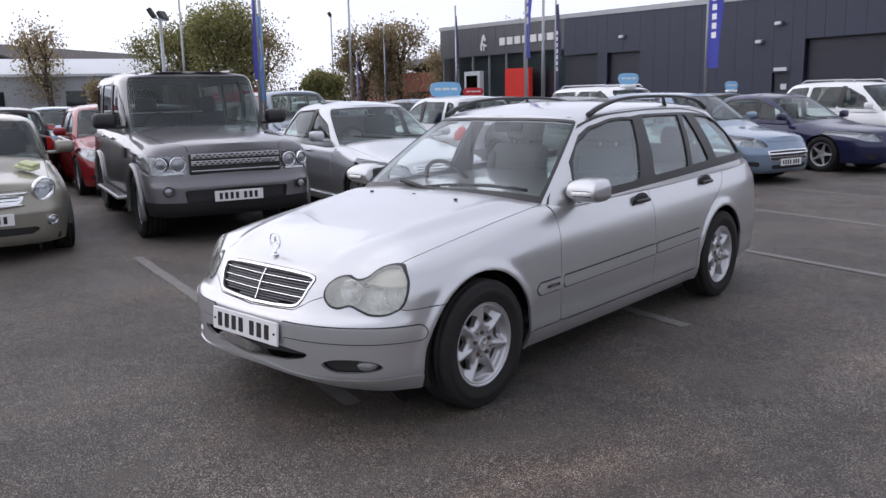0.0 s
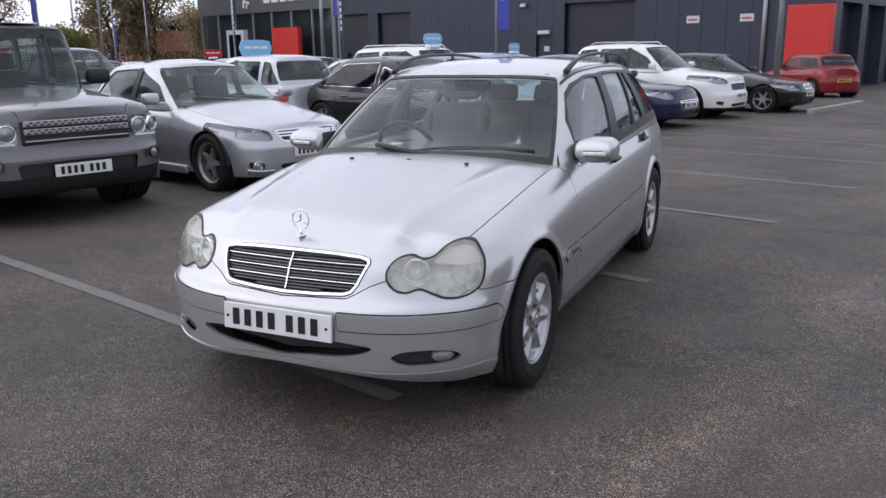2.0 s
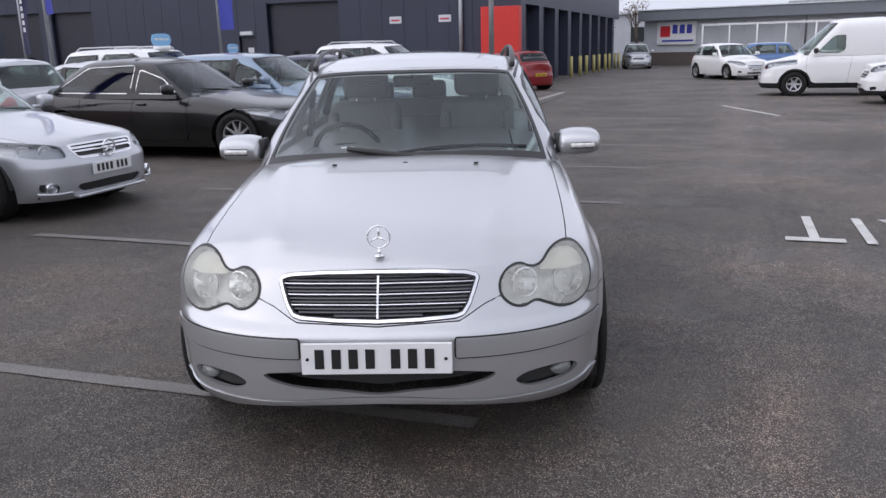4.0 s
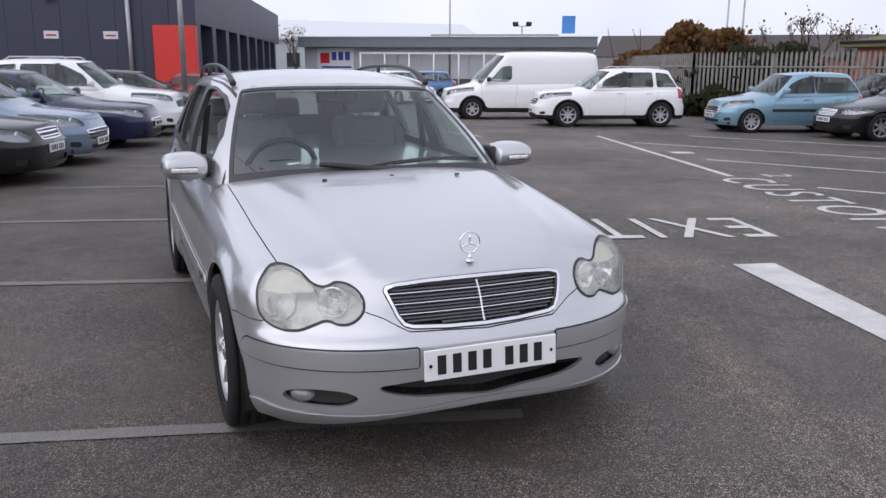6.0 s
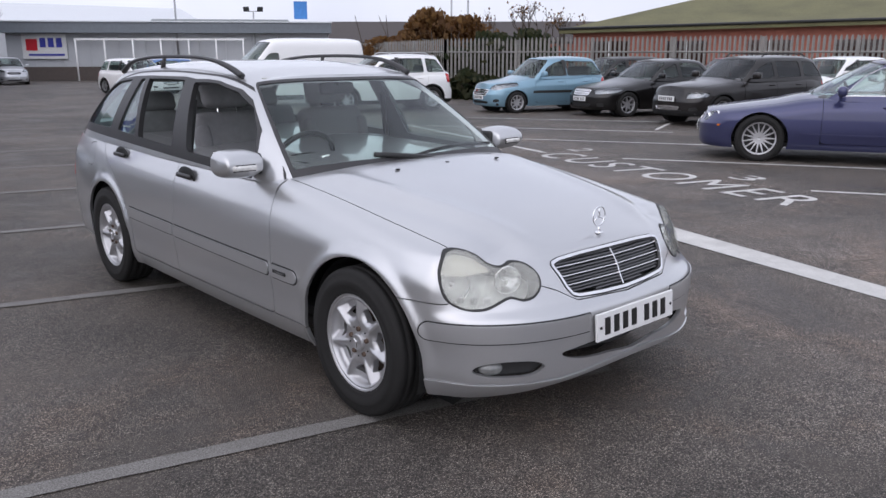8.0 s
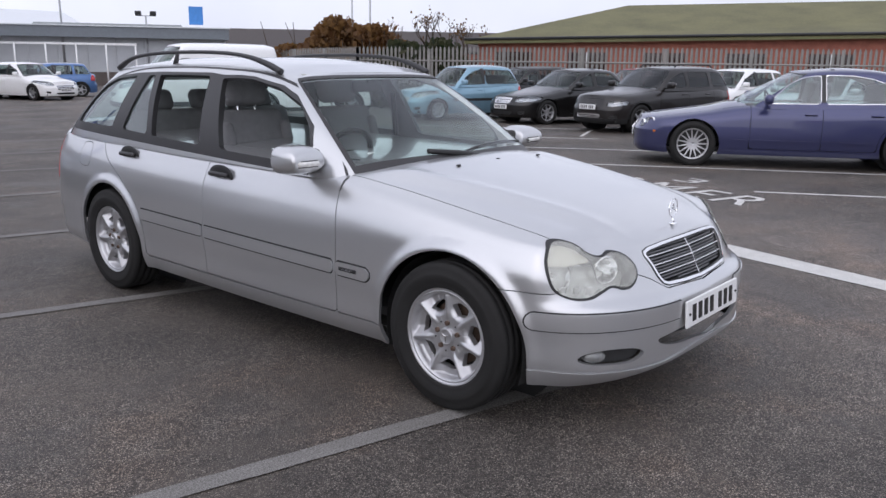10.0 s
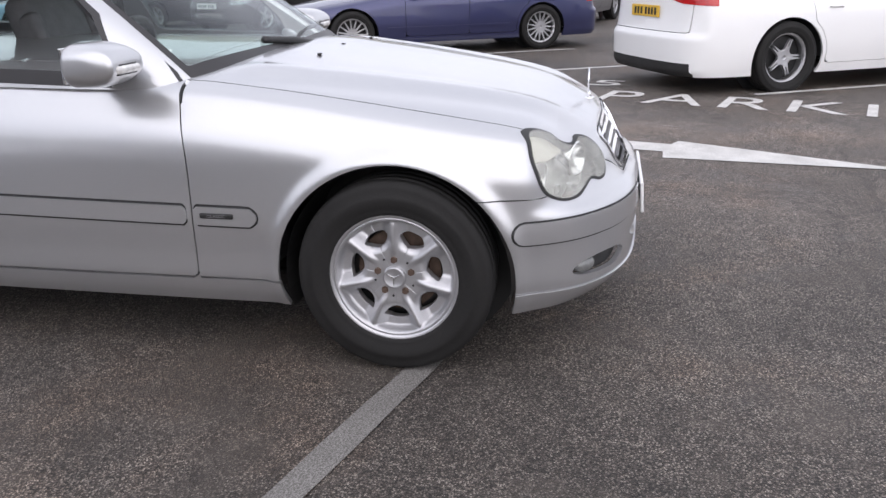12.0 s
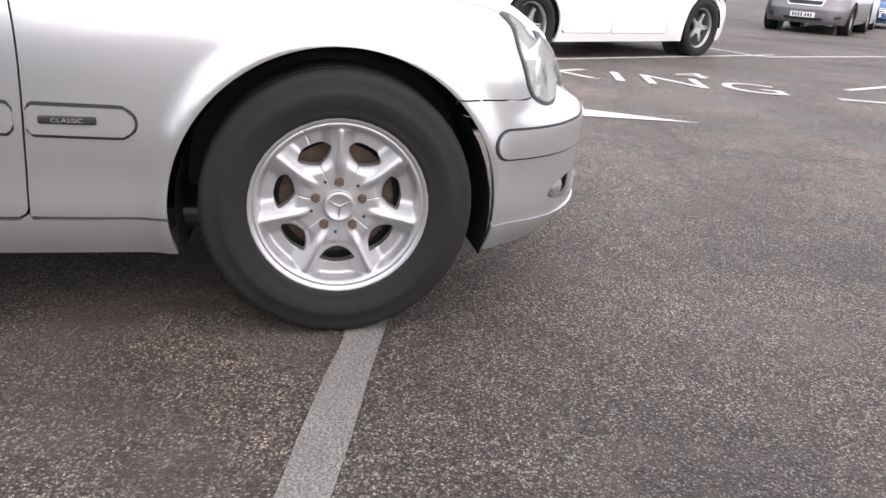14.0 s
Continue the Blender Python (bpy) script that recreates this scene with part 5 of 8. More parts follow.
    for q in range(13):
        z0 = 0.5575 + 0.0112 * q
        slat("slat", z0, 0.0065, 0.035, 0.012, SLAT)
        if q in (3, 6, 9):
            slat("chrome_slat", z0 + 0.004, 0.0028, 0.012, 0.004, CHROME)
    mid, _ = mesh_sk.cut(lambda X: 0.0035 - X[:, 0])
    panel("centre_bar", mid.both(), CHROME, gob, thick=0.02, lift=-0.001)
    # bumper
    zline = lambda X: np.interp(X[:, 0], [0.0, 0.285, 0.315, 0.37, 0.44, 0.50, 0.70, 0.76, 0.83], [0.531, 0.541, 0.556, 0.588, 0.615, 0.62, 0.60, 0.566, 0.568])
    fbump = lambda X: np.where(X[:, 1] < -0.19, zline(X) - X[:, 2], -1)
    bumper, sk = sk.cut(lambda X: fbump(X) - 0.002)
    _, sk = sk.cut(lambda X: fbump(X) + 0.002)
    it_p = inside(spline([(-0.05, 0.304), (0.15, 0.307), (0.30, 0.319), (0.40, 0.348), (0.408, 0.361), (0.36, 0.370), (0.2, 0.380), (-0.05, 0.383)], 4, True))
    intake, bumper = bumper.cut(lambda X: it_p(X[:, 0], X[:, 2]))
    panel("air_intake", intake.both(), DARK, car, thick=0.006, lift=-0.085)
    fog_p = inside(spline([(0.478, 0.322), (0.51, 0.343), (0.57, 0.352), (0.645, 0.350), (0.70, 0.334), (0.712, 0.312), (0.68, 0.296), (0.60, 0.289), (0.52, 0.294)], 4, True))
    fogs, bumper = bumper.cut(lambda X: fog_p(X[:, 0], X[:, 2]))
    lip, bumper = bumper.cut(lambda X: 0.262 + 0.024 * smooth01(0.45, 0.0, X[:, 0]) - X[:, 2] - 0.0015)
    _, bumper = bumper.cut(lambda X: 0.262 + 0.024 * smooth01(0.45, 0.0, X[:, 0]) - X[:, 2] + 0.0015)
    bob = panel("front_bumper", bumper.both(), SILVER, car, DARK, thick=0.018)
    panel("bumper_lip", lip.both(), SILVER, bob, DARK, thick=0.018, lift=0.006)
    frub = lambda X: np.minimum(np.where(X[:, 1] > -0.402, 0.034 - np.hypot(X[:, 1] + 0.402, X[:, 2] - 0.461), 0.034 - np.abs(X[:, 2] - 0.461)), X[:, 0] - 0.272)
    rub, _ = bumper.cut(frub)
    groove, _ = bumper.cut(lambda X: frub(X) + 0.0058)
    for sg, a, g, f in ((1, rub, groove, fogs), (-1, rub.mirror(), groove.mirror(), fogs.mirror())):
        panel("rub_groove", g, BLACK, bob, thick=0.004, lift=0.0016)
        panel("rub_strip", a, SILVER, bob, thick=0.012, lift=0.0065)
        rec = panel("fog_lamp", f, BLACK, car, thick=0.006, lift=-0.03, label="fog lamp in a dark recess")
        V, F = lathe([(0.028, 0.0), (0.026, 0.013), (0.018, 0.023), (0.008, 0.0265), (-0.03, 0.027)], 28)
        V = [(x, y * 1.75, z) for x, y, z in V]
        o = pose(sg * 0.644, -0.572, 0.321, 0, 0, -90 + sg * 38)
        part_data("fog_lens", [o @ Vector(v) for v in V], [tuple(reversed(q)) for q in F], FOG_GLASS, rec, smooth=True)
    # bonnet
    fhood = lambda X: np.where((X[:, 2] > 0.53) & (X[:, 1] < 0.75), np.interp(X[:, 1], [-0.75, -0.36, -0.26, 0.0, 0.70], [0.684, 0.684, 0.692, 0.703, 0.715]) - X[:, 0], -1)
    hood, sk = sk.cut(lambda X: fhood(X) - 0.0022)
    _, sk = sk.cut(lambda X: fhood(X) + 0.0022)
    hood_ob = panel("bonnet", hood.both(), SILVER, car, DARK, thick=0.012)
    # doors and wings
    d0 = line_side(spline([(0.700, 1.05), (0.690, 0.93), (0.668, 0.82), (0.648, 0.68), (0.646, 0.5), (0.656, 0.31), (0.66, 0.1)], 5))
    d1 = lambda y, z: y - (1.690 + 0.06 * np.clip(z - 0.93, 0, 1))
    d2 = line_side(spline([(2.88, 1.05), (2.855, 0.94), (2.76, 0.83), (2.55, 0.71), (2.40, 0.60), (2.325, 0.48), (2.305, 0.31), (2.30, 0.1)], 5))
    side = lambda X: (X[:, 0] > 0.55) & (X[:, 4] < 1.8)
    sillz = lambda X: X[:, 2] - 0.282
    fdoor1 = lambda X: np.where(side(X), np.minimum(np.minimum(d0(X[:, 1], X[:, 2]), -d1(X[:, 1], X[:, 2])), sillz(X)), -1)
    fdoor2 = lambda X: np.where(side(X), np.minimum(np.minimum(d1(X[:, 1], X[:, 2]), d2(X[:, 1], X[:, 2]) * 1.0), sillz(X)), -1)
    sgn0 = 1 if fdoor1(np.array([[0.86, 1.2, 0.6, 0, 0.5, 1, 0, 0]]))[0] > 0 else -1
    if sgn0 < 0:
        d0f = d0
        d0 = lambda y, z: -d0f(y, z)
    if fdoor2(np.array([[0.86, 2.0, 0.6, 0, 0.5, 1, 0, 0]]))[0] < 0:
        d2f = d2
        d2 = lambda y, z: -d2f(y, z)
    g = 0.0022
    doorf, sk = sk.cut(lambda X: fdoor1(X) - g)
    _, sk = sk.cut(lambda X: fdoor1(X) + g)
    doorr, sk = sk.cut(lambda X: fdoor2(X) - g)
    _, sk = sk.cut(lambda X: fdoor2(X) + g)
    _, sk = sk.cut(lambda X: np.where(side(X) & (X[:, 1] > 0.668) & (X[:, 1] < 2.30), X[:, 2] - 0.2745, -1))
    wing, sk = sk.cut(lambda X: np.where((X[:, 1] < 0.75) & (X[:, 0] > 0.3), np.minimum(-d0(X[:, 1], X[:, 2]), X[:, 2] - 0.284), -1))
    _, sk = sk.cut(lambda X: np.where((X[:, 1] < 0.66) & (X[:, 1] > 0.2) & (X[:, 0] > 0.3), X[:, 2] - 0.2765, -1))
    rb, sk = sk.cut(lambda X: np.where(X[:, 1] > 2.95, 0.555 - X[:, 2], -1))
    tl_p = inside([(3.50, 0.62), (3.53, 0.80), (3.57, 0.93), (3.9, 0.93), (3.9, 0.62)])
    tails, sk = sk.cut(lambda X: np.where((X[:, 0] > 0.52), tl_p(X[:, 1], X[:, 2]), -1))
    # side strips: on wing, doors and rear quarter
    zl = lambda y: 0.466 + 0.017 * (y - 0.4)
    zu = lambda y: 0.524 + 0.018 * (y - 0.4)

    def strip(y0, y1, r0=0.0, more=0.0):
        def f(X):
            y, z = X[:, 1], X[:, 2]
            zc, hz = (zl(y) + zu(y)) / 2, (zu(y) - zl(y)) / 2 + more
            d = np.minimum(hz - np.abs(z - zc), np.minimum(y - y0, y1 - y))
            if r0:
                d = np.where(y < y0 + r0, hz - np.hypot(np.minimum(0, y - y0 - hz), z - zc), d)
            return np.where(side(X), d, -1)
        return f
    strips = [("wing", strip(0.43, 0.640, 0.05)), ("front", strip(0.664, 1.683)), ("rear", strip(1.697, 2.33))]
    # wider black edging behind each strip, painted in for the shadow line round it
    cut_shade_lines = {"wing": whole.cut(strip(0.425, 0.6405, 0.05, 0.0078))[0], "front": whole.cut(strip(0.664, 1.683, 0.0, 0.0078))[0], "rear": whole.cut(strip(1.697, 2.33, 0.0, 0.0078))[0]}
    cut_strips = {k: whole.cut(f)[0] for k, f in strips}
    for sg in (1, -1):
        fl = (lambda q: q) if sg > 0 else (lambda q: q.mirror())
        wob = panel("front_wing", fl(wing), SILVER, car, DARK, thick=0.016)
        do1 = panel("front_door", fl(doorf), SILVER, car, TRIM, thick=0.05)
        do2 = panel("rear_door", fl(doorr), SILVER, car, TRIM, thick=0.05)
        for ob, k in ((wob, "wing"), (do1, "front"), (do2, "rear")):
            panel("moulding_groove", fl(cut_shade_lines[k]), BLACK, ob, thick=0.003, lift=0.0016)
            panel("side_moulding", fl(cut_strips[k]), SILVER, ob, thick=0.009, lift=0.0085)
        panel("tail_light", fl(tails), TAIL_RED, car, thick=0.02, lift=0.004)
        # badge plaque on the wing's strip
        box_part("badge", (sg * 0.8670, 0.560, 0.5005), (0.006, 0.112, 0.017), BLACK, wob, bevel=0.004, seg=2)
        tx = badge_text("CLASSIC", 0.062, 0.0085)
        tob = new("lettering", tx)
        tob.data.materials.append(ALLOY)
        tob.parent = wob
        tob.matrix_basis = Matrix.Translation((sg * 0.8704, 0.560, 0.5005)) @ pose(0, 0, 0, 90, 0, 90 * sg)
        for ob, y, z in ((do1, 1.552, 0.828), (do2, 2.495, 0.855)):
            x = doorf.X if ob is do1 else doorr.X
            near = x[np.argmin((x[:, 1] - y) ** 2 + (x[:, 2] - z) ** 2)]
            V, F = [], []
            ring = 28
            for rr, off in ((1.0, 0.004), (0.93, 0.006), (0.6, 0.0015), (0.0, 0.001)):
                for q in range(ring):
                    a = 2 * math.pi * q / ring
                    dy, dz = 0.104 * rr * math.cos(a), 0.052 * rr * math.sin(a)
                    V.append((sg * (near[0] + off - 0.10 * max(0, dz) - 0.02 * 0), y + dy, z + dz + 0.04 * dy))
            for lv in range(3):
                for q in range(ring):
                    f4 = (lv * ring + q, lv * ring + (q + 1) % ring, (lv + 1) * ring + (q + 1) % ring, (lv + 1) * ring + q)
                    F.append(f4 if sg > 0 else tuple(reversed(f4)))
            hob = part_data("door_handle", V, F, BLACK, ob, "black oval door handle", smooth=True)
            bm = bmesh.new()
            add_box(bm, (sg * (near[0] + 0.018), y + 0.005, z + 0.004), (0.022, 0.165, 0.026), 0.010)
            part("grip", bm, GRAPHITE, hob, smooth=True)
    panel("rear_bumper", rb.both(), SILVER, car, DARK, thick=0.018)
    # filler flap on the driver's side, cut out with an open joint
    fl_p = inside(spline([(2.97, 0.76), (3.10, 0.755), (3.115, 0.80), (3.10, 0.88), (2.985, 0.885), (2.965, 0.82)], 5, True))
    shell = sk.both()
    flap_f = lambda X: np.where(X[:, 0] < -0.6, fl_p(X[:, 1], X[:, 2]), -1)
    flap, shell = shell.cut(lambda X: flap_f(X) - 0.002)
    _, shell = shell.cut(lambda X: flap_f(X) + 0.002)
    panel("filler_flap", flap, SILVER, car, DARK, thick=0.012)
    panel("body_shell", shell, SILVER, car, TRIM, thick=0.018)
    # glasshouse
    cb = cabin_skin(S, 230, 40, 26)
    full = cb
    fws = lambda X: np.where(X[:, 1] < 1.7, np.minimum((2.72 - X[:, 3]) * 0.22, (1.0 - X[:, 4]) * 0.75), -1)
    ws, cb = cb.cut(fws)
    band, ws = ws.cut(lambda X: 0.032 - np.minimum(fws(X), (X[:, 4] - 0.055) * 0.75 + 0.0 * X[:, 0]))
    wsob = panel("windscreen", ws.both(), GLASS, car, thick=0.005, lift=-0.002)
    panel("screen_border", band.both(), GRAPHITE, wsob, thick=0.008, lift=0.001)
    # black surround and panes of the side windows
    FD = [(0.915, 0.932), (1.61, 0.952), (1.745, 1.312), (1.62, 1.318), (1.50, 1.312), (1.30, 1.275), (1.13, 1.203), (1.0, 1.098), (0.945, 1.02)]
    RD = [(1.80, 0.962), (2.285, 0.981), (2.375, 1.320), (2.1, 1.325), (1.865, 1.323)]
    QD = [(2.338, 0.985), (2.628, 0.998), (2.50, 1.315), (2.435, 1.319)]
    RQ = [(2.755, 1.004), (3.25, 1.012), (3.235, 1.05), (3.13, 1.17), (3.02, 1.245), (2.90, 1.288), (2.645, 1.310)]
    SUR = [(0.90, 0.885), (3.33, 0.965), (3.29, 1.03), (3.16, 1.185), (3.04, 1.262), (2.90, 1.305), (2.645, 1.328), (2.375, 1.338), (1.865, 1.341), (1.745, 1.331), (1.62, 1.333), (1.50, 1.327), (1.29, 1.288), (1.12, 1.216),
           (0.985, 1.108), (0.928, 1.02)]
    cabside = lambda X: (X[:, 0] > 0.4) & (X[:, 4] < 1.3) & (X[:, 3] > 3.0) & (X[:, 3] < 10.2)
    sur_f = inside(SUR)
    sur, cb = cb.cut(lambda X: np.where(cabside(X), sur_f(X[:, 1], X[:, 2]), -1))
    panes = []
    for P in (FD, RD, QD, RQ):
        fw = inside(P)
        w, sur = sur.cut(lambda X: fw(X[:, 1], X[:, 2]))
        panes.append(w)
    for sg in (1, -1):
        fl = (lambda q: q) if sg > 0 else (lambda q: q.mirror())
        so = panel("window_surround", fl(sur), GRAPHITE, car, TRIM, thick=0.03, lift=0.001, label="black window surround and pillars")
        for q, w in enumerate(panes):
            if sg < 0 and q in (0, 1):
                continue                                        # both panes on the driver's side are wound down
            panel("side_window", fl(w), GLASS_TINT, car, thick=0.004, lift=-0.008)
    seam_f = line_side(spline([(0.70, 0.90), (0.76, 0.965), (0.95, 1.140), (1.18, 1.268), (1.42, 1.338), (1.75, 1.362), (2.2, 1.366), (2.65, 1.345), (2.95, 1.285), (3.18, 1.160), (3.33, 1.0)], 5))
    on_side = lambda X: (X[:, 0] > 0.4) & (X[:, 4] < 1.3) & (X[:, 3] > 2.8)
    seam, _ = full.cut(lambda X: np.where(on_side(X), seam_f(X[:, 1], X[:, 2]) + 0.0042, -1))
    seam, _ = seam.cut(lambda X: 0.0042 - seam_f(X[:, 1], X[:, 2]))
    for s2 in (seam, seam.mirror()):
        panel("roof_seal", s2, GRAPHITE, car, thick=0.003, lift=0.0015)
    rw, cb = cb.cut(lambda X: np.where(X[:, 1] > 2.8, np.minimum(X[:, 3] - 10.1, np.minimum(0.92 - X[:, 4], X[:, 4] - 0.22)) * 0.3, -1))
    panel("rear_window", rw.both(), GLASS_TINT, car, thick=0.005, lift=-0.004)
    panel("roof", cb.both(), SILVER, car, LINING, thick=0.03)
    # roof rails
    for sg in (1, -1):
        pts = spline([(0.562, 1.36, 1.352), (0.566, 1.46, 1.388), (0.570, 1.60, 1.422), (0.572, 1.80, 1.444), (0.572, 2.2, 1.450), (0.570, 2.6, 1.438), (0.562, 2.85, 1.408), (0.552, 3.02, 1.352)], 6)
        V, F = tube([(sg * x, y, z) for x, y, z in pts], [0.017 - 0.006 * smooth01(0.1, 0.4, k / (len(pts) - 1)) + 0.007 * smooth01(0.75, 1.0, k / (len(pts) - 1)) for k in range(len(pts))], 10)
        ro = part_data("roof_rail", V, F, GRAPHITE, car, "black roof rail", smooth=True)
        cyl_part("rail_post", (sg * 0.575, 2.33, 1.37), (sg * 0.571, 2.30, 1.446), 0.016, GRAPHITE, ro, n=10, r2=0.011)
    # door mirrors
    for sg in (1, -1):
        prof = spline([(-0.115, 0.012), (-0.105, 0.045), (-0.06, 0.063), (0.03, 0.066), (0.10, 0.055), (0.125, 0.03), (0.128, 0.006)], 4)
        nx, na = len(prof), 28
        V, F = [], []
        for k, (x, r) in enumerate(prof):
            for q in range(na):
                a = 2 * math.pi * q / na
                c, s2 = math.cos(a), math.sin(a)
                c, s2 = np.sign(c) * abs(c) ** 0.75, np.sign(s2) * abs(s2) ** 0.8
                depth = 0.085 if c < 0 else 0.022
                V.append((sg * (0.892 + x), 0.815 + c * depth * min(1, r / 0.05) + 0.12 * (x * -0.35 + 0.04), 0.965 + s2 * r + 0.02 * x))
        for k in range(nx - 1):
            for q in range(na):
                f4 = (k * na + q, k * na + (q + 1) % na, (k + 1) * na + (q + 1) % na, (k + 1) * na + q)
                F.append(tuple(reversed(f4)) if sg > 0 else f4)
        F.append(tuple(range(na)) if sg > 0 else tuple(reversed(range(na))))
        F.append(tuple(reversed(range((nx - 1) * na, nx * na))) if sg > 0 else tuple(range((nx - 1) * na, nx * na)))
        mo = part_data("door_mirror", V, F, SILVER, car, "silver door mirror with clear indicator strip", smooth=True)
        mo.matrix_basis = Matrix.Translation((sg * 0.785, 0.902, -0.026)) @ Matrix.Diagonal((0.89, 1.56, 1.03, 1)) @ Matrix.Translation((-sg * 0.79, -0.815, 0))
        bm = bmesh.new()
        add_box(bm, (sg * 0.785, 0.815, 0.925), (0.12, 0.055, 0.05), 0.018)
        part("mirror_foot", bm, SILVER, mo, smooth=True)
        bm = bmesh.new()
        add_box(bm, (sg * 0.782, 0.82, 0.960), (0.035, 0.10, 0.10), 0.015)
        part("mirror_joint", bm, BLACK, mo, smooth=True)
        box_part("mirror_glass", (sg * 0.892, 0.842, 0.967), (0.185, 0.006, 0.10), MIRROR, mo, bevel=0.002, seg=1)
        V, F = [], []
        for k in range(13):
            x = -0.05 + 0.155 * k / 12
            r = 0.055
            yb = 0.815 - 0.0875 + 0.12 * (x * -0.35 + 0.04) + 0.045 * smooth01(0.07, 0.13, x)
            hgt = 0.011 * (1 - 0.5 * smooth01(0.08, 0.105, x))
            V += [(sg * (0.892 + x), yb - 0.001, 0.955 + 0.02 * x - hgt), (sg * (0.892 + x), yb - 0.007, 0.955 + 0.02 * x), (sg * (0.892 + x), yb - 0.001, 0.955 + 0.02 * x + hgt)]
            if k:
                for e in (0, 1):
                    f4 = (3 * k - 3 + e, 3 * k + e, 3 * k + e + 1, 3 * k - 2 + e)
                    F.append(f4 if sg > 0 else tuple(reversed(f4)))
        part_data("indicator_surround", [Vector((v[0], v[1] + 0.0045, 0.955 + 0.02 * (abs(v[0]) - 0.892) + (v[2] - 0.955 - 0.02 * (abs(v[0]) - 0.892)) * 1.5)) for v in V], F, BLACK, mo, smooth=True)
        part_data("indicator", V, F, INDICATOR, mo, "clear indicator strip", smooth=True)
    # wheels
    tm = tyre_mesh(0.315, 0.207, 0.195, TYRE)
    rm = star_rim()
    rnd = random.Random(4)
    for y in (0, 2.715):
        for sg in (1, -1):
            w = add_wheel(car, sg * 0.764, y, 0.315, 0.196, 0.195, rm, tm)
            r = w.children[0]
            r.matrix_basis = pose(0, 0, 0, 90 + 180 / 7 if y == 0 else rnd.uniform(0, 50)) @ Matrix.Diagonal((1, 1.06, 1.06, 1))
            for k in range(5):
                a = 2 * math.pi * k / 5 + math.pi / 2
                cyl_part("wheel_bolt", (0.059, 0.056 * math.cos(a), 0.056 * math.sin(a)), (0.076, 0.056 * math.cos(a), 0.056 * math.sin(a)), 0.0130, RUST, w, n=6, r2=0.010)
            for k in range(5):
                a = 2 * math.pi * (k + 0.42) / 5 + math.pi / 2
                cyl_part("locating_hole", (0.064, 0.064 * math.cos(a), 0.064 * math.sin(a)), (0.0705, 0.064 * math.cos(a), 0.064 * math.sin(a)), 0.0035, BLACK, w, n=8)
            V, F = lathe([(0.080, 0.0), (0.080, 0.029), (0.082, 0.032), (0.078, 0.036), (0.054, 0.037)], 32)
            cap = part_data("hub_cap", V, [tuple(reversed(f)) for f in F], ALLOY, w, smooth=True)
            for k in range(3):
                a = 2 * math.pi * k / 3 + 0.5
                bm = bmesh.new()
                add_cyl(bm, (0.080, 0, 0), (0.081, 0.026 * math.cos(a), 0.026 * math.sin(a)), 0.004, 0.001, 6)
                part("cap_ray", bm, CHROME, w)
            V, F = lathe([(0.0, 0.05), (0.0, 0.135), (-0.02, 0.135)], 32)
            part_data("brake_disc", V, [tuple(reversed(f)) for f in F], RUST, w, "rusty brake disc", smooth=False)
            V, F = lathe([(-0.03, 0.01), (-0.03, 0.19)], 32)
            part_data("wheel_back", V, [tuple(reversed(f)) for f in F], BLACK, w)
    for y in (0, 2.715):
        V, F = lathe([(0.815, AR - 0.012), (0.50, AR - 0.012), (0.50, 0.05)], 40)
        F = [f for f in F if min(V[i][2] for i in f) > -0.13 or max(V[i][0] for i in f) < 0.52]
        for sg in (1, -1):
            part_data("wheel_housing", [(sg * vx, vy + y, vz + 0.30) for vx, vy, vz in V], F, BLACK, car)
    bm = bmesh.new()
    add_box(bm, (0, 1.6, 0.235), (1.38, 3.7, 0.06), 0.02)
    part("underbody", bm, BLACK, car)
    # number plate
    plate_bars(car, (0, -0.765, 0.434), PLATE, INK, tilt=-4)
    for sg in (1, -1):
        cyl_part("plate_screw", (sg * 0.238, -0.770, 0.434), (sg * 0.238, -0.775, 0.434), 0.006, INK, car, n=8)
    # bonnet ornament: a ring with three rays
    base = Vector((0, -0.562, 0.745))
    ring_c = base + Vector((0, 0.004, 0.067))
    V, F = tube([ring_c + Vector((0.040 * math.cos(a), 0, 0.040 * math.sin(a))) for a in np.linspace(0, 2 * math.pi, 36, endpoint=False)], 0.0032, 8, True)
    orn = part_data("bonnet_ornament", V, F, CHROME, hood_ob, "chrome ring ornament with three rays", smooth=True)
    for k in range(3):
        a = math.pi / 2 + 2 * math.pi * k / 3
        bm = bmesh.new()
        add_cyl(bm, ring_c, ring_c + Vector((0.039 * math.cos(a), 0, 0.039 * math.sin(a))), 0.0058, 0.0012, 8)
        part("ray", bm, CHROME, orn, smooth=True)
    bm = bmesh.new()
    add_cyl(bm, base, ring_c - Vector((0, 0, 0.040)), 0.009, 0.004, 12)
    bmesh.ops.create_uvsphere(bm, u_segments=14, v_segments=7, radius=0.016, matrix=Matrix.Translation(base) @ Matrix.Diagonal((1.15, 1.3, 0.35, 1)))
    part("ornament_foot", bm, CHROME, orn, smooth=True)
    for x in (-0.31, 0.02, 0.35):
        bm = bmesh.new()
        add_box(bm, (x, 0.40 - 0.06 * abs(x), float(S["centre"](0.40)) - 0.001 - 0.09 * abs(x) ** 2.9), (0.022, 0.014, 0.008), 0.003)
        part("washer_jet", bm, GRAPHITE, hood_ob, smooth=True)
    # wipers and cowl
    bm = bmesh.new()
    add_box(bm, (0, 0.555, 0.915), (0.98, 0.09, 0.024), 0.01)
    part("scuttle_panel", bm, BLACK, car)
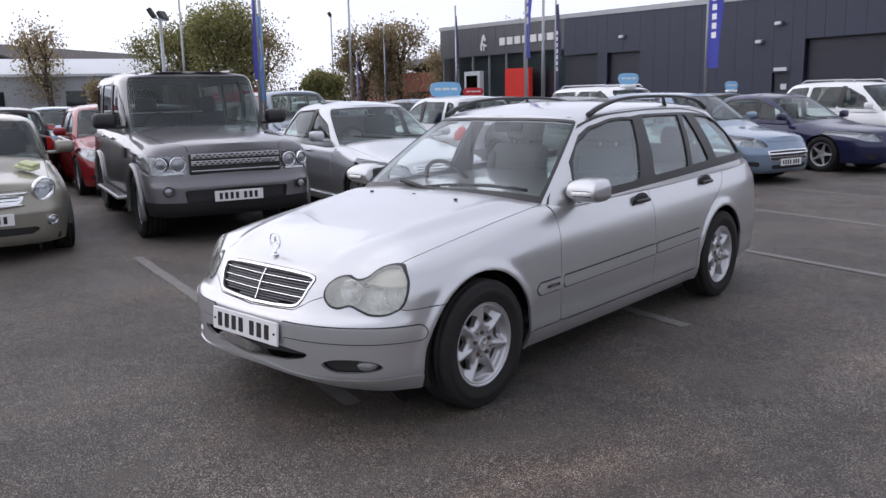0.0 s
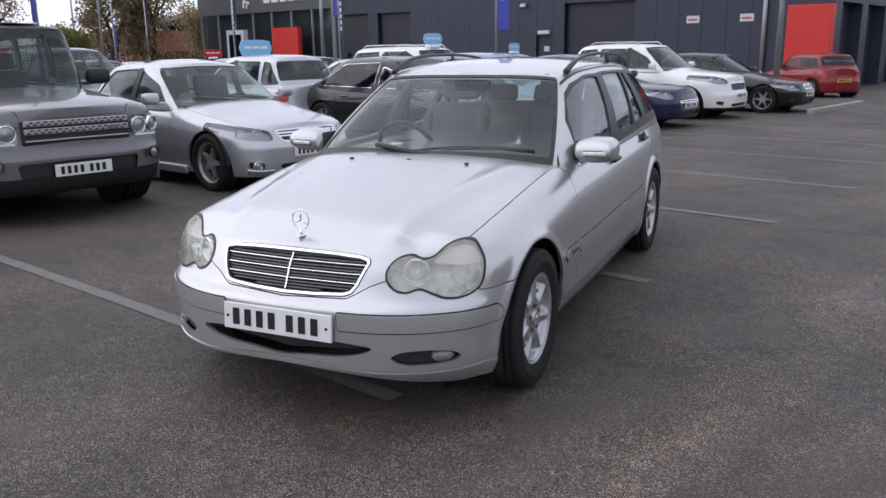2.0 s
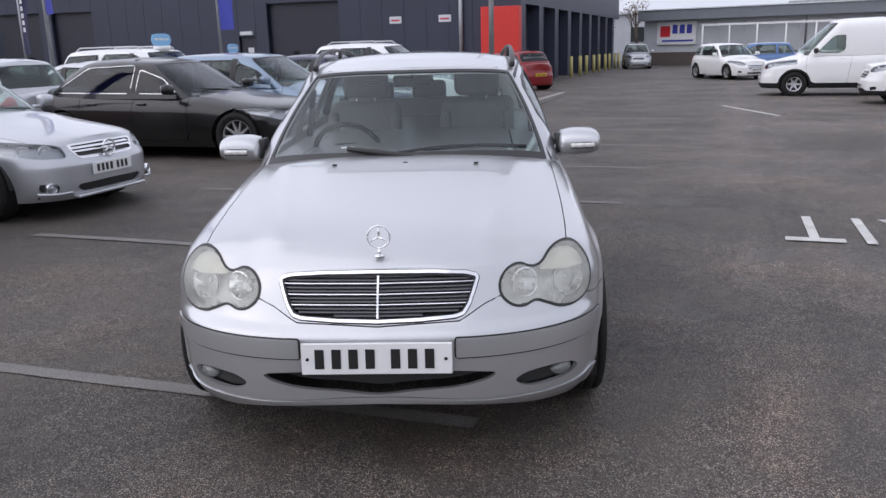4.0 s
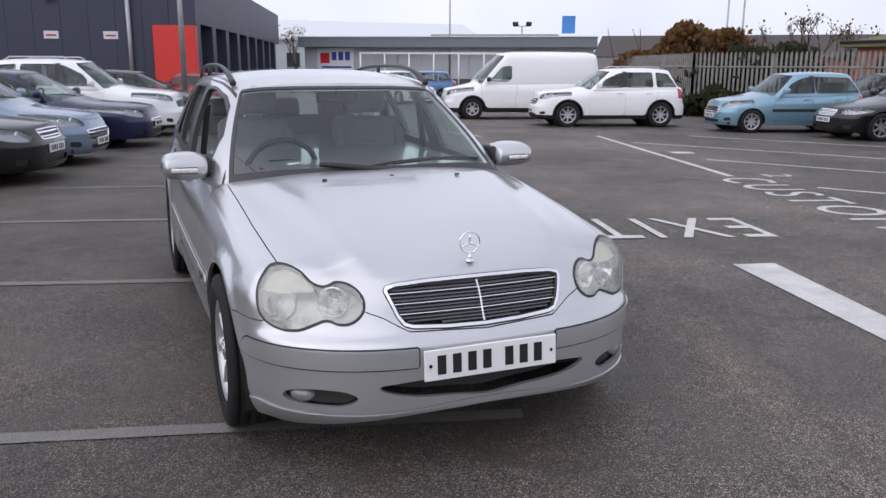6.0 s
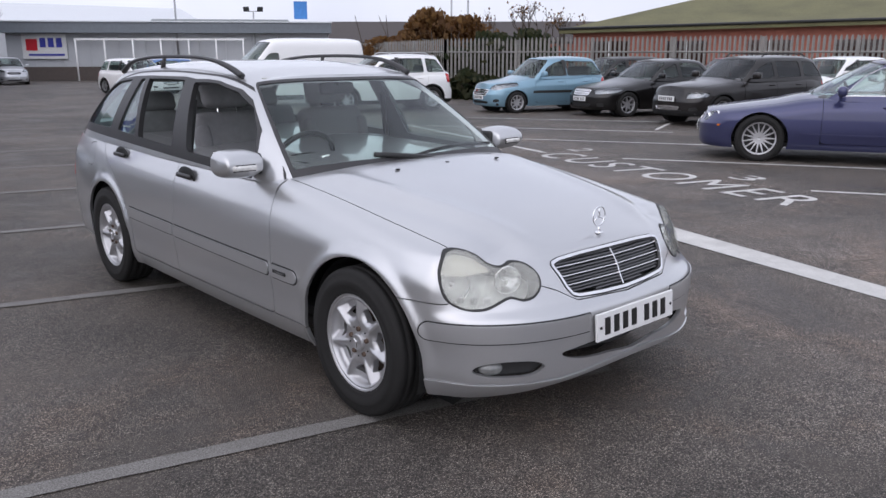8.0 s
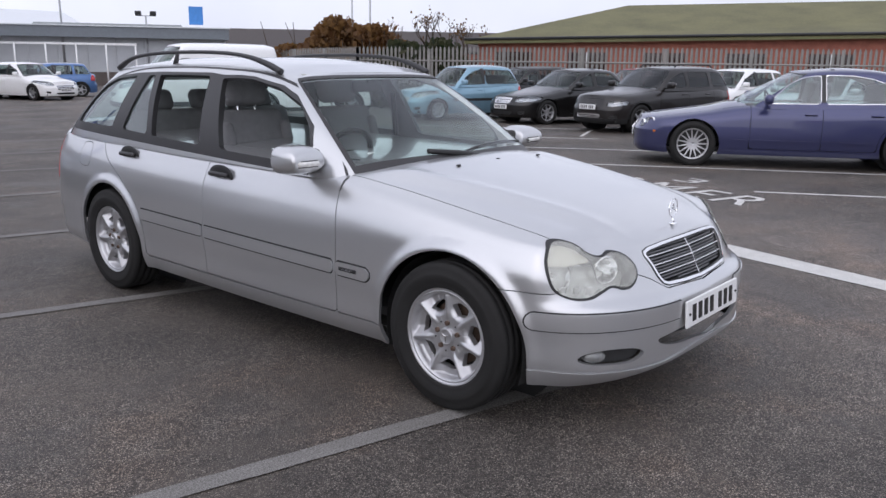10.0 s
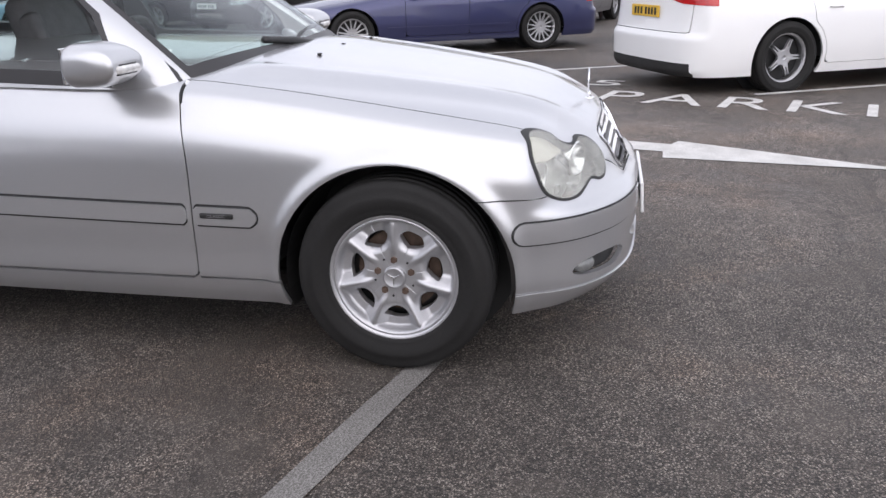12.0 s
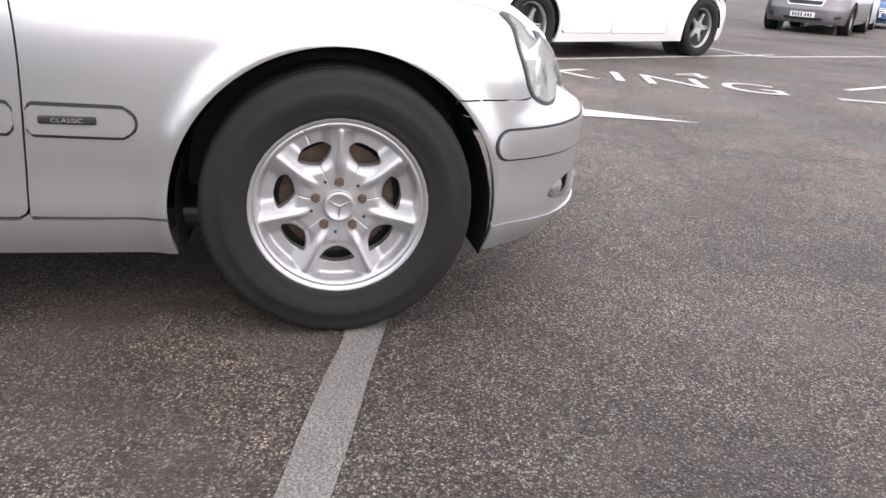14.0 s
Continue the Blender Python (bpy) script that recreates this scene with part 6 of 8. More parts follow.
    for pts in (((-0.12, 0.555, 0.952), (0.10, 0.60, 0.978), (0.36, 0.645, 0.987), (0.60, 0.685, 0.972)), ((-0.58, 0.655, 0.938), (-0.40, 0.60, 0.950), (-0.12, 0.585, 0.958), (0.10, 0.590, 0.956))):
        V, F = tube(spline(pts, 6), 0.0085, 6)
        wo = part_data("wiper", V, F, BLACK, car, smooth=True)
        V, F = tube([Vector(p) + Vector((0, 0.012, -0.008)) for p in spline(pts[1:], 6)], 0.006, 5)
        part_data("blade", V, F, BLACK, wo)
    V, F = tube(spline(((0.05, 0.54, 0.945), (-0.10, 0.555, 0.968), (-0.28, 0.60, 0.985)), 6), 0.013, 8)
    part_data("wiper_arm", V, F, BLACK, car, smooth=True)
    estate_inside(car)
    return car


def estate_inside(car):
    """Dashboard, wheel, seats, belts and load bay, as seen through the glass."""
    bm = bmesh.new()
    add_box(bm, (0, 0.86, 0.835), (1.42, 0.52, 0.14), 0.05, seg=4)
    add_box(bm, (-0.36, 0.94, 0.895), (0.38, 0.26, 0.09), 0.04, seg=4)
    add_box(bm, (0, 0.98, 0.62), (0.30, 0.30, 0.42), 0.04)
    part("dashboard", bm, DASH, car, smooth=True)
    pts = [(-0.36 + 0.185 * math.cos(a), 1.13 - 0.085 * math.sin(a), 0.90 + 0.165 * math.sin(a)) for a in np.linspace(0, 2 * math.pi, 36, endpoint=False)]
    V, F = tube(pts, 0.0155, 8, True)
    sw = part_data("steering_wheel", V, F, BLACK, car, smooth=True)
    bm = bmesh.new()
    add_box(bm, (-0.36, 1.115, 0.895), (0.17, 0.06, 0.12), 0.025, seg=3)
    add_box(bm, (-0.36, 1.12, 0.905), (0.34, 0.03, 0.03), 0.01)
    part("wheel_boss", bm, BLACK, sw, smooth=True)
    for x in (-0.36, 0.36):
        bm = bmesh.new()
        add_box(bm, (x, 1.52, 0.50), (0.50, 0.52, 0.17), 0.06, seg=4)
        lean = Matrix.Translation((x, 1.78, 0.54)) @ pose(0, 0, 0, -16)
        add_box(bm, (0, 0, 0.30), (0.46, 0.13, 0.62), 0.055, lean, seg=4)
        add_box(bm, (0.20, -0.045, 0.28), (0.07, 0.10, 0.50), 0.03, lean, seg=3)
        add_box(bm, (-0.20, -0.045, 0.28), (0.07, 0.10, 0.50), 0.03, lean, seg=3)
        s = part("front_seat", bm, SEAT_GREY, car, "grey cloth front seat", smooth=True)
        bm = bmesh.new()
        add_box(bm, (0, 0, 0.735), (0.29, 0.11, 0.20), 0.05, lean, seg=4)
        part("headrest", bm, SEAT_GREY, s, smooth=True)
        bm = bmesh.new()
        for q in (-0.06, 0.06):
            add_cyl(bm, lean @ Vector((q, 0, 0.58)), lean @ Vector((q, 0, 0.68)), 0.006)
        part("headrest_posts", bm, CHROME, s)
    bm = bmesh.new()
    add_box(bm, (0, 2.42, 0.50), (1.30, 0.50, 0.18), 0.06, seg=4)
    lean = Matrix.Translation((0, 2.68, 0.54)) @ pose(0, 0, 0, -20)
    add_box(bm, (0, 0, 0.29), (1.28, 0.12, 0.58), 0.05, lean, seg=4)
    rs = part("rear_bench", bm, SEAT_GREY, car, "grey cloth rear bench", smooth=True)
    for x in (-0.40, 0.0, 0.40):
        bm = bmesh.new()
        add_box(bm, (x, 0, 0.645), (0.26, 0.09, 0.14), 0.04, lean, seg=3)
        part("headrest", bm, SEAT_GREY, rs, smooth=True)
    box_part("load_cover", (0, 3.12, 0.90), (1.2, 0.60, 0.03), TRIM, car, bevel=0.01)
    box_part("cabin_floor", (0, 1.9, 0.30), (1.45, 2.9, 0.04), TRIM, car)
    for sg in (1, -1):
        for y in (1.73,):
            V, F = tube([(sg * 0.66, y + 0.02, 1.22), (sg * 0.70, y + 0.03, 0.95), (sg * 0.71, y + 0.02, 0.5)], 0.02, 6)
            part_data("seat_belt", V, F, BLACK, car)
    bm = bmesh.new()
    add_box(bm, (0, 1.315, 1.275), (0.23, 0.03, 0.065), 0.02, seg=3)
    add_cyl(bm, (0, 1.29, 1.345), (0, 1.31, 1.29), 0.010)
    part("rear_view_mirror", bm, BLACK, car, smooth=True)
    for x in (-0.30, 0.30):
        box_part("sun_visor", (x, 1.36, 1.335), (0.36, 0.14, 0.018), LINING, car, bevel=0.006)
    pp = box_part("paper_tag", (0, 0, 0), (0.07, 0.045, 0.002), PAPER, car)
    pp.matrix_basis = pose(-0.33, 0.93, 0.945, 25, 0, 20)


estate_car()


# ---------- parked cars ----------

def place(u, v, turn=0.0, back=False):
    x, y = uv(u, v)
    a = A_U + (180 if back else 0) + turn
    return pose(x, y, fall(x + 1.3 * -math.cos(radians(a)), y - 1.3 * math.sin(radians(a))), 0, 0, a + 90)


A_U = math.degrees(math.atan2(UY, UX))
GR0 = lambda x, z0, z1, k=0.85: [(-0.03, z1), (x, z1 - 0.01), (x * k, z0), (-0.03, z0)]
PARK = dict(mats=KIT)


def round_lamp(parent, c, r, turn, ring, face, name="lamp_ring"):
    """A bright ring with a domed face inside, looking forward and turned outward."""
    out = pose(*c, 0, 0, -90 + turn)
    V, F = lathe([(-0.03, r * 0.86), (0.004, r * 0.88), (0.010, r * 0.95), (0.004, r * 1.03), (-0.03, r * 1.05)], 28)
    ob = part_data(name, [out @ Vector(v) for v in V], F, ring, parent, smooth=True)
    V, F = lathe([(0.004, 0.0), (0.0, r * 0.5), (-0.008, r * 0.88)], 24)
    part_data("lamp_face", [out @ Vector(v) for v in V], [tuple(reversed(f)) for f in F], face, ob, smooth=True)
    return ob


def make_off_roader():
    S = generic_spec(4.82, 1.86, 1.87, 2.885, 0.86, nose=1.035, cowl=1.20, belt=1.17, tail=1.2, ws0=0.62, ws1=1.02, roof_r=3.72, tail_y=3.88, low=0.30, top_w=0.83, box=0.85, roof_drop=0.045)
    S["cab_top"] = [(x, y - (0.05 if 2 <= k <= 3 else 0.0), max(z, S["rz"] - 0.015)) for k, (x, y, z) in enumerate(S["cab_top"])]
    W = dict(doors=[1.75, 2.62], glass=side_windows(S, [1.75, 2.72], rear_in=0.12, front_in=0.22, drop=0.10, gap=0.10))
    car = generic_car("off_road_car", place(-5.45, 0.77, -1.7), S, P_GREY, "gunmetal grey boxy off-road car with chrome grille", W,
                      [(0.525, 0.745), (0.525, 0.925), (0.74, 0.935), (0.915, 0.93), (0.92, 0.82), (0.89, 0.745), (0.72, 0.735)], GR0(0.485, 0.745, 0.945, 0.97), (0.375, 0.245, 0.25, "alloy", 7),
                      intake=GR0(0.56, 0.44, 0.585, 0.95), plate_z=0.50, cladding=0.15, rails=P_FLARE, rail_up=-0.012, mirror_col=BLACK, detail=1.5, glassy=GLASS_DARK, front_glass=GLASS_CAR, mirror_scale=1.3, wipers=True, **PARK)
    # two perforated grille bars with dark gaps, a badge plate and a frame
    yg = S["yF"] + 0.035
    gb = box_part("grille_frame", (0, yg + 0.012, 0.845), (0.98, 0.02, 0.215), BLACK, car, bevel=0.01, seg=1)
    for z in (0.775, 0.855, 0.925):
        bar = box_part("grille_bar", (0, yg - 0.008, z), (0.94, 0.024, 0.052 if z > 0.8 else 0.016), ALLOY, gb, bevel=0.007)
        if z > 0.8:
            for k in range(15):
                for up in (-1, 1):
                    box_part("perforation", (-0.42 + 0.06 * k + 0.015 * up, yg - 0.021, z + 0.011 * up), (0.032, 0.004, 0.013), BLACK, bar)
    box_part("badge", (0.33, yg - 0.024, 0.852), (0.10, 0.006, 0.04), SEAT_GREY, gb, bevel=0.002, seg=1)
    for sg in (1, -1):
        round_lamp(car, (sg * 0.60, S["yF"] + 0.075, 0.845), 0.078, sg * 8, CHROME, LAMP_DARK, "round_headlamp")
        round_lamp(car, (sg * 0.765, S["yF"] + 0.125, 0.852), 0.066, sg * 22, CHROME, LAMP_DARK, "round_headlamp")
        round_lamp(car, (sg * 0.72, S["yF"] + 0.035, 0.575), 0.052, sg * 10, BLACK, LAMP_DARK, "fog_lamp")
        box_part("light_strip", (sg * 0.65, S["yF"] + 0.06, 0.757), (0.20, 0.02, 0.018), LIT_STRIP, car, bevel=0.004, m=None)
        for y in (0, 2.885):
            V, F = tube([(sg * 0.922, y + 0.432 * math.cos(a), 0.372 + 0.432 * math.sin(a)) for a in np.linspace(-0.28, math.pi + 0.28, 26)], 0.036, 8)
            part_data("arch_flare", V, F, P_FLARE, car, smooth=True)
        st = box_part("side_step", (sg * 0.95, 1.44, 0.40), (0.19, 1.75, 0.035), ALLOY, car, "ribbed metal side step", bevel=0.012)
        for k in range(14):
            box_part("rib", (sg * 0.96, 0.68 + k * 0.117, 0.42), (0.12, 0.02, 0.008), BLACK, st)
        box_part("wing_vent", (sg * 0.928, 0.52, 0.93), (0.02, 0.16, 0.12), BLACK, car, bevel=0.006, seg=1)
    return car


def make_small_hatch(u, v, colour, label, back=False, turn=0.0):
    S = generic_spec(3.70, 1.68, 1.41, 2.467, 0.70, nose=0.74, cowl=0.97, belt=0.93, tail=0.95, ws0=0.52, ws1=0.98, roof_r=2.55, tail_y=2.85, low=0.17, top_w=0.74, box=0.2)
    W = dict(doors=[1.62], glass=side_windows(S, [1.68], rear_in=0.16, front_in=0.26, drop=0.08))
    car = generic_car("small_hatchback", place(u, v, turn, back), S, colour, label, W,
                       [(0.555 + 0.112 * math.cos(a), 0.685 + 0.105 * math.sin(a)) for a in np.linspace(0, 2 * math.pi, 12, endpoint=False)], GR0(0.38, 0.56, 0.66), (0.30, 0.205, 0.19, "alloy", 8),
                       intake=GR0(0.5, 0.27, 0.35), fog=[(0.55, 0.34), (0.63, 0.34), (0.63, 0.42), (0.55, 0.42)], grille_mat=CHROME, bars=3, plate_z=0.43, rear_window=True,
                       tail=[(0.58, 0.62), (0.72, 0.62), (0.74, 0.82), (0.60, 0.82)], plate_rear=0.55, front_glass=GLASS_CAR, glassy=GLASS_DARK, **PARK)
    for sg in (1, -1):
        out = pose(sg * 0.553, S["yF"] + 0.135, 0.688, 16, 0, 0) @ pose(0, 0, 0, 0, 0, -90 + sg * 28)
        V, F = lathe([(-0.03, 0.098), (0.006, 0.100), (0.012, 0.108), (0.006, 0.117), (-0.03, 0.119)], 32)
        part_data("headlamp_ring", [out @ Vector(v) for v in V], F, CHROME, car, smooth=True)
        round_lamp(car, (sg * 0.60, S["yF"] + 0.02 + 0.07, 0.39), 0.045, sg * 20, CHROME, LAMP_DARK, "fog_lamp_ring")
    for y0, z0, x0 in ((0.012, 0.665, 0.40), (0.004, 0.555, 0.36)):
        V, F = tube([(x0 * q, S["yF"] + y0 + 0.05 * q * q, z0) for q in np.linspace(-1, 1, 17)], 0.011, 8)
        part_data("chrome_bead", V, F, CHROME, car, smooth=True)
    return car


def make_saloon(name, u, v, colour, label, L=4.58, W=1.77, H=1.44, wb=2.76, fo=0.78, back=False, turn=0.0, wheel=(0.325, 0.225, 0.225, "twin", 7), nose=0.70, cowl=0.95, belt=0.92, deck=1.0, ws0=0.55, ws1=1.28,
                roof_r=2.55, tail_y=3.05, head=None, grille=None, bars=3, tail=None, chrome_line=False, plate_rear=0.62, gmat=None, intake=None, **kw):
    S = generic_spec(L, W, H, wb, fo, nose=nose, cowl=cowl, belt=belt, tail=deck, ws0=ws0, ws1=ws1, roof_r=roof_r, tail_y=tail_y, deck=deck, top_w=0.67)
    hw = W / 2
    Wd = dict(doors=[ws0 + 1.10, ws0 + 1.98], glass=side_windows(S, [ws0 + 1.12], rear_in=0.30, front_in=0.36, drop=0.05, gap=0.09))
    return generic_car(name, place(u, v, turn, back), S, colour, label, Wd, head or [(hw * 0.50, nose - 0.13), (hw * 0.60, nose - 0.03), (hw * 0.93, nose + 0.02), (hw * 0.96, nose - 0.04), (hw * 0.80, nose - 0.15)],
                       grille or GR0(0.36, nose - 0.16, nose - 0.015), wheel, intake=intake or GR0(0.45, 0.26, 0.35), fog=[(hw * 0.66, 0.27), (hw * 0.80, 0.28), (hw * 0.80, 0.36), (hw * 0.66, 0.35)],
                       grille_mat=gmat or CHROME, bars=bars, tail=tail or [(hw * 0.5, deck - 0.27), (hw * 1.0, deck - 0.27), (hw * 1.02, deck - 0.10), (hw * 0.5, deck - 0.12)], plate_rear=plate_rear, chrome_line=chrome_line, **PARK, **kw)


def make_hatch(name, u, v, colour, label, L=4.28, W=1.80, H=1.50, wb=2.608, fo=0.90, back=False, turn=0.0, wheel=W17, nose=0.74, cowl=1.00, belt=0.96, ws0=0.42, ws1=1.12, roof_r=2.90, tail_y=3.22, low=0.19, top_w=0.68,
               cladding=0.0, rails=None, three=True, head=None, grille=None, box=0.0, plate_z=0.42, gmat=None, bars=2, tail=None, plate_rear=0.75, **kw):
    S = generic_spec(L, W, H, wb, fo, nose=nose, cowl=cowl, belt=belt, tail=belt + 0.05, ws0=ws0, ws1=ws1, roof_r=roof_r, tail_y=tail_y, low=low, top_w=top_w, box=box)
    hw = W / 2
    sp = [ws0 + 1.14, ws0 + 1.95] if three else [ws0 + 1.16]
    Wd = dict(doors=[ws0 + 1.12, ws0 + 1.92], glass=side_windows(S, sp, rear_in=0.16, front_in=0.38, drop=0.07, gap=0.09))
    return generic_car(name, place(u, v, turn, back), S, colour, label, Wd, head or [(hw * 0.50, nose - 0.12), (hw * 0.62, nose + 0.0), (hw * 0.90, nose + 0.05), (hw * 0.96, nose - 0.02), (hw * 0.82, nose - 0.13)],
                       grille or GR0(0.42, nose - 0.30, nose - 0.12), wheel, intake=GR0(0.45, low + 0.06, low + 0.14), fog=[(hw * 0.68, low + 0.1), (hw * 0.82, low + 0.12), (hw * 0.82, low + 0.2), (hw * 0.68, low + 0.18)],
                       grille_mat=gmat or CHROME, bars=bars, tail=tail or [(hw * 0.74, belt - 0.25), (hw * 1.0, belt - 0.25), (hw * 1.02, belt + 0.02), (hw * 0.74, belt + 0.0)], cladding=cladding, rails=rails, plate_z=plate_z,
                       plate_rear=plate_rear, **PARK, **kw)


def roof_topper(u, v, z, colour, ink, label, wide=0.62, turn=0.0, high=0.26):
    """A sales board that stands on a car's roof: a shaped sign on a moulded foot."""
    x, y = uv(u, v)
    t = thing("roof_sign", pose(x, y, z + fall(x, y), 0, 0, A_U + 90 + turn), label, "sign", "roof signs")
    bm = bmesh.new()
    add_box(bm, (0, 0, 0.045), (0.34, 0.24, 0.09), 0.04, seg=3)
    part("foot", bm, P_WHITE, t, smooth=True)
    h = high / 2
    V, F = [], []
    out = [(-wide / 2, 0), (-wide / 2 + 0.05, h * 0.8), (-wide * 0.22, h), (wide * 0.22, h), (wide / 2 - 0.05, h * 0.8), (wide / 2, 0), (wide / 2 - 0.05, -h * 0.8), (wide * 0.22, -h), (-wide * 0.22, -h), (-wide / 2 + 0.05, -h * 0.8)]
    for yy in (-0.012, 0.012):
        V += [(a, yy, b + 0.09 + h) for a, b in out]
    n = len(out)
    F = [tuple(range(n)), tuple(reversed(range(n, 2 * n)))] + [(i, n + i, n + (i + 1) % n, (i + 1) % n) for i in range(n)]
    bd = part_data("board", V, F, colour, t)
    for yy in (-0.0145, 0.0145):
        for k, (a, w) in enumerate(((-0.16, 0.12), (0.0, 0.14), (0.16, 0.12))):
            box_part("print_bar", (a * wide / 0.62, yy, 0.10 + h), (w * wide / 0.62, 0.003, h * 0.34), ink, bd)
    return t


B_SIGN = mat("blue_sign_plastic", (0.24, 0.50, 0.76), 0.35, var=0.08)
PALE_GREEN = mat("pale_green_matt", (0.52, 0.56, 0.33), 0.9, var=0.2, scale=20, bumps=0.4)
R_SIGN = mat("red_sign_plastic", (0.55, 0.02, 0.03), 0.4, var=0.08)

make_off_roader()
make_small_hatch(-5.38, -1.66, P_BEIGE, "pale gold small hatchback with chrome grille and round lamps")
# pale green object of unknown kind; its folded shape is made up
_x, _y = uv(-5.30, -1.20)
_t = thing("folded_cloth", pose(_x, _y, 0.835, 8, 12, 30), "pale green object of unknown kind on a car bonnet", "cloth")
bm = bmesh.new()
add_box(bm, (0, 0, 0.018), (0.20, 0.15, 0.036), 0.014, seg=3)
part("lower_fold", bm, PALE_GREEN, _t, smooth=True)
bm = bmesh.new()
add_box(bm, (0.015, 0.01, 0.052), (0.17, 0.13, 0.03), 0.013, seg=3)
part("upper_fold", bm, PALE_GREEN, _t, smooth=True)
_c = make_saloon("saloon_car", -5.10, 3.22, P_SILVER, "silver saloon car with a barred grille", wheel=(0.325, 0.238, 0.225, "twin", 5), bars=3, nose=0.72, front_glass=GLASS_CAR,
                 grille=[(-0.03, 0.695), (0.40, 0.69), (0.425, 0.672), (0.36, 0.565), (0.31, 0.552), (-0.03, 0.548)],
                 head=[(0.465, 0.585), (0.475, 0.675), (0.56, 0.705), (0.70, 0.735), (0.845, 0.765), (0.852, 0.70), (0.80, 0.63), (0.70, 0.592), (0.58, 0.578)], intake=GR0(0.46, 0.25, 0.335, 0.8), mirror_scale=0.95)
V, F = tube([(0.078 * math.cos(q), -0.772, 0.622 + 0.078 * math.sin(q)) for q in np.linspace(0, 2 * math.pi, 28, endpoint=False)], 0.009, 6, True)
_e = part_data("grille_emblem", V, F, CHROME, _c, smooth=True)
for k in range(3):
    q = math.pi / 2 + 2 * math.pi * k / 3
    cyl_part("ray", (0, -0.772, 0.622), (0.078 * math.cos(q), -0.772, 0.622 + 0.078 * math.sin(q)), 0.012, CHROME, _e, n=6, r2=0.004)
for sg in (1, -1):
    bm = bmesh.new()
    add_box(bm, (sg * 0.862, 1.38, 0.215), (0.06, 1.90, 0.10), 0.022, seg=3)
    part("side_skirt", bm, P_SILVER, _c, smooth=True)
    round_lamp(_c, (sg * 0.655, -0.655, 0.315), 0.048, sg * 18, CHROME, LAMP_DARK, "fog_lamp_ring")
    V, F = tube(spline([(sg * 0.50, -0.745, 0.265), (sg * 0.64, -0.690, 0.262), (sg * 0.75, -0.575, 0.275)], 5), 0.014, 6)
    part_data("bumper_blade", V, F, P_SILVER, _c, smooth=True)
bm = bmesh.new()
add_box(bm, (0, -0.735, 0.215), (0.92, 0.09, 0.035), 0.014, seg=2)
part("bumper_lip", bm, P_SILVER, _c, smooth=True)
make_saloon("limousine", -5.15, 7.55, P_BLACK, "black long saloon car with chrome window line", glassy=GLASS_DARK, trim_w=0.008, L=5.12, W=1.89, H=1.45, wb=3.03, fo=0.90, wheel=(0.345, 0.245, 0.245, "alloy", 10), ws0=0.62, ws1=1.45, roof_r=2.85, tail_y=3.55,
            deck=1.02, chrome_line=True, nose=0.72, gmat=CHROME, bars=2)
make_hatch("hatchback", -5.25, 9.75, P_ICE, "ice blue hatchback with wide dark grille", ws0=0.30, ws1=1.08, grille=GR0(0.50, 0.38, 0.56, 0.9), plate_z=0.36)
make_saloon("saloon_car", -5.25, 12.75, P_NAVY, "navy blue saloon car", L=4.68, W=1.81, H=1.45, wb=2.725, fo=1.03, ws0=0.42, ws1=1.25, roof_r=2.5, tail_y=3.0, wheel=(0.33, 0.225, 0.22, "alloy", 5), grille=GR0(0.40, 0.36, 0.55), nose=0.74)
make_hatch("crossover_car", -5.2, 15.5, P_WHITE, "white crossover car with silver roof rails", L=4.44, W=1.84, H=1.68, wb=2.69, fo=0.90, nose=0.92, cowl=1.12, belt=1.08, ws0=0.42, ws1=1.12, roof_r=2.95, tail_y=3.35, low=0.22,
           rails=ALLOY, wheel=(0.35, 0.235, 0.235, "alloy", 5), plate_z=0.52, cladding=0.05)
make_saloon("saloon_car", -4.55, 18.35, P_BLACK, "black saloon car with twin-spoke alloy wheels", L=4.90, W=1.86, H=1.46, wb=2.968, fo=0.83, ws0=0.62, ws1=1.42, roof_r=2.75, tail_y=3.35, wheel=(0.335, 0.242, 0.245, "twin", 6),
            grille=[(0.02, 0.69), (0.26, 0.685), (0.22, 0.56), (0.02, 0.56)])
make_small_hatch(-7.4, 27.3, P_RED, "red small hatchback parked with its tail towards the lane", back=True, turn=-35)
# row behind, and stock further off
make_hatch("hatchback", -11.6, 6.9, P_SILVER, "pale silver hatchback with a blue roof sign", L=3.85, W=1.67, H=1.52, wb=2.46, fo=0.75, back=True, ws0=0.35, ws1=0.95, roof_r=2.6, tail_y=2.95)
roof_topper(-10.35, 6.9, 1.40, B_SIGN, P_WHITE, "blue sales board on a white foot", 0.75, high=0.30)
make_hatch("people_carrier", -9.3, 12.1, P_WHITE, "white estate car with roof rails and a blue roof sign", L=4.6, W=1.80, H=1.68, wb=2.7, fo=0.9, rails=P_SILVER, belt=1.04, cowl=1.08, nose=0.85, ws0=0.35, ws1=1.05, roof_r=3.3, tail_y=3.6)
roof_topper(-10.4, 12.0, 1.62, B_SIGN, P_WHITE, "blue sales board on a white foot", 0.66, high=0.26)
make_hatch("people_carrier", -13.2, 5.2, P_STEEL, "steel blue people carrier", L=4.6, W=1.83, H=1.74, wb=2.75, fo=0.9, belt=1.08, cowl=1.12, nose=0.88, ws0=0.30, ws1=1.05, roof_r=3.3, tail_y=3.6)
make_hatch("hatchback", -10.8, 0.78, P_RED, "red hatchback in the second row", L=4.1, turn=0)
BASES = []
BASES.append(make_saloon("saloon_car", -11.6, 9.3, P_SILVER, "grey-green saloon car in the second row", back=True))
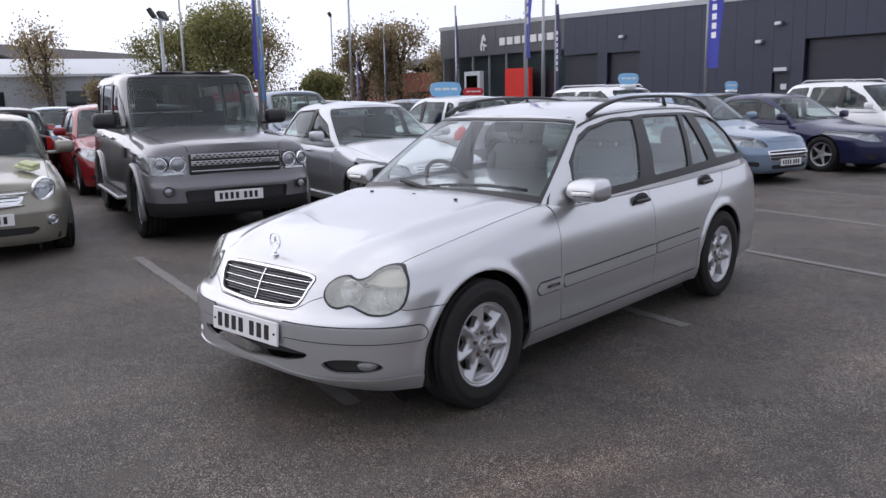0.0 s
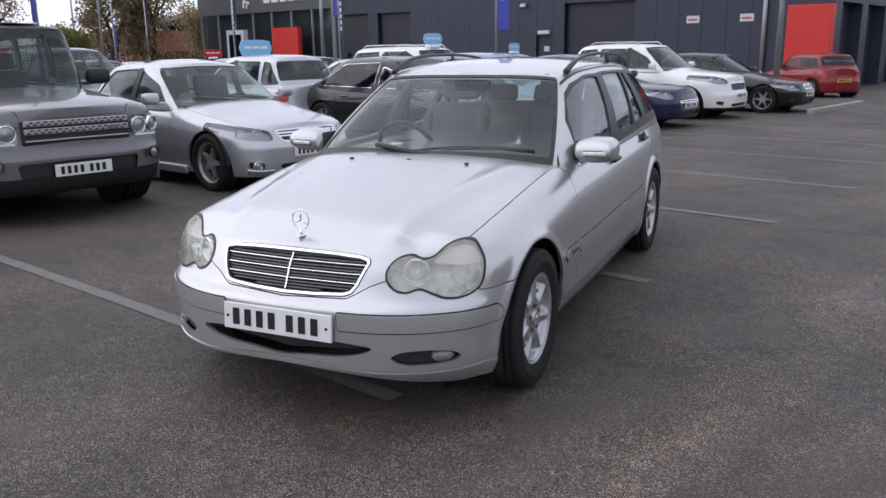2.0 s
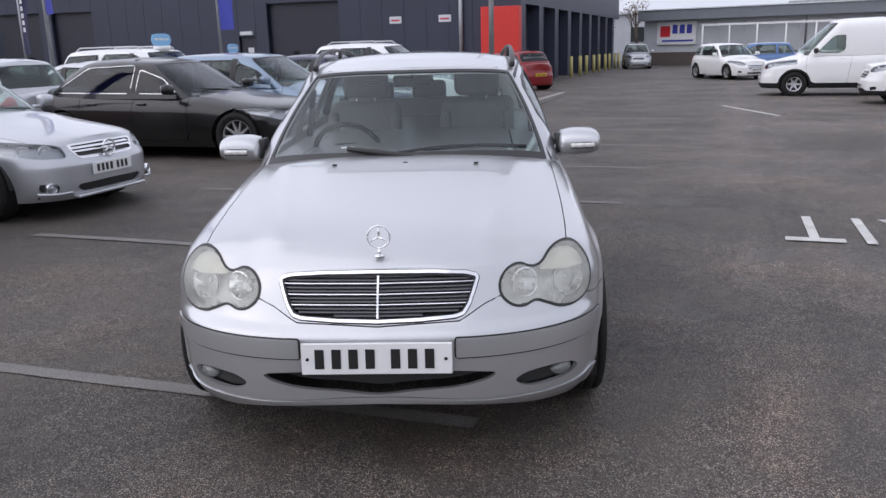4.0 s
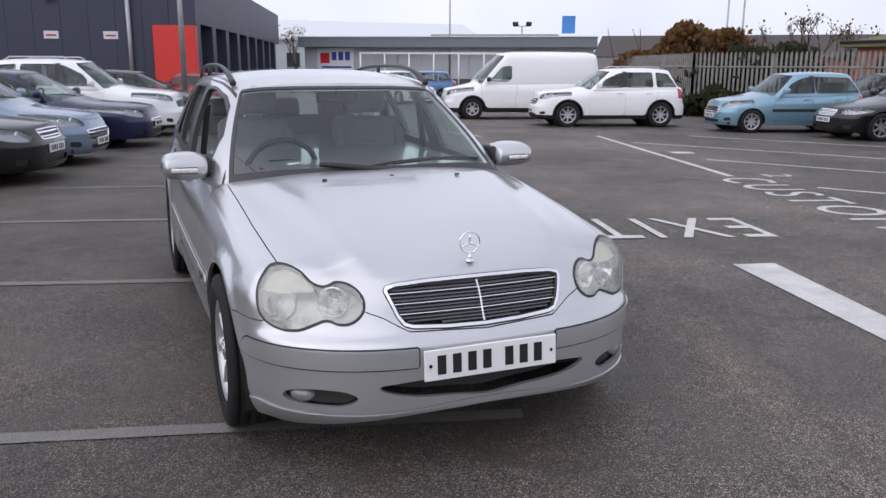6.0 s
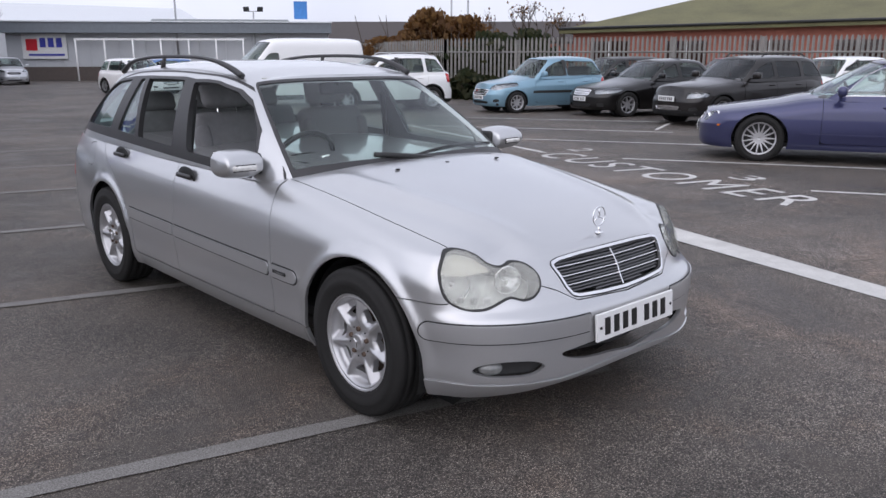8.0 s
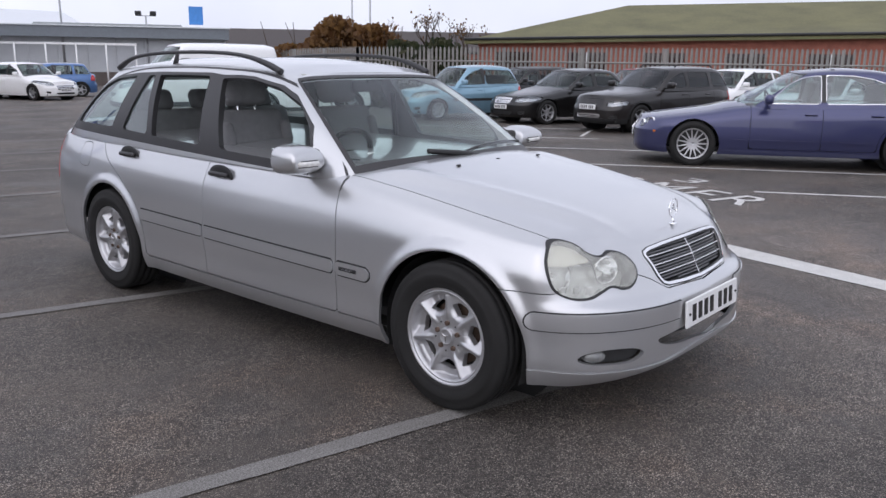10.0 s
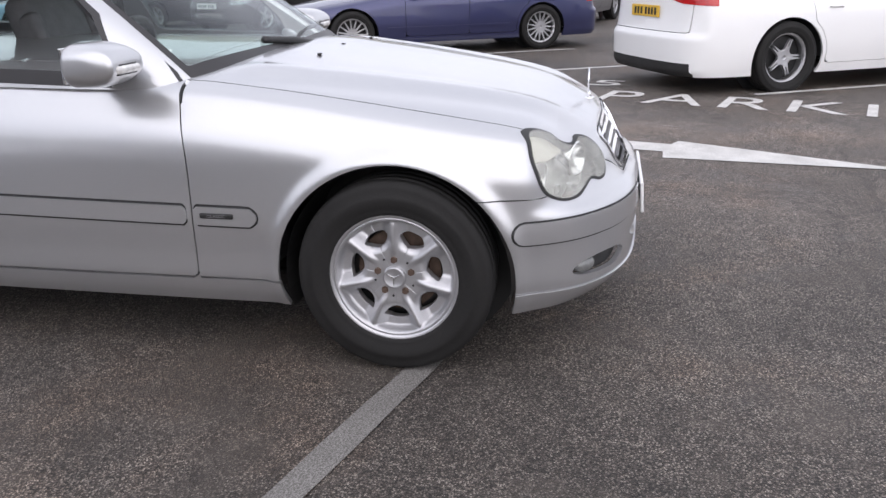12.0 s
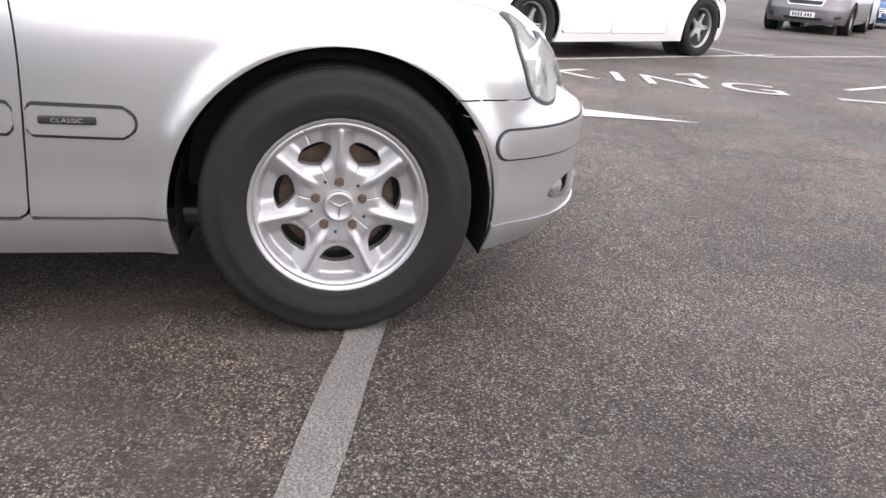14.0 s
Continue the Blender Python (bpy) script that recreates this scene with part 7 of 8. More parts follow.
BASES.append(make_hatch("hatchback", -10.9, -1.85, P_BLACK, "black hatchback in the second row"))
BASES.append(make_hatch("hatchback", -15.2, 10.2, P_BROWN, "dark hatchback among the stock cars", back=True))
BASES.append(make_saloon("saloon_car", -15.0, 14.4, P_GREY, "grey saloon car among the stock cars"))
BASES.append(make_hatch("hatchback", -12.2, 19.3, P_ICE, "pale blue hatchback among the stock cars", L=4.0))
roof_topper(-13.4, 19.3, 1.49, B_SIGN, P_WHITE, "blue sales board on a white foot", 0.6)

# ---- cars on the other side of the lane ----
make_hatch("crossover_car", 5.15, 18.65, P_WHITE, "white crossover car with black lower cladding", L=4.16, W=1.74, H=1.56, wb=2.538, fo=0.84, back=True, nose=0.88, cowl=1.06, belt=1.02, ws0=0.42, ws1=1.08, roof_r=2.85, tail_y=3.15,
           low=0.22, cladding=0.10, wheel=(0.335, 0.225, 0.215, "alloy", 8), rails=ALLOY)
make_hatch("hatchback", 9.2, 16.45, P_SKY, "sky blue hatchback with a black side strip", L=3.81, W=1.665, H=1.49, wb=2.455, fo=0.74, back=True, nose=0.76, cowl=0.98, belt=0.94, ws0=0.40, ws1=1.0, roof_r=2.62, tail_y=2.95,
           wheel=(0.29, 0.195, 0.185, "alloy", 8), three=False, side_strip=(0.56, 0.035, BLACK))
make_saloon("saloon_car", 10.95, 14.05, P_BLACK, "black saloon car with square lamps", L=4.58, W=1.80, H=1.43, wb=2.715, fo=0.86, back=True, ws0=0.55, ws1=1.25, wheel=(0.315, 0.215, 0.215, "alloy", 7),
            head=[(0.46, 0.60), (0.46, 0.70), (0.82, 0.71), (0.84, 0.62)])
make_hatch("crossover_car", 11.1, 10.95, P_BROWN, "dark brown crossover with split lamps", glassy=GLASS_DARK, L=4.16, W=1.73, H=1.50, wb=2.595, fo=0.86, back=True, nose=0.82, cowl=1.02, belt=0.98, ws0=0.42, ws1=1.05, low=0.22, cladding=0.12, rails=BLACK,
           plate_z=0.58, head=[(0.50, 0.62), (0.52, 0.70), (0.80, 0.71), (0.80, 0.64)], grille=GR0(0.40, 0.34, 0.44))
make_saloon("saloon_car", 13.3, 8.0, P_SILVER, "silver saloon car beyond the violet one", back=True)
make_hatch("off_road_car", 13.6, 5.0, P_GREY, "dark grey sport utility car", L=4.6, W=1.85, H=1.70, wb=2.75, back=True, nose=0.95, cowl=1.13, belt=1.10, low=0.24, wheel=(0.36, 0.235, 0.235, "alloy", 5), roof_r=3.1, tail_y=3.4)
make_hatch("estate_car", 13.4, 19.2, P_BLACK, "black estate car in front of the fence", L=4.6, back=True, roof_r=3.1, tail_y=3.45)
make_hatch("hatchback", 15.6, 16.0, P_RED, "red hatchback in front of the fence", back=True)
make_hatch("hatchback", 16.4, 13.0, P_WHITE, "white hatchback in front of the fence", back=True)


def make_van():
    S = generic_spec(5.05, 1.90, 2.06, 3.1, 0.88, nose=0.90, cowl=1.22, belt=1.13, tail=1.15, ws0=0.12, ws1=0.92, roof_r=3.92, tail_y=4.08, low=0.22, top_w=0.84, box=0.45, roof_drop=0.07)
    W = dict(doors=[1.30], glass=[[(0.52, 1.16), (1.22, 1.14), (1.20, 1.62), (0.92, 1.60)]])
    return generic_car("panel_van", place(3.05, 22.3, 0, True), S, P_WHITE, "white panel van with a black side strip", W, [(0.55, 0.74), (0.60, 0.92), (0.86, 0.98), (0.90, 0.84)], GR0(0.40, 0.52, 0.62), (0.33, 0.20, 0.21, "alloy", 6),
                       grille_mat=None, cladding=0.14, rear_window=False, mirror_col=BLACK, category="van", pillar=False, **PARK)


make_van()
A45 = math.degrees(math.atan2(0.883, -0.47))


def at_angle(x, y, a):
    return pose(x, y, fall(x, y), 0, 0, a + 90)


def make_violet():
    S = generic_spec(4.86, 1.82, 1.45, 2.909, 0.86, nose=0.68, cowl=0.94, belt=0.91, tail=0.97, ws0=0.62, ws1=1.45, roof_r=2.70, tail_y=3.35, deck=0.97, top_w=0.64, box=0.0)
    W = dict(doors=[1.75, 2.62], glass=[[(1.02, 0.93), (1.725, 0.935), (1.72, 1.335), (1.60, 1.33), (1.46, 1.30), (1.30, 1.21), (1.14, 1.07)], [(1.785, 0.935), (2.66, 0.95), (2.80, 0.975), (2.83, 1.02), (2.76, 1.12), (2.62, 1.215), (2.42, 1.295), (2.15, 1.34), (1.78, 1.345)]])
    car = generic_car("saloon_car", at_angle(8.35 + 0.75 * 0.883, 2.98 + 0.75 * 0.47, A45), S, P_VIOLET, "violet-blue saloon car with fine-spoked wheels and oval grille", W,
                       [(0.48, 0.60), (0.53, 0.55), (0.60, 0.56), (0.63, 0.62), (0.60, 0.68), (0.53, 0.69)], [(-0.03, 0.63), (0.16, 0.61), (0.20, 0.54), (0.16, 0.47), (-0.03, 0.45)], (0.33, 0.235, 0.225, "alloy", 15),
                       grille_mat=CHROME, bars=2, chrome_line=True, trim_w=0.007, tail=[(0.70, 0.68), (0.90, 0.68), (0.92, 0.86), (0.72, 0.86)], plate_rear=0.55, intake=GR0(0.4, 0.26, 0.34), glassy=GLASS_TINT, detail=1.6, side_strip=(0.40, 0.016, P_VIOLET), **PARK)
    for sg in (1, -1):
        round_lamp(car, (sg * 0.655, -0.600, 0.622), 0.068, sg * 38, CHROME, LAMP_DARK, "round_headlamp")
        round_lamp(car, (sg * 0.50, -0.725, 0.600), 0.058, sg * 22, CHROME, LAMP_DARK, "round_headlamp")
        box_part("side_marker", (sg * 0.792, -0.50, 0.50), (0.016, 0.16, 0.028), AMBER, car, "amber side marker", bevel=0.004, seg=1)
        box_part("side_repeater", (sg * 0.897, 0.50, 0.56), (0.012, 0.075, 0.026), AMBER, car, bevel=0.004, seg=1)
    return car


def make_white_saloon():
    S = generic_spec(4.91, 1.874, 1.455, 2.912, 0.92, nose=0.70, cowl=0.96, belt=0.93, tail=1.04, ws0=0.55, ws1=1.40, roof_r=2.75, tail_y=3.45, deck=1.06, top_w=0.66)
    W = dict(doors=[1.70, 2.58], glass=side_windows(S, [1.72], rear_in=0.34, front_in=0.38, drop=0.05, gap=0.09))
    # rear axle near (5.4, -2.3); nose away along the angled bay
    h = Vector((0.47, -0.883, 0))
    left = Vector((0.883, 0.47, 0))
    ra = Vector((5.36, -2.28, 0)) + left * 0.80
    fa = ra + h * 2.912
    return generic_car("saloon_car", at_angle(fa.x, fa.y, A45 + 180), S, P_WHITE, "white saloon car with red lamps and a yellow rear plate", W,
                       [(0.48, 0.58), (0.56, 0.68), (0.86, 0.72), (0.88, 0.62)], GR0(0.40, 0.42, 0.66), (0.345, 0.242, 0.245, "twin", 5), grille_mat=CHROME, bars=4,
                       tail=[(0.42, 0.895), (0.60, 0.862), (0.95, 0.835), (0.97, 0.955), (0.70, 0.972), (0.43, 0.965)], plate_rear=0.78, diffuser=True, glassy=GLASS_DARK, detail=1.6, **PARK)


make_violet()
make_white_saloon()
make_hatch("off_road_car", 17.6, -7.2, P_GREY, "dark grey sport utility car facing the lane", L=4.6, W=1.88, H=1.66, wb=2.8, back=True, turn=-28, nose=0.92, cowl=1.10, belt=1.06, low=0.24, wheel=(0.36, 0.24, 0.24, "alloy", 5), roof_r=3.1, tail_y=3.4)
make_hatch("hatchback", 20.5, -8.6, P_WHITE, "white hatchback beside the grey one", back=True, turn=-28)
make_hatch("people_carrier", 25.0, -11.6, P_MID, "mid blue people carrier", L=4.4, H=1.62, back=True, turn=-28)
make_saloon("saloon_car", 18.0, -3.6, P_BLACK, "black saloon car beside the grey one", back=True, turn=-28)
# stock by the far sheds
make_hatch("hatchback", 2.0, 33.6, P_WHITE, "white hatchback near the grey shed", turn=-60)
make_hatch("hatchback", 1.0, 37.6, P_MID, "blue hatchback near the grey shed", turn=180)
make_hatch("off_road_car", -4.4, 53.2, P_SILVER, "pale silver sport utility car at the end of the lane", H=1.65, belt=1.05, nose=0.9, cowl=1.1, turn=-80)

# more stock cars, copied
rnd = random.Random(11)
for k, (u, v, b) in enumerate([(-16.2, -3.5, 1), (-16.0, -1.0, 1), (-16.1, 1.6, 1), (-20.5, -2.0, 0), (-20.4, 0.8, 0), (-20.6, 3.6, 0), (-20.5, 6.4, 0), (-20.4, 9.4, 0), (-20.5, 12.2, 0), (-20.4, 15.0, 0), (-25.5, 1.0, 1), (-25.6, 4.0, 1),
                               (-25.4, 7.0, 1), (-25.5, 10.2, 1), (-25.6, 13.4, 1), (-25.5, 16.6, 1), (-31.0, 3.0, 0), (-31.2, 6.2, 0), (-31.0, 9.6, 0), (-31.1, 13.0, 0), (-31.0, 16.4, 0), (-15.1, 18.0, 1), (-20.4, 18.2, 0), (-20.5, -5.0, 0),
                               (-26.0, -4.5, 1), (-26.0, -1.6, 1), (-37.0, 8.0, 0), (-37.0, 12.0, 0), (-37.0, 16.0, 0)]):
    copy_thing(BASES[k % len(BASES)], place(u, v, rnd.uniform(-3, 3), bool(b)))
    if k % 3 == 0 and u < -19:
        roof_topper(u - 1.2, v, 1.47, R_SIGN, P_WHITE, "red sales board on a car roof", 0.9, high=0.3)


# ---------- showroom and workshop ----------
CLAD = mat("dark_blue_cladding", (0.031, 0.036, 0.062), 0.5, var=0.12, scale=0.8)
CLAD_GREY = mat("grey_fascia_panel", (0.085, 0.088, 0.10), 0.45, var=0.1, scale=0.8)
SHUTTER = mat("roller_shutter", (0.022, 0.024, 0.036), 0.5, var=0.15)
RED_PANEL = mat("red_panel", (0.62, 0.03, 0.02), 0.45, var=0.08)
STEEL = mat("galvanised_steel", (0.36, 0.37, 0.38), 0.45, metal=0.6, var=0.15)
WHITE_WALL = mat("pale_cladding", (0.50, 0.52, 0.54), 0.6, var=0.08, scale=0.7)
BRICK = mat("red_brickwork", (0.29, 0.105, 0.072), 0.9, var=0.25, scale=3, bumps=0.3, bscale=30)
SLATE = mat("mossy_roof", (0.128, 0.122, 0.058), 0.85, var=0.3, scale=0.6, bumps=0.3, bscale=12)
CONCRETE = mat("concrete_kerb", (0.30, 0.29, 0.27), 0.85, var=0.2, scale=3, bumps=0.3)
FLAG_BLUE = mat("blue_banner", (0.045, 0.055, 0.36), 0.7, var=0.15)
FLAG_DARK = mat("dark_banner", (0.02, 0.02, 0.07), 0.7, var=0.15)
FLAG_SKY = mat("sky_banner", (0.06, 0.22, 0.55), 0.7, var=0.15)
LIT = mat("pale_display_panel", (0.62, 0.64, 0.66), 0.5, var=0.05)
YELLOW = mat("yellow_post_paint", (0.48, 0.42, 0.16), 0.6, var=0.2)


def bx(u0, u1, v0, v1, z0, z1):
    """Corner numbers of a box along the bays to its centre pose and size."""
    x, y = uv((u0 + u1) / 2, (v0 + v1) / 2)
    return pose(x, y, (z0 + z1) / 2, 0, 0, A_U), (u1 - u0, v1 - v0, z1 - z0)


def block(name, u0, u1, v0, v1, z0, z1, mt, parent=None, label="", bevel=0.0):
    m, s = bx(u0, u1, v0, v1, z0, z1)
    bm = bmesh.new()
    add_box(bm, (0, 0, 0), s, bevel, seg=1)
    bmesh.ops.transform(bm, matrix=m, verts=bm.verts[:])
    return part(name, bm, mt, parent, label)


def top_at(u):
    """Height of the parapet, which steps down gently along the front."""
    return 5.45 + 0.0219 * (-7.0 - u)


def workshop():
    b = thing("showroom_building", pose(0, 0, 0), "dark blue clad showroom and workshop with roller doors", "building")
    F = 31.0
    # cladding bays with openings: (from, to, opening height or 0)
    runs = [(-50.3, -35.6, 4.05, "glass"), (-35.6, -32.6, 3.62, "shutter"), (-32.6, -31.8, 0, ""), (-31.8, -29.2, 3.58, "shutter"), (-29.2, -20.7, 0, ""), (-20.7, -19.75, 2.1, "door"), (-19.75, -19.1, 0, ""),
            (-19.1, -15.4, 3.55, "shutter"), (-15.4, -7.0, 0, "")]
    for u0, u1, h, kind in runs:
        lo = -0.6 if not h else h
        n = max(1, round((u1 - u0) / 1.05))
        for k in range(n):
            a, c = u0 + (u1 - u0) * k / n, u0 + (u1 - u0) * (k + 1) / n
            mt = CLAD_GREY if u1 < -35 else CLAD
            block("cladding_panel", a + 0.006, c - 0.006, F, F + 0.12, lo, min(top_at(a), top_at(c)) - 0.22, mt, b)
        if kind == "shutter":
            sh = block("roller_door", u0 + 0.05, u1 - 0.05, F + 0.25, F + 0.30, -0.6, h, SHUTTER, b, "dark roller door")
            for q in range(12):
                z = -0.2 + h * q / 12
                block("slat", u0 + 0.06, u1 - 0.06, F + 0.235, F + 0.25, z, z + h / 12 - 0.03, SHUTTER, sh)
            for q in (0.35, 0.65):
                block("vision_pane", u0 + (u1 - u0) * q - 0.15, u0 + (u1 - u0) * q + 0.15, F + 0.22, F + 0.236, 1.1, 1.4, GLASS_DARK, sh)
        if kind == "door":
            dr = block("door", u0 + 0.05, u1 - 0.05, F + 0.12, F + 0.17, -0.4, h, SHUTTER, b, "dark service door")
            block("notice", u0 + 0.4, u0 + 0.7, F + 0.105, F + 0.118, 1.35, 1.6, LIT, dr)
    block("wall_core", -50.2, -7.05, F + 0.34, F + 0.5, -0.6, 5.1, CLAD, b)
    V = []
    for u in (-50.4, -6.95):
        V += [(*uv(u, v), top_at(u) - dz) for v, dz in ((F - 0.05, 0.26), (F - 0.05, 0.0), (F + 0.6, 0.0), (F + 0.6, 0.26))]
    part_data("parapet_cap", V, [(0, 1, 2, 3), (7, 6, 5, 4)] + [(k, k + 4, (k + 1) % 4 + 4, (k + 1) % 4) for k in range(4)], STEEL, b)
    block("roof", -50.3, -7.05, F + 0.6, F + 30, 5.1, 5.3, CLAD_GREY, b)
    # end wall with tall dark openings between piers
    v = F
    k = 0
    while v < 62:
        block("pier", -7.6, -7.0, v, v + 0.9, -0.8, 5.3, CLAD, b)
        block("lintel", -7.5, -7.0, v + 0.9, v + 3.6, 3.1, 5.3, CLAD, b)
        block("roller_door", -7.62, -7.5, v + 0.9, v + 3.6, -0.8, 3.1, SHUTTER, b, "dark roller door")
        v += 3.6
        k += 1
    # glazing of the showroom
    for q in range(7):
        a = -50.0 + 2.05 * q
        gw = block("shop_window", a + 0.05, a + 2.0, F + 0.10, F + 0.12, -0.4, 3.95, GLASS, b)
        block("mullion", a - 0.04, a + 0.04, F + 0.02, F + 0.16, -0.5, 4.05, STEEL, b)
        if q in (1, 3, 5):
            block("display_panel", a + 0.4, a + 1.5, F + 1.6, F + 1.7, 0.4, 2.4, LIT, b)
    block("showroom_floor", -50.2, -35.6, F + 0.15, F + 8, -0.62, -0.5, LIT, b)
    block("showroom_back_wall", -50.2, -35.6, F + 8, F + 8.1, -0.6, 3.9, WHITE_WALL, b)
    block("entrance_portal", -46.6, -44.6, F - 0.25, F + 0.10, -0.5, 3.0, LIT, b, "pale entrance portal")
    block("portal_glass", -46.3, -44.9, F - 0.28, F - 0.255, -0.4, 2.7, GLASS_DARK, b)
    block("red_wall", -40.6, -38.0, F - 0.9, F - 0.6, -0.5, 3.0, RED_PANEL, b, "red display wall")
    # emblem and name as plain shapes
    bm = bmesh.new()
    for (c, z, w, h, r) in ((-44.5, 5.05, 0.22, 0.75, 20), (-44.25, 5.25, 0.2, 0.5, -30), (-44.65, 4.6, 0.18, 0.4, -10), (-44.2, 4.75, 0.5, 0.16, 15), (-44.3, 4.55, 0.14, 0.35, 8)):
        x, y = uv(c, F - 0.06)
        add_box(bm, (0, 0, 0), (w, 0.05, h), 0.03, pose(x, y, z, 0, 0, A_U) @ pose(0, 0, 0, 0, r, 0))
    part("emblem", bm, P_WHITE, b, "white animal-shaped emblem drawn as bars").data.update()
    for k in range(7):
        a = -42.4 + 0.86 * k
        block("name_bar", a, a + 0.62, F - 0.07, F, 4.62 + 0.005 * k, 5.12 - 0.005 * k, P_WHITE, b)
    # small fittings
    for u, z in ((-21.4, 3.55), (-20.4, 4.3), (-30.5, 4.4), (-12.6, 4.0)):
        fx = block("flood_lamp", u - 0.18, u + 0.18, F - 0.22, F, z - 0.09, z + 0.09, STEEL, b, "wall flood lamp", bevel=0.03)
        block("lamp_glass", u - 0.15, u + 0.15, F - 0.232, F - 0.222, z - 0.06, z + 0.06, LIT, fx)
    block("door_lamp", -20.55, -19.9, F - 0.12, F, 2.18, 2.34, LIT, b, "pale box lamp over a door")
    for u in (-12.65, -10.35):
        sg = block("wall_sign", u - 0.28, u + 0.28, F - 0.03, F, 2.45, 2.75, LIT, b, "small white wall sign")
        block("print_bar", u - 0.2, u + 0.2, F - 0.036, F - 0.031, 2.55, 2.62, R_SIGN, sg)
    x, y = uv(-9.6, F - 0.1)
    cyl_part("drainpipe", (x, y, -0.5), (x, y, 5.3), 0.09, STEEL, b, n=12)
    rp = block("corner_panel", -8.6, -6.95, F - 0.5, F - 0.02, 0.35, 2.98, RED_PANEL, b, "bright red panel at the building corner", bevel=0.02)
    return b


workshop()
for k in range(9):
    x, y = uv(-6.3 + 0.05 * (k % 2), 39 + 2.4 * k)
    g = thing("bollard", pose(x, y, fall(x, y)), "faded yellow steel bollard beside the workshop", "bollard", "bollards by the workshop")
    cyl_part("post", (0, 0, 0), (0, 0, 1.0), 0.09, YELLOW, g, n=12)
    cyl_part("cap", (0, 0, 1.0), (0, 0, 1.05), 0.09, YELLOW, g, n=12, r2=0.03)

# kerbed island beside the black saloon
bm = bmesh.new()
for k in range(7):
    x, y = uv(-3.45, 17.9 + 0.61 * k)
    add_box(bm, (0, 0, 0), (0.14, 0.606, 0.15), 0.015, pose(x, y, fall(x, y) + 0.045, 0, 0, A_U), 1)
kerb = part("kerb", bm, CONCRETE)
tagged(kerb, "low concrete kerb of a planted island", "kerb", kind="structure")


# ---------- poles, banners, lamps ----------
def banner(x, y, high, z0, z1, wide, mt, label, turn=0.0, lean=0.0):
    """A steel pole with a long upright banner, its cloth slightly wavy, lettering as bars."""
    t = thing("banner_pole", pose(x, y, fall(x, y), 0, lean, turn), label, "flag", "banner poles")
    cyl_part("pole", (0, 0, 0), (0, 0, high), 0.045, STEEL, t, n=12, r2=0.03)
    n = 14
    V, F = [], []
    for i in range(n + 1):
        z = z0 + (z1 - z0) * i / n
        for j in range(5):
            q = j / 4
            V.append((0.05 + wide * q, 0.05 * math.sin(q * 4 + i * 0.5) * q, z))
    for i in range(n):
        for j in range(4):
            a = i * 5 + j
            F.append((a, a + 1, a + 6, a + 5))
    V2 = V + [(a, b + 0.006, c) for a, b, c in V]
    F2 = F + [tuple(len(V) + i for i in reversed(f)) for f in F]
    cl = part_data("cloth", V2, F2, mt, t, smooth=True)
    for k in range(7):
        z = z0 + (z1 - z0) * (0.25 + 0.07 * k)
        box_part("print_bar", (0.05 + wide * 0.5, -0.03, z), (wide * 0.35, 0.004, (z1 - z0) * 0.045), P_WHITE, cl)
    return t


banner(-6.5, 18.8, 6.5, 2.15, 5.6, 0.55, FLAG_BLUE, "blue upright banner on a white pole", -30)
banner(-10.2, 6.7, 6.0, 1.9, 5.6, 0.42, FLAG_BLUE, "blue upright banner on a white pole", -40)
banner(-11.3, 7.6, 5.0, 1.5, 3.2, 0.55, FLAG_SKY, "sky blue banner on a pole", -40)
banner(-7.7, 12.1, 6.0, 2.3, 5.5, 0.38, FLAG_BLUE, "narrow blue banner on a pole", -40)
banner(-14.2, 22.9, 5.0, 1.7, 4.8, 0.5, FLAG_DARK, "dark upright banner on a pole", -40)
banner(-17.9, 21.5, 5.0, 1.9, 4.6, 0.35, FLAG_DARK, "dark upright banner on a pole", -40)
banner(-25.7, 25.2, 5.0, 1.6, 4.6, 0.35, FLAG_DARK, "dark upright banner on a pole", -40)
banner(-27.5, 25.0, 4.0, 1.2, 3.4, 0.4, FLAG_BLUE, "blue upright banner on a pole", -40)


def lamp_post(x, y, high, turn=0.0, twin=True):
    t = thing("lamp_post", pose(x, y, fall(x, y), 0, 0, turn), "grey steel lighting column with flood lamps", "street lamp", "lighting columns")
    cyl_part("column", (0, 0, 0), (0, 0, high), 0.09, STEEL, t, n=12, r2=0.05)
    cyl_part("crossarm", (-0.55, 0, high), (0.55, 0, high), 0.03, STEEL, t, n=8)
    for s in (-1, 1) if twin else (1,):
        bm = bmesh.new()
        add_box(bm, (0, 0, 0), (0.42, 0.16, 0.34), 0.03, Matrix.Translation((s * 0.5, -0.08, high + 0.15)) @ pose(0, 0, 0, 30, 0, s * 12))
        part("flood_lamp", bm, BLACK, t)


lamp_post(-23.3, 12.1, 4.4, -50)
lamp_post(-35.1, 31.4, 9.5, -50)
lamp_post(-17.2, 26.4, 6.9, -40)
lamp_post(0.85, 21.3, 6.5, 0)
lamp_post(-48.0, 41.0, 8.2, -40)
lamp_post(28.3, 53.0, 4.9, -30)
lamp_post(23.6, 56.0, 9.5, -30)
lamp_post(40.0, 44.0, 8.0, -30)
lamp_post(36.0, 38.0, 7.5, -30)
lamp_post(-42.0, 24.0, 8.0, -30)


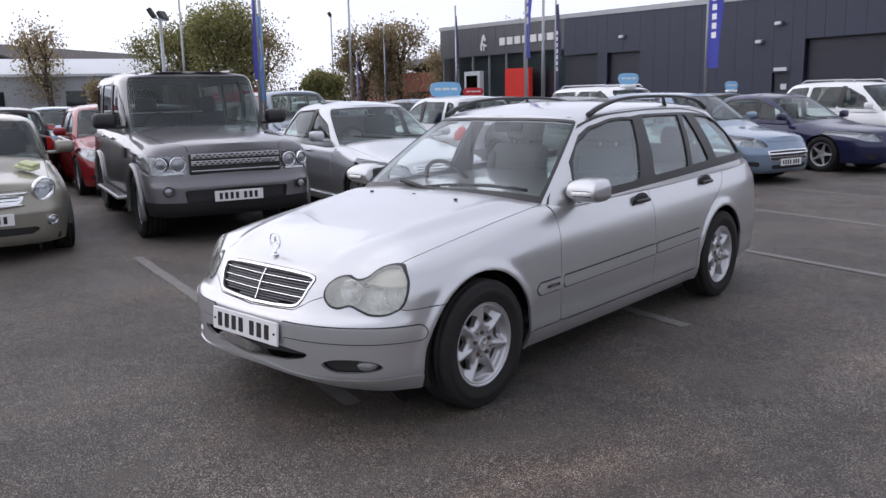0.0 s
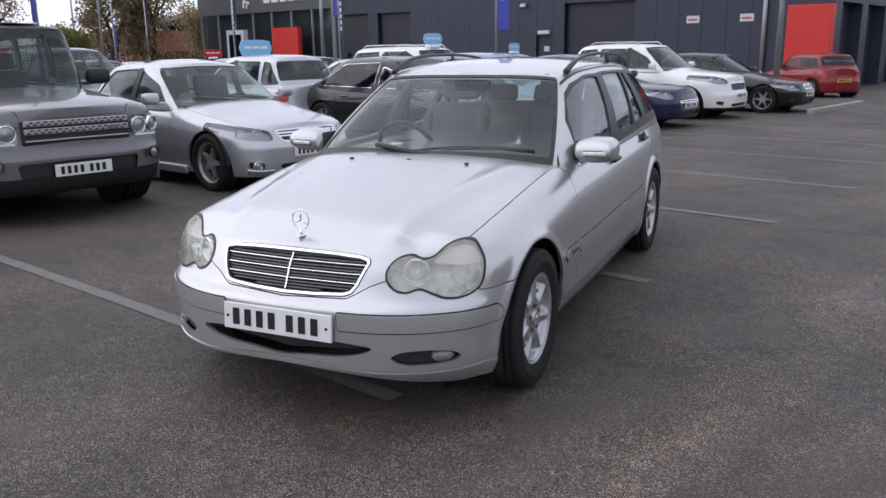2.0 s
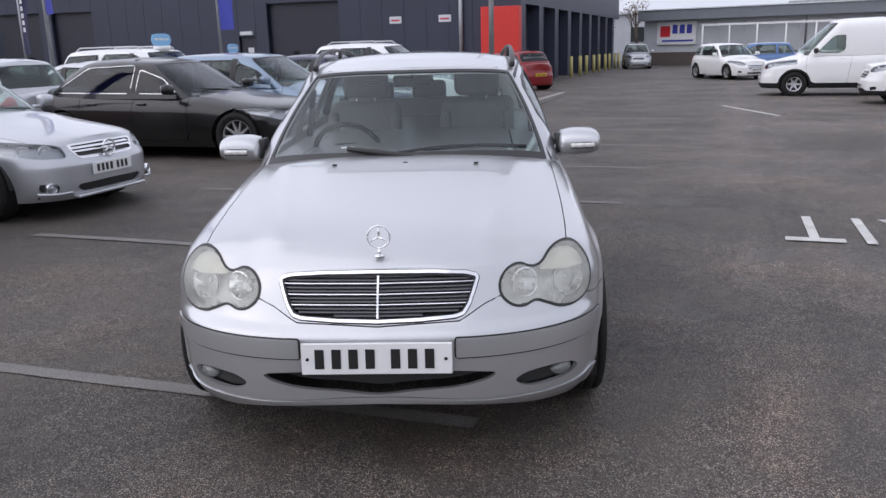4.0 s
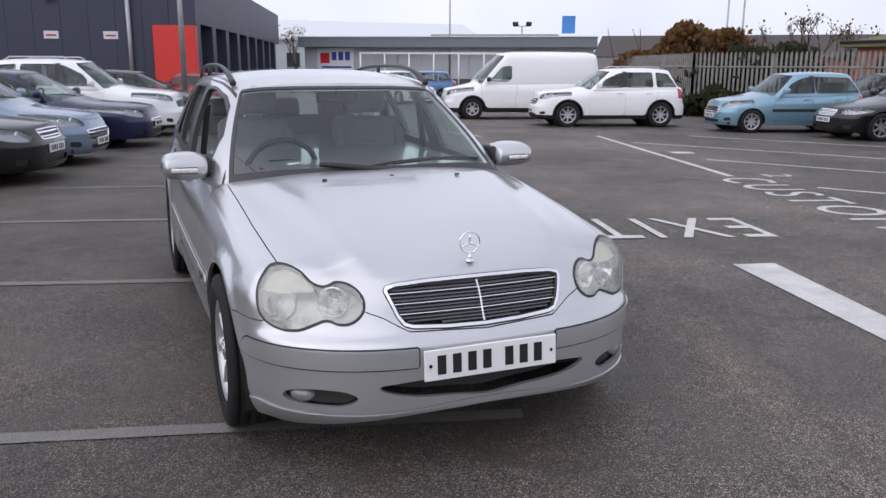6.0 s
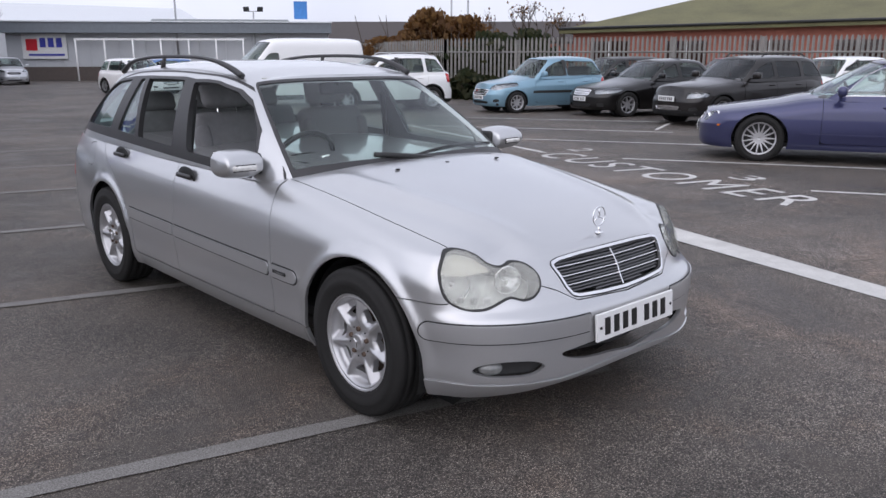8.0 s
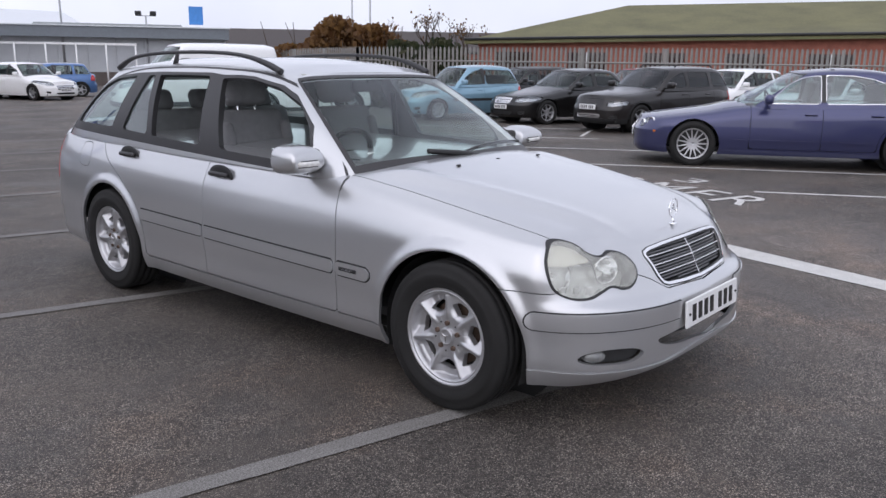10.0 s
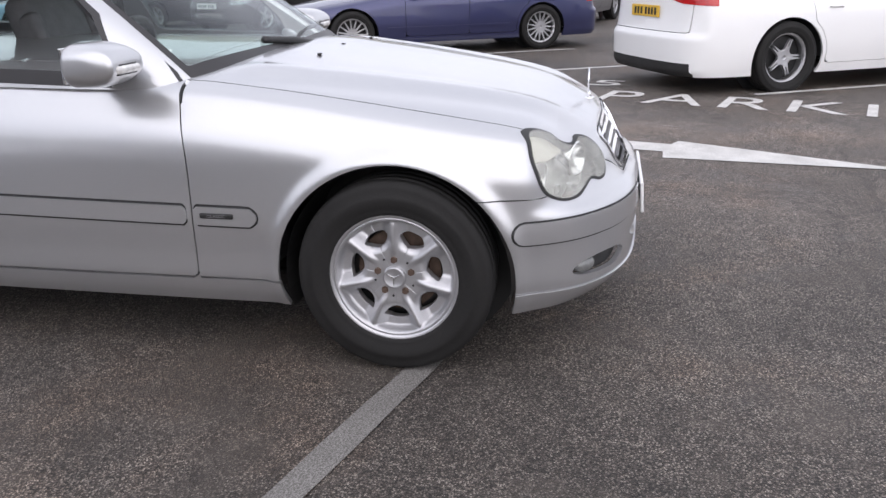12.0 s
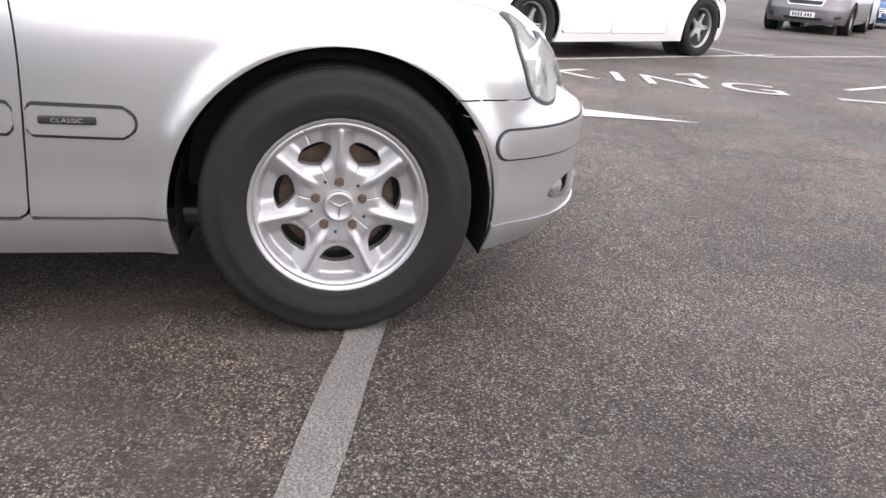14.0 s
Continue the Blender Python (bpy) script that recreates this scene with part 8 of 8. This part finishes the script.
# ---------- palisade fence ----------
def palisade(p0, p1, high, count):
    """Pales with pointed tops on two rails between posts."""
    f = thing("palisade_fence", pose(0, 0, 0), "grey galvanised palisade fence with pointed pales", "fence")
    p0, p1 = Vector(p0), Vector(p1)
    d = (p1 - p0)
    n = int(d.length / 0.155)
    ang = math.degrees(math.atan2(d.y, d.x))
    me = bpy.data.meshes.new("pale")
    V = [(-0.042, -0.016, 0), (0, 0.014, 0), (0.042, -0.016, 0), (-0.042, -0.016, high - 0.12), (0, 0.014, high - 0.12), (0.042, -0.016, high - 0.12), (-0.034, -0.016, high - 0.06), (0, 0.0, high), (0.034, -0.016, high - 0.06)]
    me.from_pydata(V, [], [(0, 1, 4, 3), (1, 2, 5, 4), (3, 4, 7, 6), (4, 5, 8, 7)])
    me.materials.append(FENCE)
    VV, FF = [], []
    for k in range(n):
        p = p0 + d * (k + 0.5) / n
        z = fall(p.x, p.y) + 0.05
        m = pose(p.x, p.y, z, 0, 0, ang)
        if k < count:
            o = new("pale", me)
            o.parent = f
            o.matrix_basis = m
        else:
            b = len(VV)
            VV += [m @ Vector(v) for v in V]
            FF += [tuple(b + i for i in q) for q in ((0, 1, 4, 3), (1, 2, 5, 4), (3, 4, 7, 6), (4, 5, 8, 7))]
    if VV:
        st = part_data("pales", VV, FF, FENCE, f)
        tagged(st, kind="stuff")
    for h in (0.35, high - 0.45):
        a, c = p0 + Vector((0, 0, h + fall(p0.x, p0.y))), p1 + Vector((0, 0, h + fall(p1.x, p1.y)))
        cyl_part("rail", a, c, 0.03, FENCE, f, n=6)
    for k in range(int(d.length / 2.75) + 1):
        p = p0 + d.normalized() * 2.75 * k
        box_part("fence_post", (p.x, p.y, fall(p.x, p.y) + high / 2), (0.09, 0.09, high), FENCE, f)
    return f


FENCE = mat("weathered_galvanised_steel", (0.25, 0.242, 0.225), 0.65, metal=0.1, var=0.25, scale=1.5)
palisade((18.0, 20.3, 0), (31.0, -7.0, 0), 2.12, 195)
palisade((18.0, 20.3, 0), (23.5, 42.0, 0), 2.12, 140)


# ---------- sheds and houses beyond ----------
def grey_shed():
    """Low grey trade shed with a deep fascia, a sign board and a steel canopy."""
    p0, p1 = Vector((13.6, 62.2, 0)), Vector((33.0, 50.2, 0))
    d = (p1 - p0).normalized()
    ang = math.degrees(math.atan2(d.y, d.x))
    L = (p1 - p0).length
    t = thing("trade_shed", pose(p0.x, p0.y, -0.5, 0, 0, ang), "long low grey trade shed with white sign board", "building")
    n = 12
    for k in range(n):
        box_part("wall_panel", (L * (k + 0.5) / n, 4, 1.7), (L / n - 0.02, 8, 3.4), WHITE_WALL, t)
    box_part("fascia", (L / 2, 3.6, 3.75), (L + 0.4, 9, 0.75), mat("shed_fascia", (0.16, 0.18, 0.20), 0.5), t)
    box_part("roof_edge", (L / 2, 3.6, 4.16), (L + 0.5, 9.2, 0.08), LIT, t)
    box_part("plinth", (L / 2, -0.03, 0.45), (L, 0.06, 1.1), mat("brown_plinth", (0.11, 0.09, 0.08), 0.8), t)
    sg = box_part("sign_board", (2.6, -0.12, 2.45), (3.0, 0.12, 1.75), P_WHITE, t, "white sign board with red and blue shapes")
    box_part("emblem", (1.75, -0.19, 2.55), (0.75, 0.03, 0.8), R_SIGN, sg, m=None)
    for k in range(3):
        box_part("print_bar", (2.5 + 0.55 * k, -0.19, 2.7), (0.38, 0.03, 0.65), FLAG_BLUE, sg)
    box_part("print_strip", (2.7, -0.19, 1.85), (2.4, 0.03, 0.14), FLAG_BLUE, sg)
    for k in range(7):
        x = 5.2 + 1.9 * k
        cyl_part("canopy_post", (x, -2.2, 0), (x, -2.2, 2.9), 0.06, P_WHITE, t, n=8)
    box_part("canopy_beam", (10.9, -2.2, 2.9), (11.6, 0.1, 0.14), P_WHITE, t)
    for k in range(12):
        box_part("canopy_rafter", (5.2 + 1.04 * k, -1.1, 2.95), (0.06, 2.3, 0.1), P_WHITE, t)
    bs = box_part("blue_sign", (L - 2.0, 1.0, 5.1), (1.0, 0.1, 1.3), FLAG_SKY, t, "blue roof sign")
    box_part("hip_roof", (L * 0.62, 14, 4.3), (12, 9, 0.9), mat("grey_roof_sheet", (0.22, 0.24, 0.24), 0.6), t, bevel=0.4, seg=1)
    return t


grey_shed()


def brick_building():
    """Long brick building with a mossy pitched roof, behind the fence."""
    p0, p1 = Vector((30.3, 24.3, 0)), Vector((52.0, -23.0, 0))
    d = (p1 - p0).normalized()
    ang = math.degrees(math.atan2(d.y, d.x))
    L = (p1 - p0).length
    t = thing("brick_building", pose(p0.x, p0.y, -0.5, 0, 0, ang), "long red brick building with a mossy pitched roof", "building")
    H = 3.1
    n = 14
    for k in range(n):
        x = L * (k + 0.5) / n
        hk = H + 0.8 * (k + 0.3) / n
        box_part("wall_bay", (x, 0.2, hk / 2), (L / n, 0.4, hk), BRICK, t)
        w = box_part("window", (x, -0.02, 1.9), (1.9, 0.06, 1.2), GLASS_DARK, t)
        box_part("window_frame", (x, -0.04, 1.9), (0.07, 0.06, 1.2), P_WHITE, w)
        box_part("window_sill", (x, -0.08, 1.27), (2.0, 0.16, 0.07), CONCRETE, w)
    V = [(-0.6, -0.5, H - 0.05), (L + 0.6, -0.5, H + 0.85), (L + 0.6, 7, H + 2.6), (7.0, 7, H + 2.1), (-0.6, 14.5, H), (L + 0.6, 14.5, H)]
    F = [(0, 1, 2, 3), (3, 2, 5, 4), (0, 3, 4)]
    V2 = V + [(a, b, c - 0.18) for a, b, c in V]
    F2 = F + [tuple(6 + i for i in reversed(f)) for f in F] + [(0, 6, 7, 1), (4, 10, 6, 0)]
    part_data("roof", V2, F2, SLATE, t)
    cyl_part("gutter", (-0.6, -0.52, H), (L + 0.6, -0.52, H + 0.9), 0.07, BLACK, t, n=8)
    box_part("rear_wall", (L / 2, 14, H / 2), (L, 0.4, H), BRICK, t)
    return t


brick_building()


def far_shed(x, y, ang, L, D, H, roof, label, wall=WHITE_WALL):
    t = thing("far_building", pose(x, y, -0.7, 0, 0, ang), label, "building", "distant buildings")
    box_part("wall", (0, 0, H / 2), (L, D, H), wall, t)
    V = [(-L / 2 - 0.4, -D / 2 - 0.4, H), (L / 2 + 0.4, -D / 2 - 0.4, H), (L / 2 + 0.4, 0, H + D * 0.16), (-L / 2 - 0.4, 0, H + D * 0.16), (-L / 2 - 0.4, D / 2 + 0.4, H), (L / 2 + 0.4, D / 2 + 0.4, H)]
    V2 = V + [(a, b, c - 0.2) for a, b, c in V]
    part_data("roof", V2, [(0, 1, 2, 3), (3, 2, 5, 4), (7, 6, 9, 8), (8, 9, 10, 11), (0, 6, 7, 1), (1, 7, 8, 2), (2, 8, 11, 5), (4, 10, 9, 3), (3, 9, 6, 0)], roof, t)
    n = max(2, int(L / 5))
    for k in range(n):
        w = box_part("window", (-L / 2 + L * (k + 0.5) / n, -D / 2 - 0.02, H * 0.55), (1.4, 0.06, H * 0.3), GLASS_DARK, t)
        box_part("sill", (-L / 2 + L * (k + 0.5) / n, -D / 2 - 0.08, H * 0.38), (1.5, 0.14, 0.08), CONCRETE, w)
    return t


WHITE_ROOF = mat("white_roof_sheet", (0.62, 0.64, 0.66), 0.5, var=0.06)
DARK_ROOF = mat("dark_tile_roof", (0.06, 0.05, 0.047), 0.8, var=0.2)
far_shed(-63.4, 23.8, 65.5, 22, 8, 4.2, WHITE_ROOF, "long low shed with a white sheet roof", STEEL)
far_shed(-84, 36, -60, 30, 12, 5.6, DARK_ROOF, "house row with dark tiled roof", BRICK)
far_shed(-70, 74, -30, 24, 12, 4.6, DARK_ROOF, "house row with dark tiled roof", BRICK)
far_shed(20, 92, 0, 40, 14, 5.0, WHITE_ROOF, "far pale warehouse with white roof", WHITE_WALL)
far_shed(62, 62, -40, 34, 14, 3.2, DARK_ROOF, "far brick block with dark roof", BRICK)


# ---------- trees ----------
BARK = mat("bark", (0.075, 0.058, 0.045), 0.9, var=0.3, scale=8, bumps=0.5, bscale=30)


def leaf_mat(name, a, b):
    m, nt, bs = nodes_of(name)
    geo = nt.nodes.new("ShaderNodeNewGeometry")
    nt.links.new(ramp(nt, geo.outputs["Random Per Island"], [(0.0, a), (0.55, tuple((p + q) / 2 for p, q in zip(a, b))), (1.0, b)]), bs.inputs["Base Color"])
    bs.inputs["Roughness"].default_value = 0.7
    tl = nt.nodes.new("ShaderNodeBsdfTranslucent")
    nt.links.new(bs.inputs["Base Color"].links[0].from_socket, tl.inputs["Color"])
    mx = nt.nodes.new("ShaderNodeMixShader")
    mx.inputs[0].default_value = 0.55
    nt.links.new(bs.outputs[0], mx.inputs[1])
    nt.links.new(tl.outputs[0], mx.inputs[2])
    nt.links.new(mx.outputs[0], nt.nodes["Material Output"].inputs["Surface"])
    return m


GREEN = leaf_mat("green_leaves", (0.13, 0.145, 0.05), (0.40, 0.37, 0.16))
OLIVE = leaf_mat("turning_leaves", (0.18, 0.14, 0.075), (0.42, 0.34, 0.20))
RUSTY = leaf_mat("autumn_leaves", (0.11, 0.05, 0.018), (0.20, 0.11, 0.035))
HEDGE = leaf_mat("hedge_leaves", (0.02, 0.032, 0.012), (0.06, 0.06, 0.025))


def tree(x, y, high, spread, leaves, count, seed, label, trunk=0.22, bare=False, size=0.35):
    """Tapered trunk, forking limbs, and a crown of small leaf clumps about the twigs."""
    r = random.Random(seed)
    t = thing("tree", pose(x, y, fall(x, y) - 0.05), label, "tree", "trees beyond the car park")
    V, F, tips = [], [], []

    def limb(p, d, ln, rad, depth):
        pts, q = [p], p.copy()
        dd = d.copy()
        for _ in range(4):
            dd = (dd + Vector((r.uniform(-0.2, 0.2), r.uniform(-0.2, 0.2), r.uniform(-0.05, 0.16)))).normalized()
            q = q + dd * ln / 4
            pts.append(q.copy())
        tv, tf = tube(pts, [rad * (1 - 0.14 * i) for i in range(5)], 6 if depth < 2 else 4)
        b = len(V)
        V.extend(tv)
        F.extend(tuple(b + i for i in f) for f in tf)
        if depth >= (4 if bare else 3):
            tips.append((pts[-1], ln))
            tips.append((pts[2], ln))
            return
        if depth == 2:
            tips.append((pts[-1], ln * 0.8))
            tips.append((pts[2] - Vector((0, 0, ln * 0.5)), ln * 0.8))
        for k in range(r.choice((2, 3, 3)) if depth else 4):
            a = r.uniform(0, 2 * math.pi)
            side = Vector((math.cos(a), math.sin(a), r.uniform(0.25, 0.9)))
            limb(pts[-1] if k or depth else pts[-2], (dd * 0.7 + side * 0.75 * spread).normalized(), ln * r.uniform(0.58, 0.78), rad * 0.52, depth + 1)
    limb(Vector((0, 0, 0)), Vector((r.uniform(-0.05, 0.05), r.uniform(-0.05, 0.05), 1)), high * 0.24, trunk, 0)
    zs = max(p.z for p, _ in tips)
    k = high / zs
    part_data("trunk", [v * k for v in V], F, BARK, t, smooth=True)
    LV, LF = [], []
    r.shuffle(tips)
    leafy = tips[:max(1, int(len(tips) * 0.8))]
    for _ in range(int(count * (2.6 if not bare else 1))):
        p, ln = r.choice(leafy)
        c = p * k + Vector((r.gauss(0, 1), r.gauss(0, 1), r.gauss(0, 0.9))) * (0.50 * ln * k)
        if not bare and r.random() < 0.35:
            c.z = c.z * r.uniform(0.3, 1.0) + 0.4
        s = size * r.uniform(0.5, 1.2)
        e = Euler((r.uniform(0, 6.3), r.uniform(0, 6.3), r.uniform(0, 6.3))).to_matrix()
        b = len(LV)
        for q in ((-1, -0.5, 0), (0, -0.75, 0.2), (1, -0.3, 0), (0.7, 0.6, -0.15), (-0.6, 0.7, 0.1)):
            LV.append(c + e @ Vector(q) * s * 0.5)
        LF.append((b, b + 1, b + 2, b + 3, b + 4))
    if LF:
        cr = part_data("crown", LV, LF, leaves, t)
    return t


for a in ((-57.5, 22.4, 7.2, 0.9, OLIVE, 900, 1, "thin tree with few turning leaves"), (-50, 31.9, 8.8, 1.0, GREEN, 3800, 2, "broad green tree"), (-53.7, 31.0, 7.4, 1.0, GREEN, 3200, 3, "broad green tree"),
          (-51.5, 36, 7.2, 1.0, OLIVE, 3000, 4, "tree with browning leaves"), (-42.4, 38.6, 6.4, 1.0, OLIVE, 2400, 5, "tree with browning leaves"), (-41.7, 42.2, 6.8, 1.0, OLIVE, 2800, 6, "tree with browning leaves"),
          (-44, 62, 7.8, 0.9, OLIVE, 2400, 7, "tree behind the showroom"), (-48, 54.3, 6.2, 1.0, OLIVE, 2200, 8, "tree with browning leaves"), (-40.5, 33.5, 3.3, 1.3, GREEN, 2600, 10, "low rounded green tree"),
          (-50.8, 15.5, 3.4, 1.1, RUSTY, 1800, 11, "rust-coloured small tree"), (-49, 22.5, 3.0, 1.2, OLIVE, 1800, 12, "low brown tree")):
    tree(a[0], a[1], a[2], a[3], a[4], int(a[5] * 1.35), a[6], a[7] + " beyond the car park", size=0.17)
for a in ((11.0, 68.0, 6.0, 21), (15.0, 70.0, 5.5, 22), (34.0, 31.0, 4.7, 23), (32.3, 32.0, 4.3, 24), (35.8, 29.9, 4.2, 25), (28.5, 34.0, 3.8, 26)):
    tree(a[0], a[1], a[2], 0.8, RUSTY, 90, a[3], "nearly bare tree with thin twigs", 0.12, True, size=0.16)
tree(10.5, 66.0, 3.6, 1.2, RUSTY, 1800, 31, "rust-coloured shrub beside the shed", 0.1)


def hedge(x0, y0, x1, y1, high, deep, leaves, count, seed, label):
    """A ragged bank of shrubs: stems inside, leaf clumps outside."""
    r = random.Random(seed)
    t = thing("hedge", pose(0, 0, 0), label, "hedge")
    V, F, LV, LF = [], [], [], []
    d = Vector((x1 - x0, y1 - y0, 0))
    side = Vector((-d.y, d.x, 0)).normalized()
    for k in range(int(d.length * 2)):
        p = Vector((x0, y0, 0)) + d * r.random() + side * r.uniform(-0.3, 0.3) * deep
        p.z = fall(p.x, p.y)
        tv, tf = tube([p, p + Vector((r.uniform(-0.3, 0.3), r.uniform(-0.3, 0.3), high * 0.45)), p + Vector((r.uniform(-0.6, 0.6), r.uniform(-0.6, 0.6), high * 0.85))], [0.04, 0.03, 0.012], 5)
        b = len(V)
        V += tv
        F += [tuple(b + i for i in f) for f in tf]
    part_data("stems", V, F, BARK, t)
    for _ in range(count):
        q = r.random()
        hh = high * (0.80 + 0.12 * math.sin(q * 5 + seed) + 0.08 * math.sin(q * 17)) * (0.45 + 0.55 * math.sin(math.pi * min(1, max(0, q))) ** 0.5)
        p = Vector((x0, y0, 0)) + d * q + side * r.gauss(0, 0.38) * deep
        p.z = fall(p.x, p.y) + hh * (1 - r.random() ** 1.5)
        s = r.uniform(0.12, 0.34)
        e = Euler((r.uniform(0, 6.3), r.uniform(0, 6.3), r.uniform(0, 6.3))).to_matrix()
        b = len(LV)
        for w in ((-1, -0.5, 0), (0, -0.75, 0.2), (1, -0.3, 0), (0.7, 0.6, -0.15), (-0.6, 0.7, 0.1)):
            LV.append(p + e @ Vector(w) * s * 0.5)
        LF.append((b, b + 1, b + 2, b + 3, b + 4))
    part_data("foliage", LV, LF, leaves, t)
    return t


hedge(19.2, 22.0, 21.0, 17.6, 2.9, 1.6, HEDGE, 4600, 41, "dark ragged hedge behind the palisade fence")
hedge(19.6, 28.0, 25.2, 24.8, 3.9, 2.2, RUSTY, 6500, 42, "rust-brown shrub bank behind the fence")
hedge(17.3, 20.0, 18.3, 17.5, 1.0, 0.7, HEDGE, 900, 43, "low weeds at the foot of the fence")
hedge(-75, 40, -50, 70, 3.4, 3.0, HEDGE, 5000, 44, "dark hedge beyond the stock cars")
hedge(-72, 6, -66, 38, 3.0, 3.0, RUSTY, 4200, 45, "brown hedge beyond the stock cars")
